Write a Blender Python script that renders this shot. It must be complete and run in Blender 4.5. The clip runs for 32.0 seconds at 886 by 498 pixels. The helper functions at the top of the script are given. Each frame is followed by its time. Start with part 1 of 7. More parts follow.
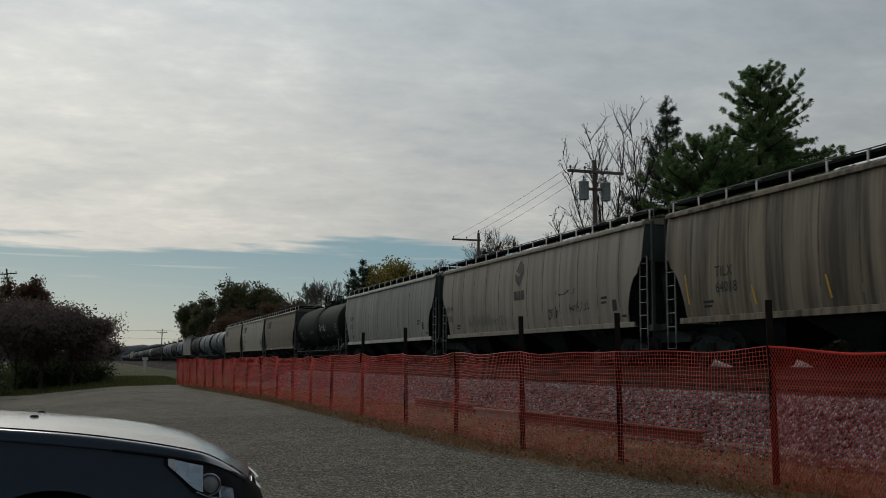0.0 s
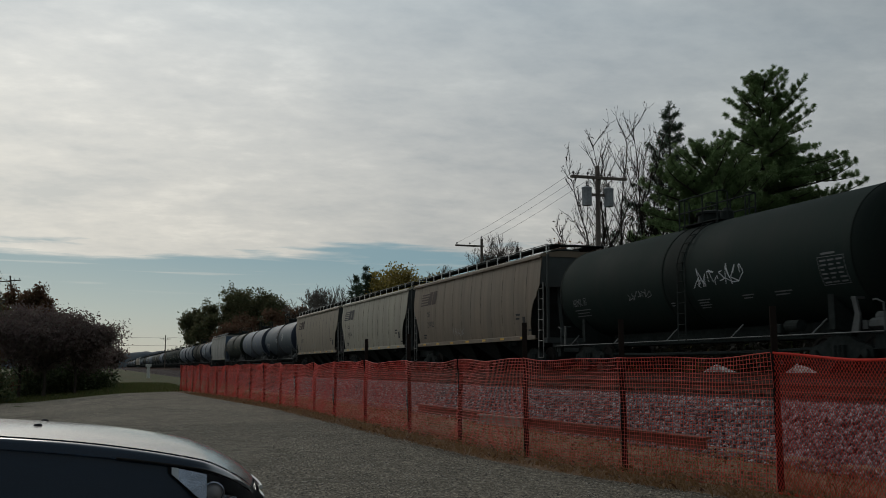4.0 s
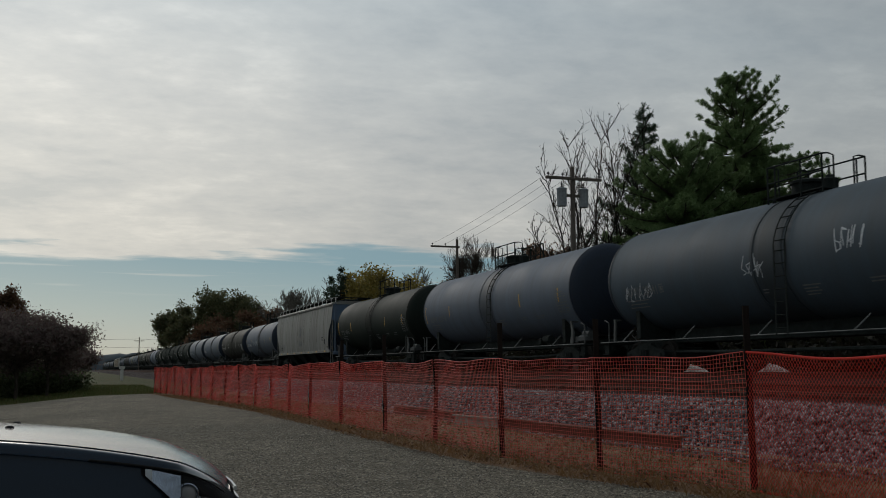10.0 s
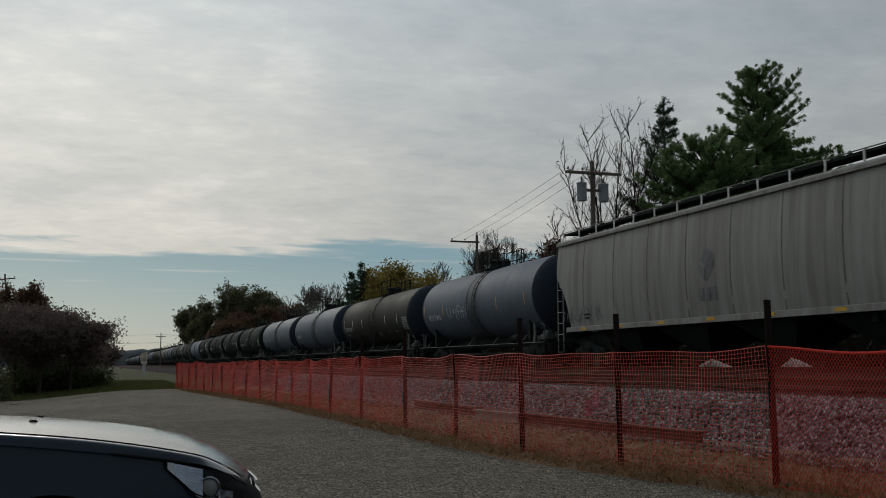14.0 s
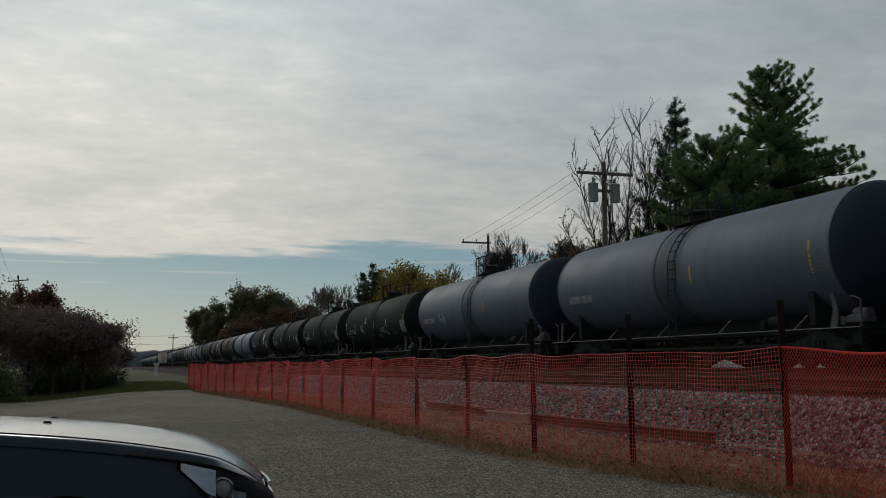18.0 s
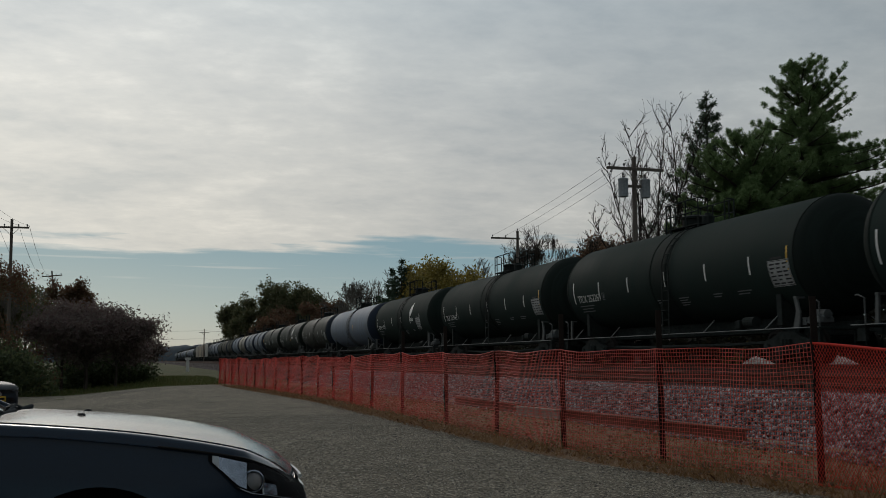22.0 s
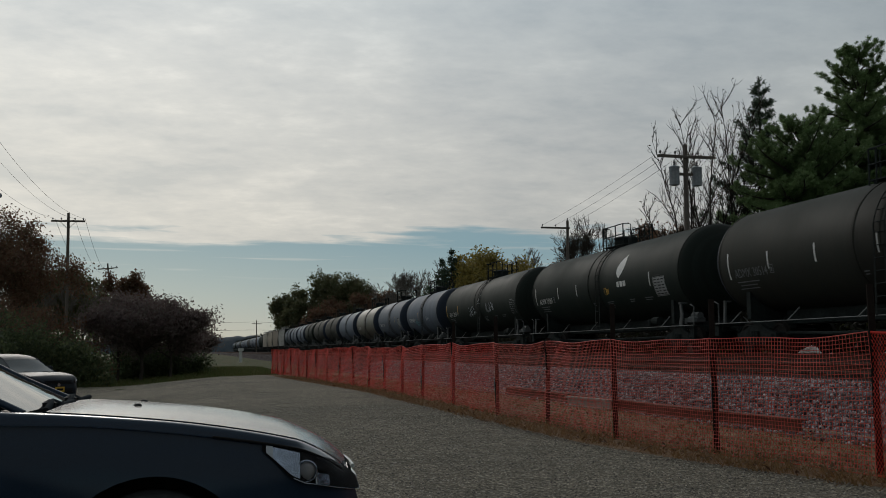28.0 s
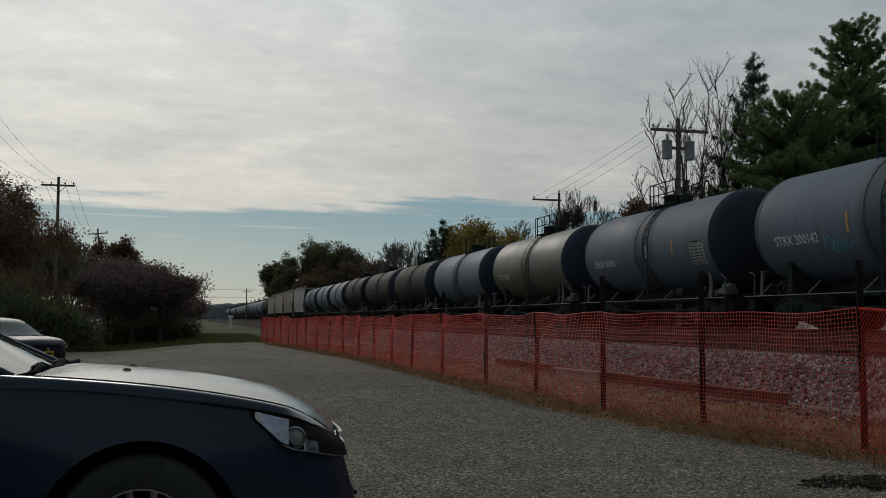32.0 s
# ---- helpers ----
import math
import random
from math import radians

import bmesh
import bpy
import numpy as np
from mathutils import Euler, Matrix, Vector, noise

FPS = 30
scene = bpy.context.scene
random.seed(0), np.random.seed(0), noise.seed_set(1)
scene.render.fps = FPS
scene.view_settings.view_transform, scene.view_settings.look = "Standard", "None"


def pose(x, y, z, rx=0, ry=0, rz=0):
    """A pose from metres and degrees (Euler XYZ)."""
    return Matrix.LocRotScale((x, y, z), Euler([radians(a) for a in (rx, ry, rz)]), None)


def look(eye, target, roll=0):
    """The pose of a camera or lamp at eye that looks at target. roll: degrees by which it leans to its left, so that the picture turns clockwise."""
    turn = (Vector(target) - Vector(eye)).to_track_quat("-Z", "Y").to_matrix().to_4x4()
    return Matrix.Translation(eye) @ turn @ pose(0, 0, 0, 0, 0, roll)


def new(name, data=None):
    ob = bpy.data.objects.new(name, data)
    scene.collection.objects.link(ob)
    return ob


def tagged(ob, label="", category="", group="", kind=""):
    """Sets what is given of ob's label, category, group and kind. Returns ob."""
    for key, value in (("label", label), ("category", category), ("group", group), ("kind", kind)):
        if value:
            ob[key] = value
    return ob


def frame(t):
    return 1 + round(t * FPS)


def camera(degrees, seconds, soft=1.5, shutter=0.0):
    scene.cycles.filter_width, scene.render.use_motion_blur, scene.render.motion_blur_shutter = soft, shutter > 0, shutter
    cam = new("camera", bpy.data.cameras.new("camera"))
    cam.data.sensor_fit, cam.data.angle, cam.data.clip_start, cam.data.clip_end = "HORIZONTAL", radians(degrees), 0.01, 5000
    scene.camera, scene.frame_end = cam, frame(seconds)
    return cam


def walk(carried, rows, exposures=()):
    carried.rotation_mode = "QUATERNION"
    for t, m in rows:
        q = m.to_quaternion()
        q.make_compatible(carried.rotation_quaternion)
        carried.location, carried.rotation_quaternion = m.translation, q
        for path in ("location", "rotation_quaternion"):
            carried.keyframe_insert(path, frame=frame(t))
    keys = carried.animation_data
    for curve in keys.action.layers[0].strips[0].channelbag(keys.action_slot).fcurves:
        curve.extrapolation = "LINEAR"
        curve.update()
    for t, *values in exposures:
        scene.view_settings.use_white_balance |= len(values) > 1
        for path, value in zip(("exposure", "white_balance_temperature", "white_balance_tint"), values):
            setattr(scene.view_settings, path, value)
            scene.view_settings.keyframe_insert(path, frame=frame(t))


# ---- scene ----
SECONDS = 32.0
SPEED = 13.3          # the train's speed, metres a second
TRACK_X = 17.3        # centre of the track
RAIL_Z = 1.05         # top of the rails

cam = camera(45.93, SECONDS, soft=0.8, shutter=0.12)
PATH = [
    (0, 0.000, 0.000, 1.150, 96.167, -0.257, -18.001),
    (0.5, -0.002, -0.001, 1.155, 96.273, -0.438, -17.827),
    (1, -0.001, 0.001, 1.154, 96.416, -0.391, -17.716),
    (1.5, -0.003, -0.000, 1.155, 96.528, -0.281, -17.543),
    (2, -0.003, 0.000, 1.155, 96.504, -0.160, -17.378),
    (2.5, -0.000, 0.001, 1.156, 96.554, -0.092, -17.498),
    (3, -0.001, 0.001, 1.157, 96.658, -0.060, -17.685),
    (3.5, 0.000, 0.002, 1.157, 96.579, -0.148, -17.796),
    (5.5, 0.000, 0.003, 1.154, 96.403, -0.038, -17.845),
    (6, -0.001, 0.001, 1.153, 96.323, -0.000, -17.699),
    (6.5, -0.000, 0.001, 1.151, 96.072, 0.033, -17.432),
    (7, -0.001, 0.002, 1.150, 95.937, -0.056, -17.161),
    (7.5, 0.001, 0.002, 1.152, 95.964, -0.051, -17.133),
    (8, 0.001, -0.001, 1.150, 96.166, 0.079, -17.097),
    (8.5, 0.004, -0.000, 1.150, 96.306, 0.193, -17.591),
    (9, 0.001, -0.001, 1.152, 96.478, 0.233, -18.177),
    (9.5, 0.002, -0.004, 1.153, 96.647, 0.164, -18.786),
    (10, 0.001, -0.004, 1.153, 96.542, 0.107, -19.138),
    (10.5, 0.004, -0.003, 1.150, 96.402, 0.133, -18.824),
    (11, 0.003, -0.001, 1.149, 96.381, -0.008, -18.624),
    (11.5, 0.003, -0.001, 1.148, 96.440, -0.124, -18.640),
    (12, 0.001, -0.001, 1.148, 96.387, -0.237, -18.505),
    (12.5, -0.001, -0.001, 1.149, 96.446, -0.176, -18.319),
    (13, 0.002, -0.000, 1.150, 96.332, -0.129, -18.266),
    (13.5, 0.001, -0.001, 1.149, 96.307, 0.010, -18.144),
    (15.5, 0.002, 0.000, 1.146, 96.226, 0.401, -17.878),
    (16, 0.000, 0.003, 1.147, 96.250, 0.393, -17.692),
    (16.5, -0.000, 0.003, 1.146, 96.396, 0.237, -17.323),
    (17, 0.001, 0.004, 1.146, 96.243, 0.158, -17.421),
    (17.5, -0.002, 0.003, 1.147, 96.278, 0.136, -17.428),
    (18, -0.002, 0.003, 1.148, 96.340, 0.188, -17.419),
    (18.5, -0.001, -0.001, 1.148, 96.328, 0.241, -17.294),
    (19, -0.001, -0.001, 1.147, 96.329, 0.258, -16.887),
    (19.5, -0.003, -0.002, 1.145, 96.268, 0.272, -16.663),
    (20, -0.003, -0.002, 1.146, 96.375, 0.333, -16.541),
    (20.5, -0.001, -0.003, 1.145, 96.368, 0.350, -16.395),
    (21, -0.003, -0.005, 1.144, 96.328, 0.230, -16.300),
    (21.5, -0.000, -0.006, 1.143, 96.307, 0.121, -16.052),
    (22, -0.004, -0.007, 1.143, 96.104, -0.002, -15.825),
    (22.5, -0.000, -0.005, 1.143, 96.052, -0.132, -15.730),
    (23, -0.003, -0.008, 1.145, 96.174, -0.178, -15.469),
    (23.5, -0.004, -0.009, 1.144, 96.130, -0.290, -15.398),
    (24, -0.001, -0.004, 1.146, 96.026, -0.469, -15.536),
    (24.5, -0.004, -0.003, 1.142, 95.745, -0.443, -14.983),
    (25, -0.003, -0.000, 1.141, 95.362, -0.348, -14.500),
    (25.5, -0.007, -0.002, 1.142, 95.357, -0.299, -13.866),
    (26, -0.006, -0.004, 1.144, 95.335, -0.147, -13.475),
    (26.5, -0.006, -0.007, 1.143, 95.183, -0.046, -13.046),
    (28.5, -0.005, 0.001, 1.144, 95.650, 0.175, -13.095),
    (29, -0.008, -0.001, 1.141, 95.049, -0.027, -13.040),
    (29.5, -0.003, 0.004, 1.147, 94.411, -0.135, -13.085),
    (30, -0.005, 0.006, 1.142, 93.946, -0.277, -13.303),
    (30.5, -0.003, 0.010, 1.140, 93.810, -0.360, -13.404),
    (31, -0.003, 0.010, 1.141, 93.826, -0.515, -13.527),
    (31.5, -0.003, 0.009, 1.141, 93.960, -0.682, -13.692),
    (32, -0.005, 0.008, 1.140, 93.958, -0.700, -13.645),
]
walk(cam, [(t, pose(x, y, z, rx, ry, rz)) for t, x, y, z, rx, ry, rz in PATH],
     exposures=[(0.0, 0.0, 6500, 10), (SECONDS, 0.0, 6500, 10)])

# ---- light ----
SUN_EL, SUN_AZ = 24.0, -8.0      # the sun stands behind the clouds, ahead and a little to the left of the track


def make_world():
    w = bpy.data.worlds.new("sky")
    scene.world = w
    w.use_nodes = True
    n, l = w.node_tree.nodes, w.node_tree.links
    n.clear()
    out = n.new("ShaderNodeOutputWorld")
    bg = n.new("ShaderNodeBackground")
    bg.inputs["Strength"].default_value = 0.1
    sky = n.new("ShaderNodeTexSky")
    sky.sky_type, sky.sun_disc = "NISHITA", False
    sky.sun_elevation, sky.sun_rotation = radians(SUN_EL), radians(SUN_AZ)
    sky.dust_density, sky.ozone_density = 1.0, 2.0
    tc = n.new("ShaderNodeTexCoord")
    sep = n.new("ShaderNodeSeparateXYZ")
    l.new(tc.outputs["Generated"], sep.inputs[0])

    def math_node(op, a, b=None, c=None):
        m = n.new("ShaderNodeMath")
        m.operation = op
        for i, v in enumerate((a, b, c)):
            if v is None:
                continue
            if isinstance(v, (int, float)):
                m.inputs[i].default_value = v
            else:
                l.new(v, m.inputs[i])
        return m.outputs[0]

    def ramp(fac, stops):
        r = n.new("ShaderNodeValToRGB")
        while len(r.color_ramp.elements) > 1:
            r.color_ramp.elements.remove(r.color_ramp.elements[-1])
        for i, (p, c) in enumerate(stops):
            e = r.color_ramp.elements[0] if i == 0 else r.color_ramp.elements.new(p)
            e.position = p
            e.color = (*c, 1) if len(c) == 3 else (c[0], c[0], c[0], 1)
        l.new(fac, r.inputs[0])
        return r.outputs[0]

    # a sheet of cloud overhead: the direction is laid out on a plane, so the bands close up towards the horizon
    zz = math_node("MAXIMUM", sep.outputs[2], 0.02)
    zs = math_node("ADD", zz, 0.17)
    u = math_node("DIVIDE", sep.outputs[0], zs)
    v = math_node("DIVIDE", sep.outputs[1], zs)
    comb = n.new("ShaderNodeCombineXYZ")
    l.new(u, comb.inputs[0]), l.new(v, comb.inputs[1])
    mp = n.new("ShaderNodeMapping")
    mp.inputs["Rotation"].default_value = (0, 0, radians(12))
    mp.inputs["Scale"].default_value = (1.15, 1.45, 1)
    l.new(comb.outputs[0], mp.inputs[0])

    def noise_tex(scale, detail, rough, dist=0.0, shift=0.0):
        t = n.new("ShaderNodeTexNoise")
        t.inputs["Scale"].default_value, t.inputs["Detail"].default_value = scale, detail
        t.inputs["Roughness"].default_value, t.inputs["Distortion"].default_value = rough, dist
        m2 = n.new("ShaderNodeVectorMath")
        m2.operation = "ADD"
        m2.inputs[1].default_value = (shift, shift * 0.7, shift * 0.3)
        l.new(mp.outputs[0], m2.inputs[0])
        l.new(m2.outputs[0], t.inputs["Vector"])
        return t.outputs["Fac"]

    big = noise_tex(0.9, 4, 0.5, 0.25, 3.1)
    fine = noise_tex(3.0, 7, 0.56, 0.15, 9.0)
    mottle = noise_tex(9.0, 5, 0.6, 0.1, 15.0)
    clouds = math_node("ADD", math_node("ADD", math_node("MULTIPLY", big, 0.40), math_node("MULTIPLY", fine, 0.36)), math_node("MULTIPLY", mottle, 0.24))
    # glow of the hidden sun
    d = Vector((math.sin(radians(SUN_AZ - 10)) * math.cos(radians(16)), math.cos(radians(SUN_AZ - 10)) * math.cos(radians(16)), math.sin(radians(16))))
    dot = n.new("ShaderNodeVectorMath")
    dot.operation = "DOT_PRODUCT"
    l.new(tc.outputs["Generated"], dot.inputs[0])
    dot.inputs[1].default_value = d
    facing = math_node("MAXIMUM", math_node("MULTIPLY_ADD", dot.outputs["Value"], 0.5, 0.5), 0.0)
    light = math_node("MULTIPLY_ADD", math_node("POWER", facing, 20.0), 1.9, math_node("MULTIPLY_ADD", math_node("POWER", facing, 3.6), 4.0, 2.4))
    tone = ramp(clouds, [(0.38, (0.77, 0.80, 0.82)), (0.46, (0.87, 0.885, 0.89)), (0.54, (0.96, 0.965, 0.955)), (0.63, (1.12, 1.11, 1.08))])
    # cream towards the hidden sun and low down, blue-grey away from it
    warm = math_node("MINIMUM", math_node("MAXIMUM", math_node("MULTIPLY_ADD", math_node("POWER", facing, 9.0), 0.75, math_node("MULTIPLY", math_node("SUBTRACT", 0.255, sep.outputs[2]), 3.0)), 0.0), 1.0)
    tint = ramp(warm, [(0.0, (0.875, 0.972, 1.03)), (0.5, (0.975, 0.99, 0.97)), (1.0, (1.035, 0.995, 0.905))])
    shade = n.new("ShaderNodeMixRGB")
    shade.blend_type = "MULTIPLY"
    shade.inputs[0].default_value = 1.0
    l.new(tone, shade.inputs[1]), l.new(tint, shade.inputs[2])
    cl = n.new("ShaderNodeVectorMath")
    cl.operation = "SCALE"
    l.new(shade.outputs[0], cl.inputs[0]), l.new(light, cl.inputs["Scale"])
    # the clear strip above the horizon, with a ragged upper edge
    az = math_node("ARCTAN2", sep.outputs[0], sep.outputs[1])

    def streaks(ku, kv, shift, detail=5, rough=0.55):
        """Noise drawn out along the horizon."""
        c = n.new("ShaderNodeCombineXYZ")
        l.new(math_node("MULTIPLY", az, ku), c.inputs[0])
        l.new(math_node("MULTIPLY_ADD", az, 2.2, math_node("MULTIPLY", sep.outputs[2], kv)), c.inputs[1])
        c.inputs[2].default_value = shift
        t = n.new("ShaderNodeTexNoise")
        t.inputs["Scale"].default_value, t.inputs["Detail"].default_value, t.inputs["Roughness"].default_value = 1.0, detail, rough
        l.new(c.outputs[0], t.inputs["Vector"])
        return t.outputs["Fac"]

    wob = noise_tex(0.5, 8, 0.66, 0.3, 21.0)
    edge = math_node("MULTIPLY_ADD", math_node("SUBTRACT", wob, 0.5), 0.03, math_node("MULTIPLY_ADD", math_node("SUBTRACT", streaks(7.0, 80.0, 4.3), 0.5), 0.062, sep.outputs[2]))
    main_cover = ramp(edge, [(0.1035, (0.0,)), (0.1085, (0.45,)), (0.1130, (0.97,)), (0.3, (1.0,))])
    thin = math_node("MULTIPLY", ramp(streaks(4.0, 150.0, 9.1, 4), [(0.57, (0.0,)), (0.72, (0.62,))]), ramp(sep.outputs[2], [(0.062, (0.0,)), (0.085, (1.0,)), (0.3, (1.0,))]))
    cover = math_node("MAXIMUM", main_cover, thin)
    low = ramp(sep.outputs[2], [(0.0, (0.325, 0.372, 0.362)), (0.05, (0.245, 0.335, 0.355)), (0.10, (0.150, 0.268, 0.322)), (0.2, (0.15, 0.26, 0.32))])
    skyscale = n.new("ShaderNodeMixRGB")
    skyscale.inputs[0].default_value = 0.92
    haze = n.new("ShaderNodeVectorMath")
    haze.operation = "SCALE"
    haze.inputs["Scale"].default_value = 10.0
    l.new(low, haze.inputs[0])
    l.new(sky.outputs[0], skyscale.inputs[1]), l.new(haze.outputs[0], skyscale.inputs[2])
    mix = n.new("ShaderNodeMixRGB")
    l.new(cover, mix.inputs[0]), l.new(skyscale.outputs[0], mix.inputs[1]), l.new(cl.outputs[0], mix.inputs[2])
    l.new(mix.outputs[0], bg.inputs[0])
    l.new(bg.outputs[0], out.inputs[0])


make_world()
sun = new("sun", bpy.data.lights.new("sun", "SUN"))
sun.data.energy, sun.data.angle, sun.data.color = 0.5, radians(16), (1.0, 0.94, 0.86)
sd = Vector((math.sin(radians(SUN_AZ)) * math.cos(radians(SUN_EL)), math.cos(radians(SUN_AZ)) * math.cos(radians(SUN_EL)), math.sin(radians(SUN_EL))))
sun.matrix_world = look(sd * 100, (0, 0, 0))

# ---- materials ----
MATS = {}


class Nodes:
    """A short way to write one principled material."""

    def __init__(self, name):
        self.m = bpy.data.materials.new(name)
        self.m.use_nodes = True
        self.n, self.l = self.m.node_tree.nodes, self.m.node_tree.links
        self.n.clear()
        self.out = self.n.new("ShaderNodeOutputMaterial")
        self.p = self.n.new("ShaderNodeBsdfPrincipled")
        self.l.new(self.p.outputs[0], self.out.inputs[0])
        self.tc = self.n.new("ShaderNodeTexCoord")
        self.coord = self.tc.outputs["Object"]

    def put(self, sock, v):
        if isinstance(v, (int, float)):
            sock.default_value = v
        elif isinstance(v, tuple):
            sock.default_value = v if len(v) == 4 else ((*v, 1) if sock.type == "RGBA" else v)
        else:
            self.l.new(v, sock)

    def noise(self, scale, detail=4, rough=0.55, stretch=(1, 1, 1), dist=0.0, shift=None):
        mp = self.n.new("ShaderNodeMapping")
        mp.inputs["Scale"].default_value = stretch
        self.l.new(self.coord, mp.inputs[0])
        if shift is not None:
            sc = self.n.new("ShaderNodeVectorMath")
            sc.operation = "SCALE"
            sc.inputs[0].default_value = (37.0, 53.0, 17.0)
            self.l.new(shift, sc.inputs["Scale"])
            self.l.new(sc.outputs[0], mp.inputs["Location"])
        t = self.n.new("ShaderNodeTexNoise")
        t.inputs["Scale"].default_value, t.inputs["Detail"].default_value = scale, detail
        t.inputs["Roughness"].default_value, t.inputs["Distortion"].default_value = rough, dist
        self.l.new(mp.outputs[0], t.inputs["Vector"])
        return t.outputs["Fac"]

    def voronoi(self, scale, feature="F1", out="Distance"):
        t = self.n.new("ShaderNodeTexVoronoi")
        t.feature = feature
        t.inputs["Scale"].default_value = scale
        self.l.new(self.coord, t.inputs["Vector"])
        return t.outputs[out]

    def ramp(self, fac, stops):
        r = self.n.new("ShaderNodeValToRGB")
        el = r.color_ramp.elements
        while len(el) > 1:
            el.remove(el[-1])
        for i, (p, c) in enumerate(stops):
            e = el[0] if i == 0 else el.new(p)
            e.position = p
            e.color = (*c, 1) if isinstance(c, tuple) else (c, c, c, 1)
        self.l.new(fac, r.inputs[0])
        return r.outputs[0]

    def mix(self, fac, a, b, kind="MIX"):
        m = self.n.new("ShaderNodeMixRGB")
        m.blend_type = kind
        self.put(m.inputs[0], fac), self.put(m.inputs[1], a), self.put(m.inputs[2], b)
        return m.outputs[0]

    def math(self, op, a, b=0.0):
        m = self.n.new("ShaderNodeMath")
        m.operation = op
        self.put(m.inputs[0], a), self.put(m.inputs[1], b)
        return m.outputs[0]

    def bump(self, height, dist=0.01, strength=1.0):
        b = self.n.new("ShaderNodeBump")
        b.inputs["Distance"].default_value, b.inputs["Strength"].default_value = dist, strength
        self.l.new(height, b.inputs["Height"])
        self.l.new(b.outputs[0], self.p.inputs["Normal"])

    def random(self):
        return self.n.new("ShaderNodeObjectInfo").outputs["Random"]

    def island(self):
        return self.n.new("ShaderNodeNewGeometry").outputs["Random Per Island"]

    def done(self, colour, rough=0.6, metal=0.0, **more):
        self.put(self.p.inputs["Base Color"], colour)
        self.put(self.p.inputs["Roughness"], rough)
        self.put(self.p.inputs["Metallic"], metal)
        for k, v in more.items():
            self.put(self.p.inputs[k.replace("_", " ")], v)
        return self.m


def scale_col(c, k):
    return tuple(min(1.0, v * k) for v in c)


def car_paint(name, col, streak=0.5, dirt=(0.10, 0.085, 0.07), rough=0.5, rust=0.0, spec=0.16, spill=0.0):
    """Weathered paint of a railway car: vertical rain streaks, road dirt, faded patches."""
    if name in MATS:
        return MATS[name]
    m = Nodes(name)
    own = m.random()
    st = m.noise(1.0, 5, 0.6, (0.4, 2.6, 0.16), 0.0, own)
    st2 = m.noise(1.0, 4, 0.6, (0.4, 9.0, 0.35), 0.0, own)
    patch = m.noise(0.35, 5, 0.6, (1, 1, 1), 0.0, own)
    grain = m.noise(14.0, 4, 0.6)
    base = m.mix(m.ramp(patch, [(0.35, 0.0), (0.7, 1.0)]), scale_col(col, 0.84), scale_col(col, 1.08))
    s = m.math("MULTIPLY", m.ramp(st, [(0.40, 0.0), (0.64, 1.0)]), streak)
    base = m.mix(s, base, dirt)
    s2 = m.math("MULTIPLY", m.ramp(st2, [(0.5, 0.0), (0.8, 1.0)]), streak * 0.6)
    base = m.mix(s2, base, scale_col(dirt, 0.8))
    if spill > 0:
        # dark residue that has run down from the manway
        sep = m.n.new("ShaderNodeSeparateXYZ")
        m.l.new(m.coord, sep.inputs[0])
        d = m.math("ADD", m.math("ABSOLUTE", m.math("ADD", sep.outputs[1], 0.1)), m.math("MULTIPLY", m.math("SUBTRACT", st2, 0.5), 1.6))
        run = m.math("MULTIPLY", m.ramp(d, [(0.35, 1.0), (0.85, 0.0)]), spill)
        base = m.mix(run, base, scale_col(dirt, 0.45))
    if rust > 0:
        r = m.math("MULTIPLY", m.ramp(m.noise(1.6, 6, 0.68), [(0.55, 0.0), (0.68, 1.0)]), rust)
        base = m.mix(r, base, (0.10, 0.045, 0.025))
    base = m.mix(0.10, base, m.ramp(grain, [(0.3, 0.35), (0.7, 0.65)]), "OVERLAY")
    m.bump(m.noise(0.9, 3, 0.5), 0.02, 0.35)
    MATS[name] = m.done(base, m.ramp(patch, [(0.3, rough + 0.05), (0.7, rough + 0.25)]), Specular_IOR_Level=spec)
    return MATS[name]


def plain(name, col, rough=0.6, metal=0.0, scale=9.0, vary=0.25, bump=0.0, stretch=(1, 1, 1), **more):
    """A surface of one colour with grain at two scales."""
    if name in MATS:
        return MATS[name]
    m = Nodes(name)
    a = m.noise(scale, 5, 0.6, stretch)
    b = m.noise(scale * 0.13, 3, 0.5, stretch)
    f = m.mix(0.5, a, b)
    c = m.mix(m.ramp(f, [(0.35, 0.0), (0.65, 1.0)]), scale_col(col, 1 - vary), scale_col(col, 1 + vary))
    if bump:
        m.bump(a, bump)
    if metal < 0.5:
        more.setdefault("Specular_IOR_Level", 0.12)
    MATS[name] = m.done(c, rough, metal, **more)
    return MATS[name]


def leaf_mat(name, cols, rough=0.65):
    if name in MATS:
        return MATS[name]
    m = Nodes(name)
    r = m.island()
    c = m.ramp(r, [(i / max(1, len(cols) - 1), c) for i, c in enumerate(cols)])
    c = m.mix(m.math("MULTIPLY", m.noise(0.5, 3), 0.5), c, scale_col(cols[0], 0.6))
    MATS[name] = m.done(c, rough, Specular_IOR_Level=0.25)
    # thin leaves let part of the light through
    tr = m.n.new("ShaderNodeBsdfTranslucent")
    m.l.new(c, tr.inputs[0])
    mx = m.n.new("ShaderNodeMixShader")
    mx.inputs[0].default_value = 0.42
    m.l.new(m.p.outputs[0], mx.inputs[1]), m.l.new(tr.outputs[0], mx.inputs[2])
    m.l.new(mx.outputs[0], m.out.inputs[0])
    return MATS[name]


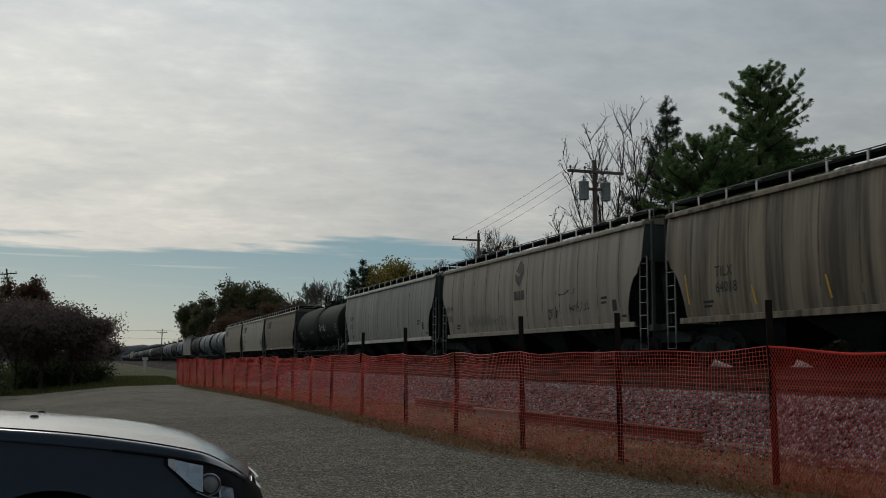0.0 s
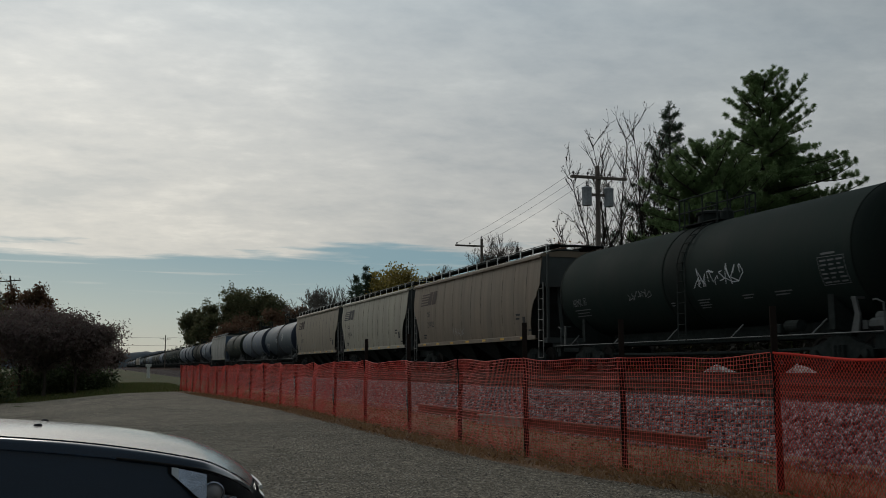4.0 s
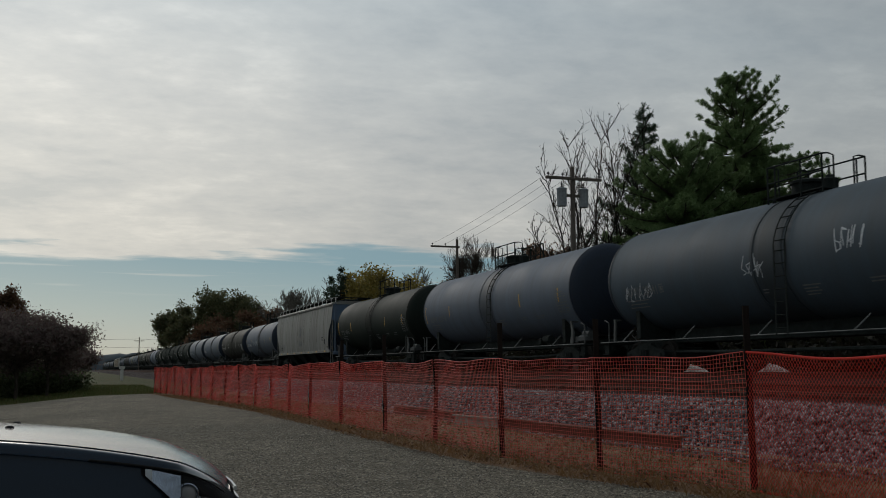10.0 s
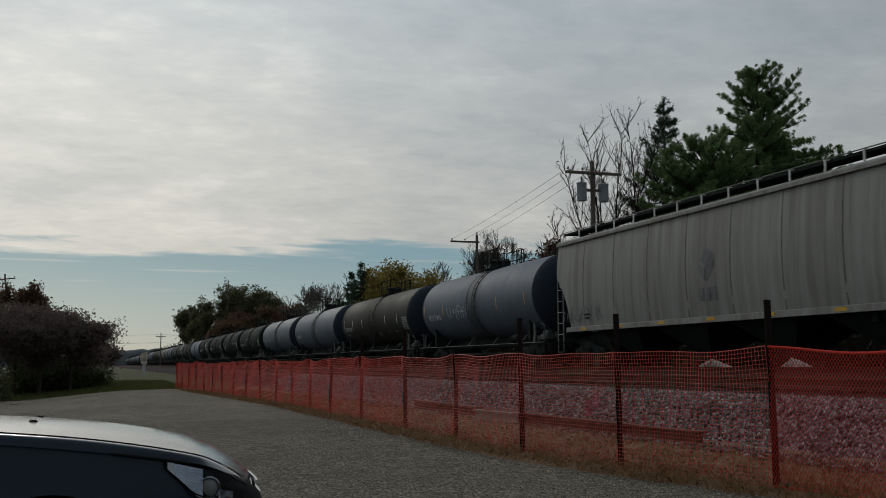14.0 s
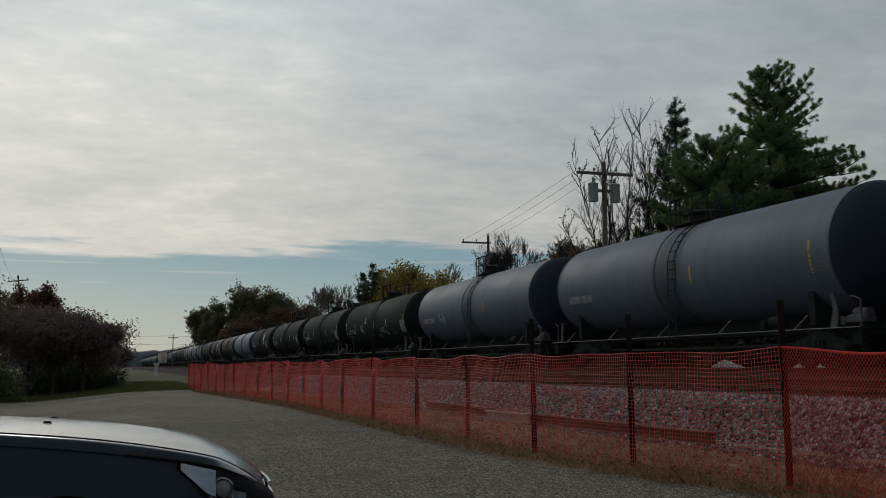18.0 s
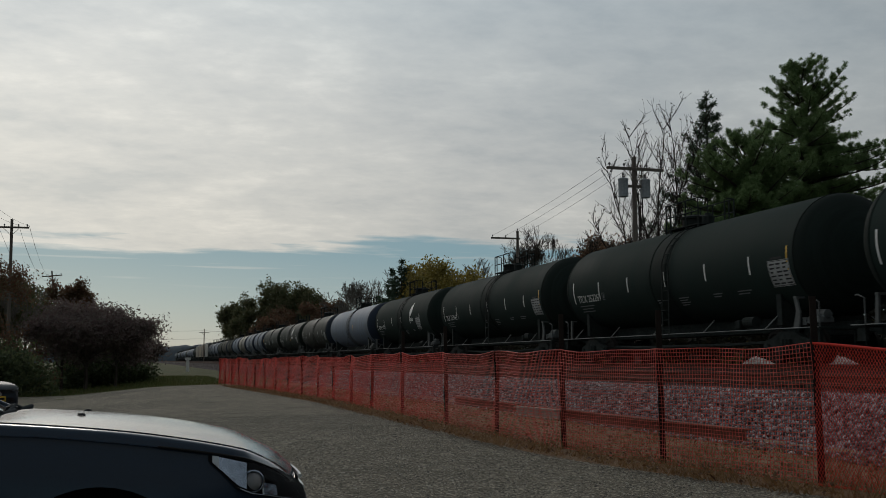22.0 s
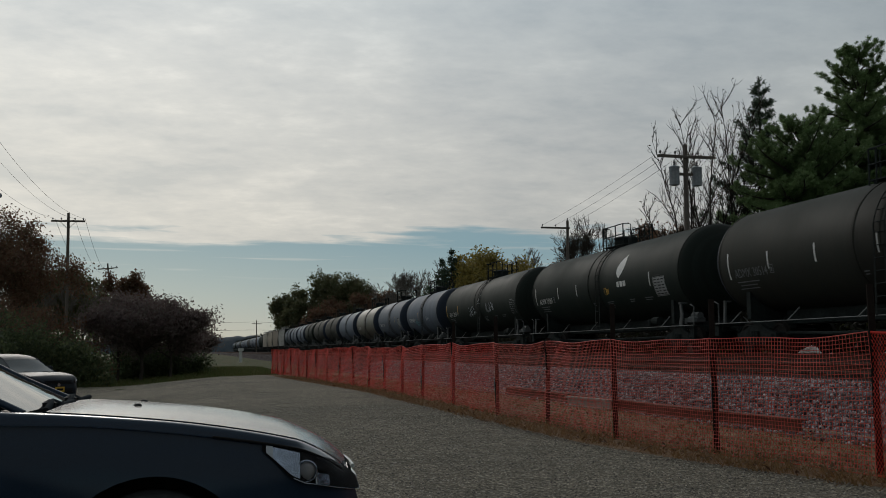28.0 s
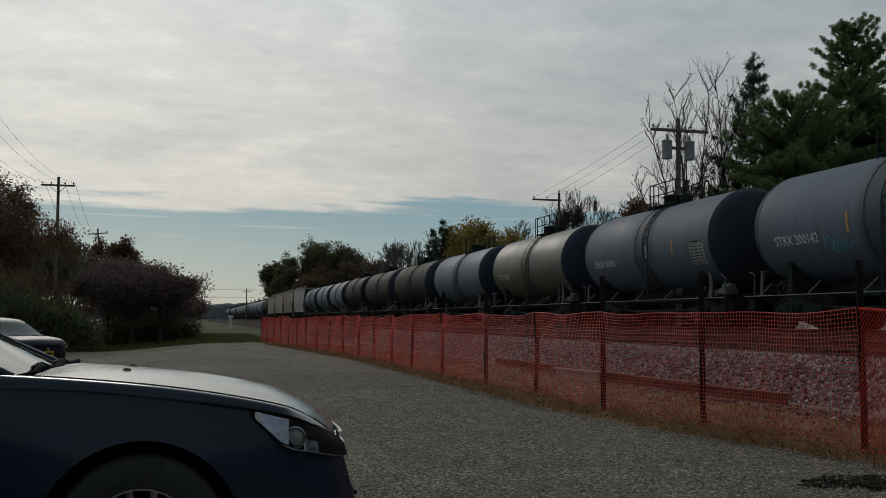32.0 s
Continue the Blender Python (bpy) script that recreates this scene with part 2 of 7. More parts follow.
# ---- mesh tools ----
class Mesh:
    """Gathers points and faces of one mesh."""

    def __init__(self):
        self.v, self.f = [], []

    def add(self, pts, faces):
        o = len(self.v)
        self.v.extend(tuple(p) for p in pts)
        self.f.extend(tuple(i + o for i in f) for f in faces)
        return self

    def box(self, cx, cy, cz, sx, sy, sz, m=None, chamfer=0.0):
        hx, hy, hz = sx / 2, sy / 2, sz / 2
        if chamfer > 0:
            c = min(chamfer, hx * 0.6, hy * 0.6, hz * 0.6)
            pts = []
            for z, k in ((-hz, c), (-hz + c, 0.0), (hz - c, 0.0), (hz, c)):
                a, b = hx - k, hy - k
                pts += [(-a + c, -b, z), (a - c, -b, z), (a, -b + c, z), (a, b - c, z), (a - c, b, z), (-a + c, b, z), (-a, b - c, z), (-a, -b + c, z)]
            f = [tuple(range(7, -1, -1)), tuple(range(24, 32))]
            for r in range(3):
                for i in range(8):
                    j = (i + 1) % 8
                    f.append((r * 8 + i, r * 8 + j, r * 8 + 8 + j, r * 8 + 8 + i))
        else:
            pts = [(-hx, -hy, -hz), (hx, -hy, -hz), (hx, hy, -hz), (-hx, hy, -hz), (-hx, -hy, hz), (hx, -hy, hz), (hx, hy, hz), (-hx, hy, hz)]
            f = [(3, 2, 1, 0), (4, 5, 6, 7), (0, 1, 5, 4), (1, 2, 6, 5), (2, 3, 7, 6), (3, 0, 4, 7)]
        mm = Matrix.Translation((cx, cy, cz)) @ (m.to_4x4() if m is not None else Matrix.Identity(4))
        return self.add([mm @ Vector(p) for p in pts], f)

    def tube(self, path, radius, n=8, caps=True, closed=False):
        """A round bar along a path; radius may be one number or one for each point."""
        path = [Vector(p) for p in path]
        k = len(path)
        rad = [radius] * k if isinstance(radius, (int, float)) else list(radius)
        pts, f = [], []
        ref = None
        for i, p in enumerate(path):
            a, b = path[max(i - 1, 0)], path[min(i + 1, k - 1)]
            if closed:
                a, b = path[(i - 1) % k], path[(i + 1) % k]
            d = (b - a).normalized()
            if ref is None:
                ref = Vector((0, 0, 1)) if abs(d.z) < 0.9 else Vector((1, 0, 0))
            s = d.cross(ref).normalized()
            t = s.cross(d).normalized()
            ref = t
            for j in range(n):
                w = 2 * math.pi * j / n
                pts.append(p + (s * math.cos(w) + t * math.sin(w)) * rad[i])
        for i in range(k if closed else k - 1):
            o, q = i * n, ((i + 1) % k) * n
            for j in range(n):
                f.append((o + j, o + (j + 1) % n, q + (j + 1) % n, q + j))
        if caps and not closed:
            f.append(tuple(range(n - 1, -1, -1)))
            f.append(tuple((k - 1) * n + j for j in range(n)))
        return self.add(pts, f)

    def cyl(self, a, b, r, n=12):
        return self.tube([a, b], r, n)

    def lathe(self, profile, axis="y", n=32, centre=(0, 0, 0), caps=True):
        """Turns (along, radius) pairs round an axis."""
        pts, f = [], []
        for s, r in profile:
            for j in range(n):
                w = 2 * math.pi * j / n
                c, q = r * math.cos(w), r * math.sin(w)
                p = {"y": (c, s, q), "x": (s, c, q), "z": (c, q, s)}[axis]
                pts.append((p[0] + centre[0], p[1] + centre[1], p[2] + centre[2]))
        k = len(profile)
        for i in range(k - 1):
            for j in range(n):
                q = (i * n + j, i * n + (j + 1) % n, (i + 1) * n + (j + 1) % n, (i + 1) * n + j)
                f.append(q if axis != "y" else q[::-1])
        if caps and profile[0][1] > 1e-4:
            e = tuple(range(n))
            f.append(e if axis == "y" else e[::-1])
        if caps and profile[-1][1] > 1e-4:
            e = tuple((k - 1) * n + j for j in range(n))
            f.append(e[::-1] if axis == "y" else e)
        return self.add(pts, f)

    def loft(self, rings, close=True, caps=True):
        """Joins rings of equally many points."""
        n = len(rings[0])
        pts = [p for r in rings for p in r]
        f = []
        for i in range(len(rings) - 1):
            for j in range(n if close else n - 1):
                f.append((i * n + j, i * n + (j + 1) % n, (i + 1) * n + (j + 1) % n, (i + 1) * n + j))
        if caps and close:
            f.append(tuple(range(n - 1, -1, -1)))
            f.append(tuple((len(rings) - 1) * n + j for j in range(n)))
        return self.add(pts, f)

    def plate(self, outline, thick, put):
        """A flat outline (list of 2D points) given thickness; put(u, v, w) makes the 3D point."""
        n = len(outline)
        pts = [put(u, v, 0) for u, v in outline] + [put(u, v, thick) for u, v in outline]
        f = [tuple(range(n - 1, -1, -1)), tuple(range(n, 2 * n))]
        f += [(i, (i + 1) % n, n + (i + 1) % n, n + i) for i in range(n)]
        return self.add(pts, f)

    def data(self, name, smooth=False):
        me = bpy.data.meshes.new(name)
        me.from_pydata(self.v, [], self.f)
        bm = bmesh.new()
        bm.from_mesh(me)
        bmesh.ops.recalc_face_normals(bm, faces=bm.faces)
        bm.to_mesh(me)
        bm.free()
        if smooth:
            me.polygons.foreach_set("use_smooth", [True] * len(me.polygons))
            me.set_sharp_from_angle(angle=radians(smooth if smooth is not True else 40))
        me.materials.append(None)
        return me


def raw_mesh(name, v, f, smooth=False):
    """A large mesh from numpy arrays of points and of equal faces."""
    me = bpy.data.meshes.new(name)
    v, f = np.asarray(v, dtype=np.float32), np.asarray(f, dtype=np.int32)
    k = f.shape[1]
    me.vertices.add(len(v))
    me.vertices.foreach_set("co", v.ravel())
    me.loops.add(f.size)
    me.loops.foreach_set("vertex_index", f.ravel())
    me.polygons.add(len(f))
    me.polygons.foreach_set("loop_start", np.arange(0, f.size, k, dtype=np.int32))
    me.polygons.foreach_set("loop_total", np.full(len(f), k, dtype=np.int32))
    me.update(calc_edges=True)
    if smooth:
        me.polygons.foreach_set("use_smooth", [True] * len(me.polygons))
    me.materials.append(None)
    return me


def dress(ob, material):
    ob.material_slots[0].link = "OBJECT"
    ob.material_slots[0].material = material
    return ob


def part(name, me, material, parent, label="", at=(0, 0, 0), smooth=False, turn=None):
    """One mesh object under a thing or part."""
    if isinstance(me, Mesh):
        me = me.data(name, smooth)
    ob = dress(new(name, me), material)
    ob.parent = parent
    ob.location = at
    if turn is not None:
        ob.rotation_euler = turn
    return tagged(ob, label)


def solid(name, me, material, label, category, group="", kind="", at=(0, 0, 0), smooth=False, turn=None):
    """A top-level thing that is one mesh."""
    if isinstance(me, Mesh):
        me = me.data(name, smooth)
    ob = dress(new(name, me), material)
    ob.location = at
    if turn is not None:
        ob.rotation_euler = turn
    return tagged(ob, label, category, group, kind)


def thing(name, label, category, group="", kind="", at=None):
    ob = new(name)
    ob.empty_display_size = 0.2
    if at is not None:
        ob.matrix_basis = at
    return tagged(ob, label, category, group, kind)


SHARED = {}


def shared(key, make, smooth=False):
    """Mesh data that many parts use, built once."""
    if key not in SHARED:
        SHARED[key] = make().data(str(key[0]), smooth)
    return SHARED[key]


def words(text, height, width=None):
    """A flat mesh of a line of writing in the built-in font: points (u, v) with u to the right from 0, and faces."""
    key = ("words", text)
    if key not in SHARED:
        cu = bpy.data.curves.new("words", "FONT")
        cu.body, cu.size, cu.resolution_u = text, 1.0, 2
        ob = bpy.data.objects.new("words", cu)
        scene.collection.objects.link(ob)
        me = bpy.data.meshes.new_from_object(ob.evaluated_get(bpy.context.evaluated_depsgraph_get()))
        SHARED[key] = ([tuple(v.co) for v in me.vertices], [tuple(p.vertices) for p in me.polygons])
        bpy.data.objects.remove(ob)
        bpy.data.meshes.remove(me)
    v, f = SHARED[key]
    hi = max(p[1] for p in v)
    wd = max(p[0] for p in v)
    k = height / 0.7
    kx = k if width is None else width / wd
    return [(p[0] * kx, p[1] * k) for p in v], f


# ---- ground ----
def smooth(a, b, x):
    k = min(1.0, max(0.0, (x - a) / (b - a)))
    return k * k * (3 - 2 * k)


def ground_z(x, y):
    """Height of the natural ground: flat by the fence, falling a little towards the trees on the far left."""
    z = -0.44 * smooth(2.0, -4.5, x) * smooth(14, 38, y)
    z += 3.0 * smooth(20.8, 27.0, x) * (1 - smooth(150, 260, y)) * smooth(-60, -20, y)
    z += 0.03 * noise.noise((x * 0.15, y * 0.15, 0.3))
    return z


def sheet(xs, ys, height):
    nx, ny = len(xs), len(ys)
    v = [(x, y, height(x, y)) for y in ys for x in xs]
    f = [(j * nx + i, j * nx + i + 1, j * nx + nx + i + 1, j * nx + nx + i) for j in range(ny - 1) for i in range(nx - 1)]
    return v, f


def steps(a, b, n):
    return [a + (b - a) * i / n for i in range(n + 1)]


def grass_mat():
    m = Nodes("grass")
    a = m.noise(0.25, 5, 0.6)
    b = m.noise(9.0, 5, 0.7)
    c = m.noise(60.0, 3, 0.6)
    col = m.ramp(m.mix(0.45, a, b), [(0.30, (0.028, 0.046, 0.012)), (0.46, (0.052, 0.066, 0.020)), (0.56, (0.085, 0.070, 0.028)), (0.70, (0.125, 0.086, 0.042))])
    m.bump(m.mix(0.5, b, c), 0.05)
    return m.done(col, 0.9, Specular_IOR_Level=0.1)


def gravel_mat():
    m = Nodes("gravel")
    big = m.noise(0.18, 5, 0.6)
    mid = m.noise(1.7, 5, 0.62)
    cells = []
    for sc in (46.0, 95.0):
        c = m.n.new("ShaderNodeTexVoronoi")
        c.inputs["Scale"].default_value = sc
        m.l.new(m.coord, c.inputs["Vector"])
        cells.append(c)
    fine = m.noise(160.0, 3, 0.6)
    col = m.ramp(m.mix(0.5, big, mid), [(0.32, (0.160, 0.139, 0.106)), (0.5, (0.235, 0.206, 0.158)), (0.68, (0.318, 0.280, 0.217))])
    grit = m.ramp(cells[0].outputs["Color"], [(0.0, 0.22), (0.35, 0.70), (0.7, 1.15), (0.95, 2.5)])
    grit2 = m.ramp(cells[1].outputs["Color"], [(0.0, 0.45), (0.5, 0.95), (0.95, 1.7)])
    col = m.mix(1.0, m.mix(1.0, col, grit, "MULTIPLY"), grit2, "MULTIPLY")
    # damp wheel tracks and scattered dead leaves
    wet = m.ramp(m.noise(0.45, 5, 0.65, (1.0, 2.4, 1.0)), [(0.56, 0.0), (0.66, 1.0)])
    col = m.mix(m.math("MULTIPLY", wet, 0.5), col, (0.045, 0.042, 0.036))
    leaf = m.ramp(m.noise(5.0, 6, 0.7), [(0.66, 0.0), (0.70, 1.0)])
    col = m.mix(m.math("MULTIPLY", leaf, 0.35), col, (0.05, 0.04, 0.028))
    m.bump(m.mix(0.3, cells[0].outputs["Distance"], fine), 0.05)
    return m.done(col, 0.92, Specular_IOR_Level=0.2)


xs = [-3000, -1200, -500, -220, -120] + steps(-80, 40, 60) + [60, 90, 140, 250, 600, 1500, 3000]
ys = [-3000, -800, -200, -60] + steps(-20, 80, 50) + [90, 110, 140, 180, 240, 320, 420, 560, 800, 1300, 2200, 3500]
v, f = sheet(xs, ys, lambda x, y: ground_z(x, y) - 0.02)
GRASS = grass_mat()
solid("ground", raw_mesh("ground", v, f, True), GRASS, "mown autumn grass with dry patches, level ground", "ground", kind="structure")


def fence_x(y):
    """The line of the fence."""
    pts = [(-30, 8.2), (3.7, 6.75), (6.0, 6.28), (8.3, 5.91), (10.6, 5.53), (12.8, 5.26), (15.3, 5.18), (17.9, 5.14), (20.6, 5.2), (24.2, 5.12), (28.1, 5.2), (32.1, 5.0), (37.1, 4.70), (45, 4.2), (53.8, 3.63), (70, 2.6)]
    for (a, xa), (b, xb) in zip(pts, pts[1:]):
        if y <= b:
            return xa + (xb - xa) * (y - a) / (b - a)
    return pts[-1][1]


def lot_far(x):
    """Far edge of the gravel, against the grass."""
    return 49.6 - 5.5 * smooth(-4.0, -9.0, x) + 2.4 * smooth(1.5, 4.0, x) + 0.35 * noise.noise((x * 0.9, 3.0, 0))


LV, LF = [], []
cols, nl = 44, 90
for j in range(nl + 1):
    for i in range(cols + 1):
        u, w = i / cols, j / nl
        x = -30 + u * 36
        y = -25 + w * (lot_far(x) + 25)
        xr = fence_x(y) - 0.55 + 0.12 * noise.noise((y * 0.8, 0.5, 0)) + 0.05 * noise.noise((y * 3.1, 1.5, 0))
        x = -30 + u * (xr + 30)
        LV.append((x, y, ground_z(x, y) + 0.012 * noise.noise((x * 0.7, y * 0.7, 2.0))))
for j in range(nl):
    for i in range(cols):
        a = j * (cols + 1) + i
        LF.append((a, a + 1, a + cols + 2, a + cols + 1))
solid("parking_lot", raw_mesh("parking_lot", LV, LF, True), gravel_mat(), "worn grey gravel parking lot", "parking lot", kind="structure")

# verge of dry grass and leaf litter along the fence
VERGE = Nodes("dry_verge")
a = VERGE.noise(3.0, 6, 0.65)
b = VERGE.noise(40.0, 4, 0.6)
VERGE.bump(VERGE.mix(0.5, a, b), 0.05)
VERGE = VERGE.done(VERGE.ramp(VERGE.mix(0.5, a, b), [(0.3, (0.068, 0.046, 0.026)), (0.47, (0.175, 0.10, 0.049)), (0.6, (0.285, 0.162, 0.075)), (0.75, (0.40, 0.26, 0.135))]), 0.9)
VV, VF = [], []
n1 = 220
for j in range(n1 + 1):
    y = -20 + 72.5 * j / n1
    for i in range(15):
        u = i / 14
        x = fence_x(y) - 0.75 + u * (9.6 - fence_x(y)) + 0.08 * noise.noise((y * 1.3, u * 3, 5.0))
        VV.append((x, y, ground_z(x, y) - 0.012 + 0.05 * smooth(0.06, 0.3, u) + 0.035 * noise.noise((x * 2.0, y * 2.0, 1.0)) * smooth(0.05, 0.2, u)))
for j in range(n1):
    for i in range(14):
        a = j * 15 + i
        VF.append((a, a + 1, a + 16, a + 15))
solid("verge", raw_mesh("verge", VV, VF, True), VERGE, "strip of dry orange-brown grass and fallen leaves", "verge", kind="structure")

# ballast bed
BED = [(8.1, -0.06), (8.5, 0.02), (8.9, 0.22), (9.35, 0.47), (9.8, 0.61), (10.6, 0.66), (12.0, 0.685), (13.6, 0.69), (14.9, 0.76), (15.5, 0.86), (16.1, 0.90), (17.3, 0.90), (18.5, 0.90), (19.1, 0.86), (20.2, 0.55), (21.5, 0.05), (22.5, -0.1)]


def bed_z(x):
    for (a, za), (b, zb) in zip(BED, BED[1:]):
        if a <= x <= b:
            return za + (zb - za) * (x - a) / (b - a)
    return 0.0


bed_x = []
for (a, _), (b, _) in zip(BED, BED[1:]):
    bed_x += [a, (a + b) / 2]
bed_x.append(BED[-1][0])
bed_y = [-60, -30, -15] + steps(-5, 60, 130) + [65, 72, 80, 90, 105, 125, 150, 190, 240, 320, 450, 650, 1000]
v, f = sheet(bed_x, bed_y, lambda x, y: bed_z(x) + 0.05 * noise.noise((x * 1.6, y * 1.6, 0)) * smooth(8.1, 8.8, x))
m = Nodes("ballast")
cell = m.n.new("ShaderNodeTexVoronoi")
cell.inputs["Scale"].default_value = 15.0
m.l.new(m.coord, cell.inputs["Vector"])
big = m.noise(0.5, 4, 0.6)
col = m.ramp(cell.outputs["Color"], [(0.1, (0.014, 0.010, 0.010)), (0.5, (0.045, 0.034, 0.033)), (0.9, (0.12, 0.098, 0.095))])
sep = m.n.new("ShaderNodeSeparateXYZ")
m.l.new(m.coord, sep.inputs[0])
dirt = m.math("MULTIPLY", m.ramp(m.math("MULTIPLY", sep.outputs[0], 0.05), [(0.49, 0.0), (0.53, 1.0)]), m.ramp(big, [(0.3, 0.6), (0.6, 1.0)]))
col = m.mix(dirt, col, (0.034, 0.022, 0.018))
m.bump(cell.outputs["Distance"], 0.05, 1.0)
BALLAST = m.done(col, 0.95, Specular_IOR_Level=0.05)
solid("ballast_bed", raw_mesh("ballast_bed", v, f, False), BALLAST, "raised bed of crushed pinkish-grey stone carrying the track", "ballast", kind="structure")


def stones():
    """Loose ballast stones on the near shoulder of the bed."""
    rng = np.random.default_rng(5)
    base = np.array([(0.9, 0.1, 0), (-0.8, 0.2, 0.1), (0.1, 0.95, 0), (-0.1, -0.9, 0.1), (0.1, 0, 0.75), (0, 0.1, -0.7)])
    tri = np.array([(0, 2, 4), (2, 1, 4), (1, 3, 4), (3, 0, 4), (2, 0, 5), (1, 2, 5), (3, 1, 5), (0, 3, 5)])
    n = 52000
    y = 6.5 + (rng.random(n) ** 1.7) * 50
    x = 8.35 + rng.random(n) * 1.75
    far = rng.random(n) < 0.10
    x = np.where(far, 7.3 + rng.random(n) * 1.2, x)
    s = rng.uniform(0.020, 0.050, n) * np.where(far, 0.8, 1)
    z = np.array([bed_z(a) if a > 8.1 else 0.05 for a in x]) + s * 0.25
    vs = base[None] * s[:, None, None] * rng.uniform(0.5, 1.45, (n, 1, 3)) + rng.normal(0, 0.12, (n, 6, 3)) * s[:, None, None]
    w = rng.random(n) * 6.28
    c, q = np.cos(w)[:, None], np.sin(w)[:, None]
    vx, vy = vs[:, :, 0] * c - vs[:, :, 1] * q, vs[:, :, 0] * q + vs[:, :, 1] * c
    vs = np.stack([vx + x[:, None], vy + y[:, None], vs[:, :, 2] + z[:, None]], 2)
    f = (tri[None] + (np.arange(n) * 6)[:, None, None]).reshape(-1, 3)
    m = Nodes("ballast_stone")
    col = m.ramp(m.island(), [(0.0, (0.024, 0.018, 0.019)), (0.3, (0.095, 0.072, 0.073)), (0.65, (0.215, 0.168, 0.170)), (0.92, (0.37, 0.305, 0.305)), (1.0, (0.50, 0.44, 0.43))])
    mat = m.done(col, 0.8)
    solid("ballast_stones", raw_mesh("ballast_stones", vs.reshape(-1, 3), f), mat, "loose angular pinkish-grey ballast stones on the slope", "ballast stones", kind="stuff")


stones()


def litter():
    """Fallen leaves and tufts of dead grass along the fence."""
    rng = np.random.default_rng(9)
    n = 9500
    y = 5.5 + rng.random(n) ** 1.4 * 45
    x = np.array([fence_x(a) for a in y]) - 0.78 + rng.random(n) ** 1.2 * 3.0
    keep = x < 8.7
    x, y = x[keep], y[keep]
    n = len(x)
    s = rng.uniform(0.014, 0.038, n)
    w, t = rng.random(n) * 6.28, rng.normal(0, 0.5, n)
    quad = np.array([(-1, 0, 0), (0, -0.6, 0), (1, 0, 0), (0, 0.6, 0)])
    vs = quad[None] * s[:, None, None]
    c, q = np.cos(w)[:, None], np.sin(w)[:, None]
    vx, vy = vs[:, :, 0] * c - vs[:, :, 1] * q, vs[:, :, 0] * q + vs[:, :, 1] * c
    vz = vs[:, :, 0] * np.sin(t)[:, None] + 0.065 + rng.random(n)[:, None] * 0.02
    vs = np.stack([vx + x[:, None], vy + y[:, None], vz], 2)
    f = np.arange(n * 4).reshape(-1, 4)
    solid("fallen_leaves", raw_mesh("fallen_leaves", vs.reshape(-1, 3), f), leaf_mat("dead_leaf", [(0.06, 0.028, 0.014), (0.16, 0.075, 0.03), (0.32, 0.165, 0.07), (0.16, 0.10, 0.055)]),
          "brown and orange fallen leaves lying in the verge", "fallen leaves", kind="stuff")
    n = 5600
    y = 5.5 + rng.random(n) ** 1.3 * 42
    x = np.array([fence_x(a) for a in y]) - 0.66 + rng.random(n) ** 1.5 * 2.9
    vs, k = [], 0
    for i in range(n):
        for b in range(4):
            h, lean, a = rng.uniform(0.04, 0.15), rng.normal(0, 0.09), rng.random() * 6.28
            p = np.array((x[i] + rng.normal(0, 0.05), y[i] + rng.normal(0, 0.05), 0.02))
            d = np.array((math.cos(a), math.sin(a), 0)) * 0.006
            vs += [p - d, p + d, p + np.array((lean, rng.normal(0, 0.07), h))]
    f = np.arange(len(vs)).reshape(-1, 3)
    solid("dry_grass", raw_mesh("dry_grass", vs, f), leaf_mat("dry_grass_blade", [(0.18, 0.090, 0.038), (0.29, 0.17, 0.08), (0.15, 0.105, 0.042)]),
          "thin dry grass growing through the fence foot", "dry grass", kind="stuff")


litter()


def lawn():
    """Short uneven grass between the lot and the track."""
    nr = np.random.default_rng(31)
    n = 26000
    x = -9.0 + 13.5 * nr.random(n)
    y = 48.0 + 34.0 * nr.random(n) ** 1.3
    keep = y > np.array([lot_far(a) for a in x]) + 0.1
    x, y = x[keep], y[keep]
    n = len(x)
    z = np.array([ground_z(a, b) for a, b in zip(x, y)]) - 0.03
    h = nr.uniform(0.05, 0.15, n)
    a = nr.random(n) * 6.28
    w = nr.uniform(0.012, 0.03, n)
    P = np.stack([x, y, z], 1)
    d = np.stack([np.cos(a) * w, np.sin(a) * w, np.zeros(n)], 1)
    top = P + np.stack([nr.normal(0, 0.04, n), nr.normal(0, 0.04, n), h], 1)
    v = np.stack([P - d, P + d, top], 1).reshape(-1, 3)
    solid("lawn_grass", raw_mesh("lawn_grass", v, np.arange(n * 3).reshape(-1, 3)), leaf_mat("lawn_blade", [(0.060, 0.095, 0.025), (0.095, 0.125, 0.036), (0.16, 0.125, 0.055), (0.085, 0.105, 0.035)]),
          "short green and straw-coloured autumn grass", "grass", kind="stuff")


lawn()



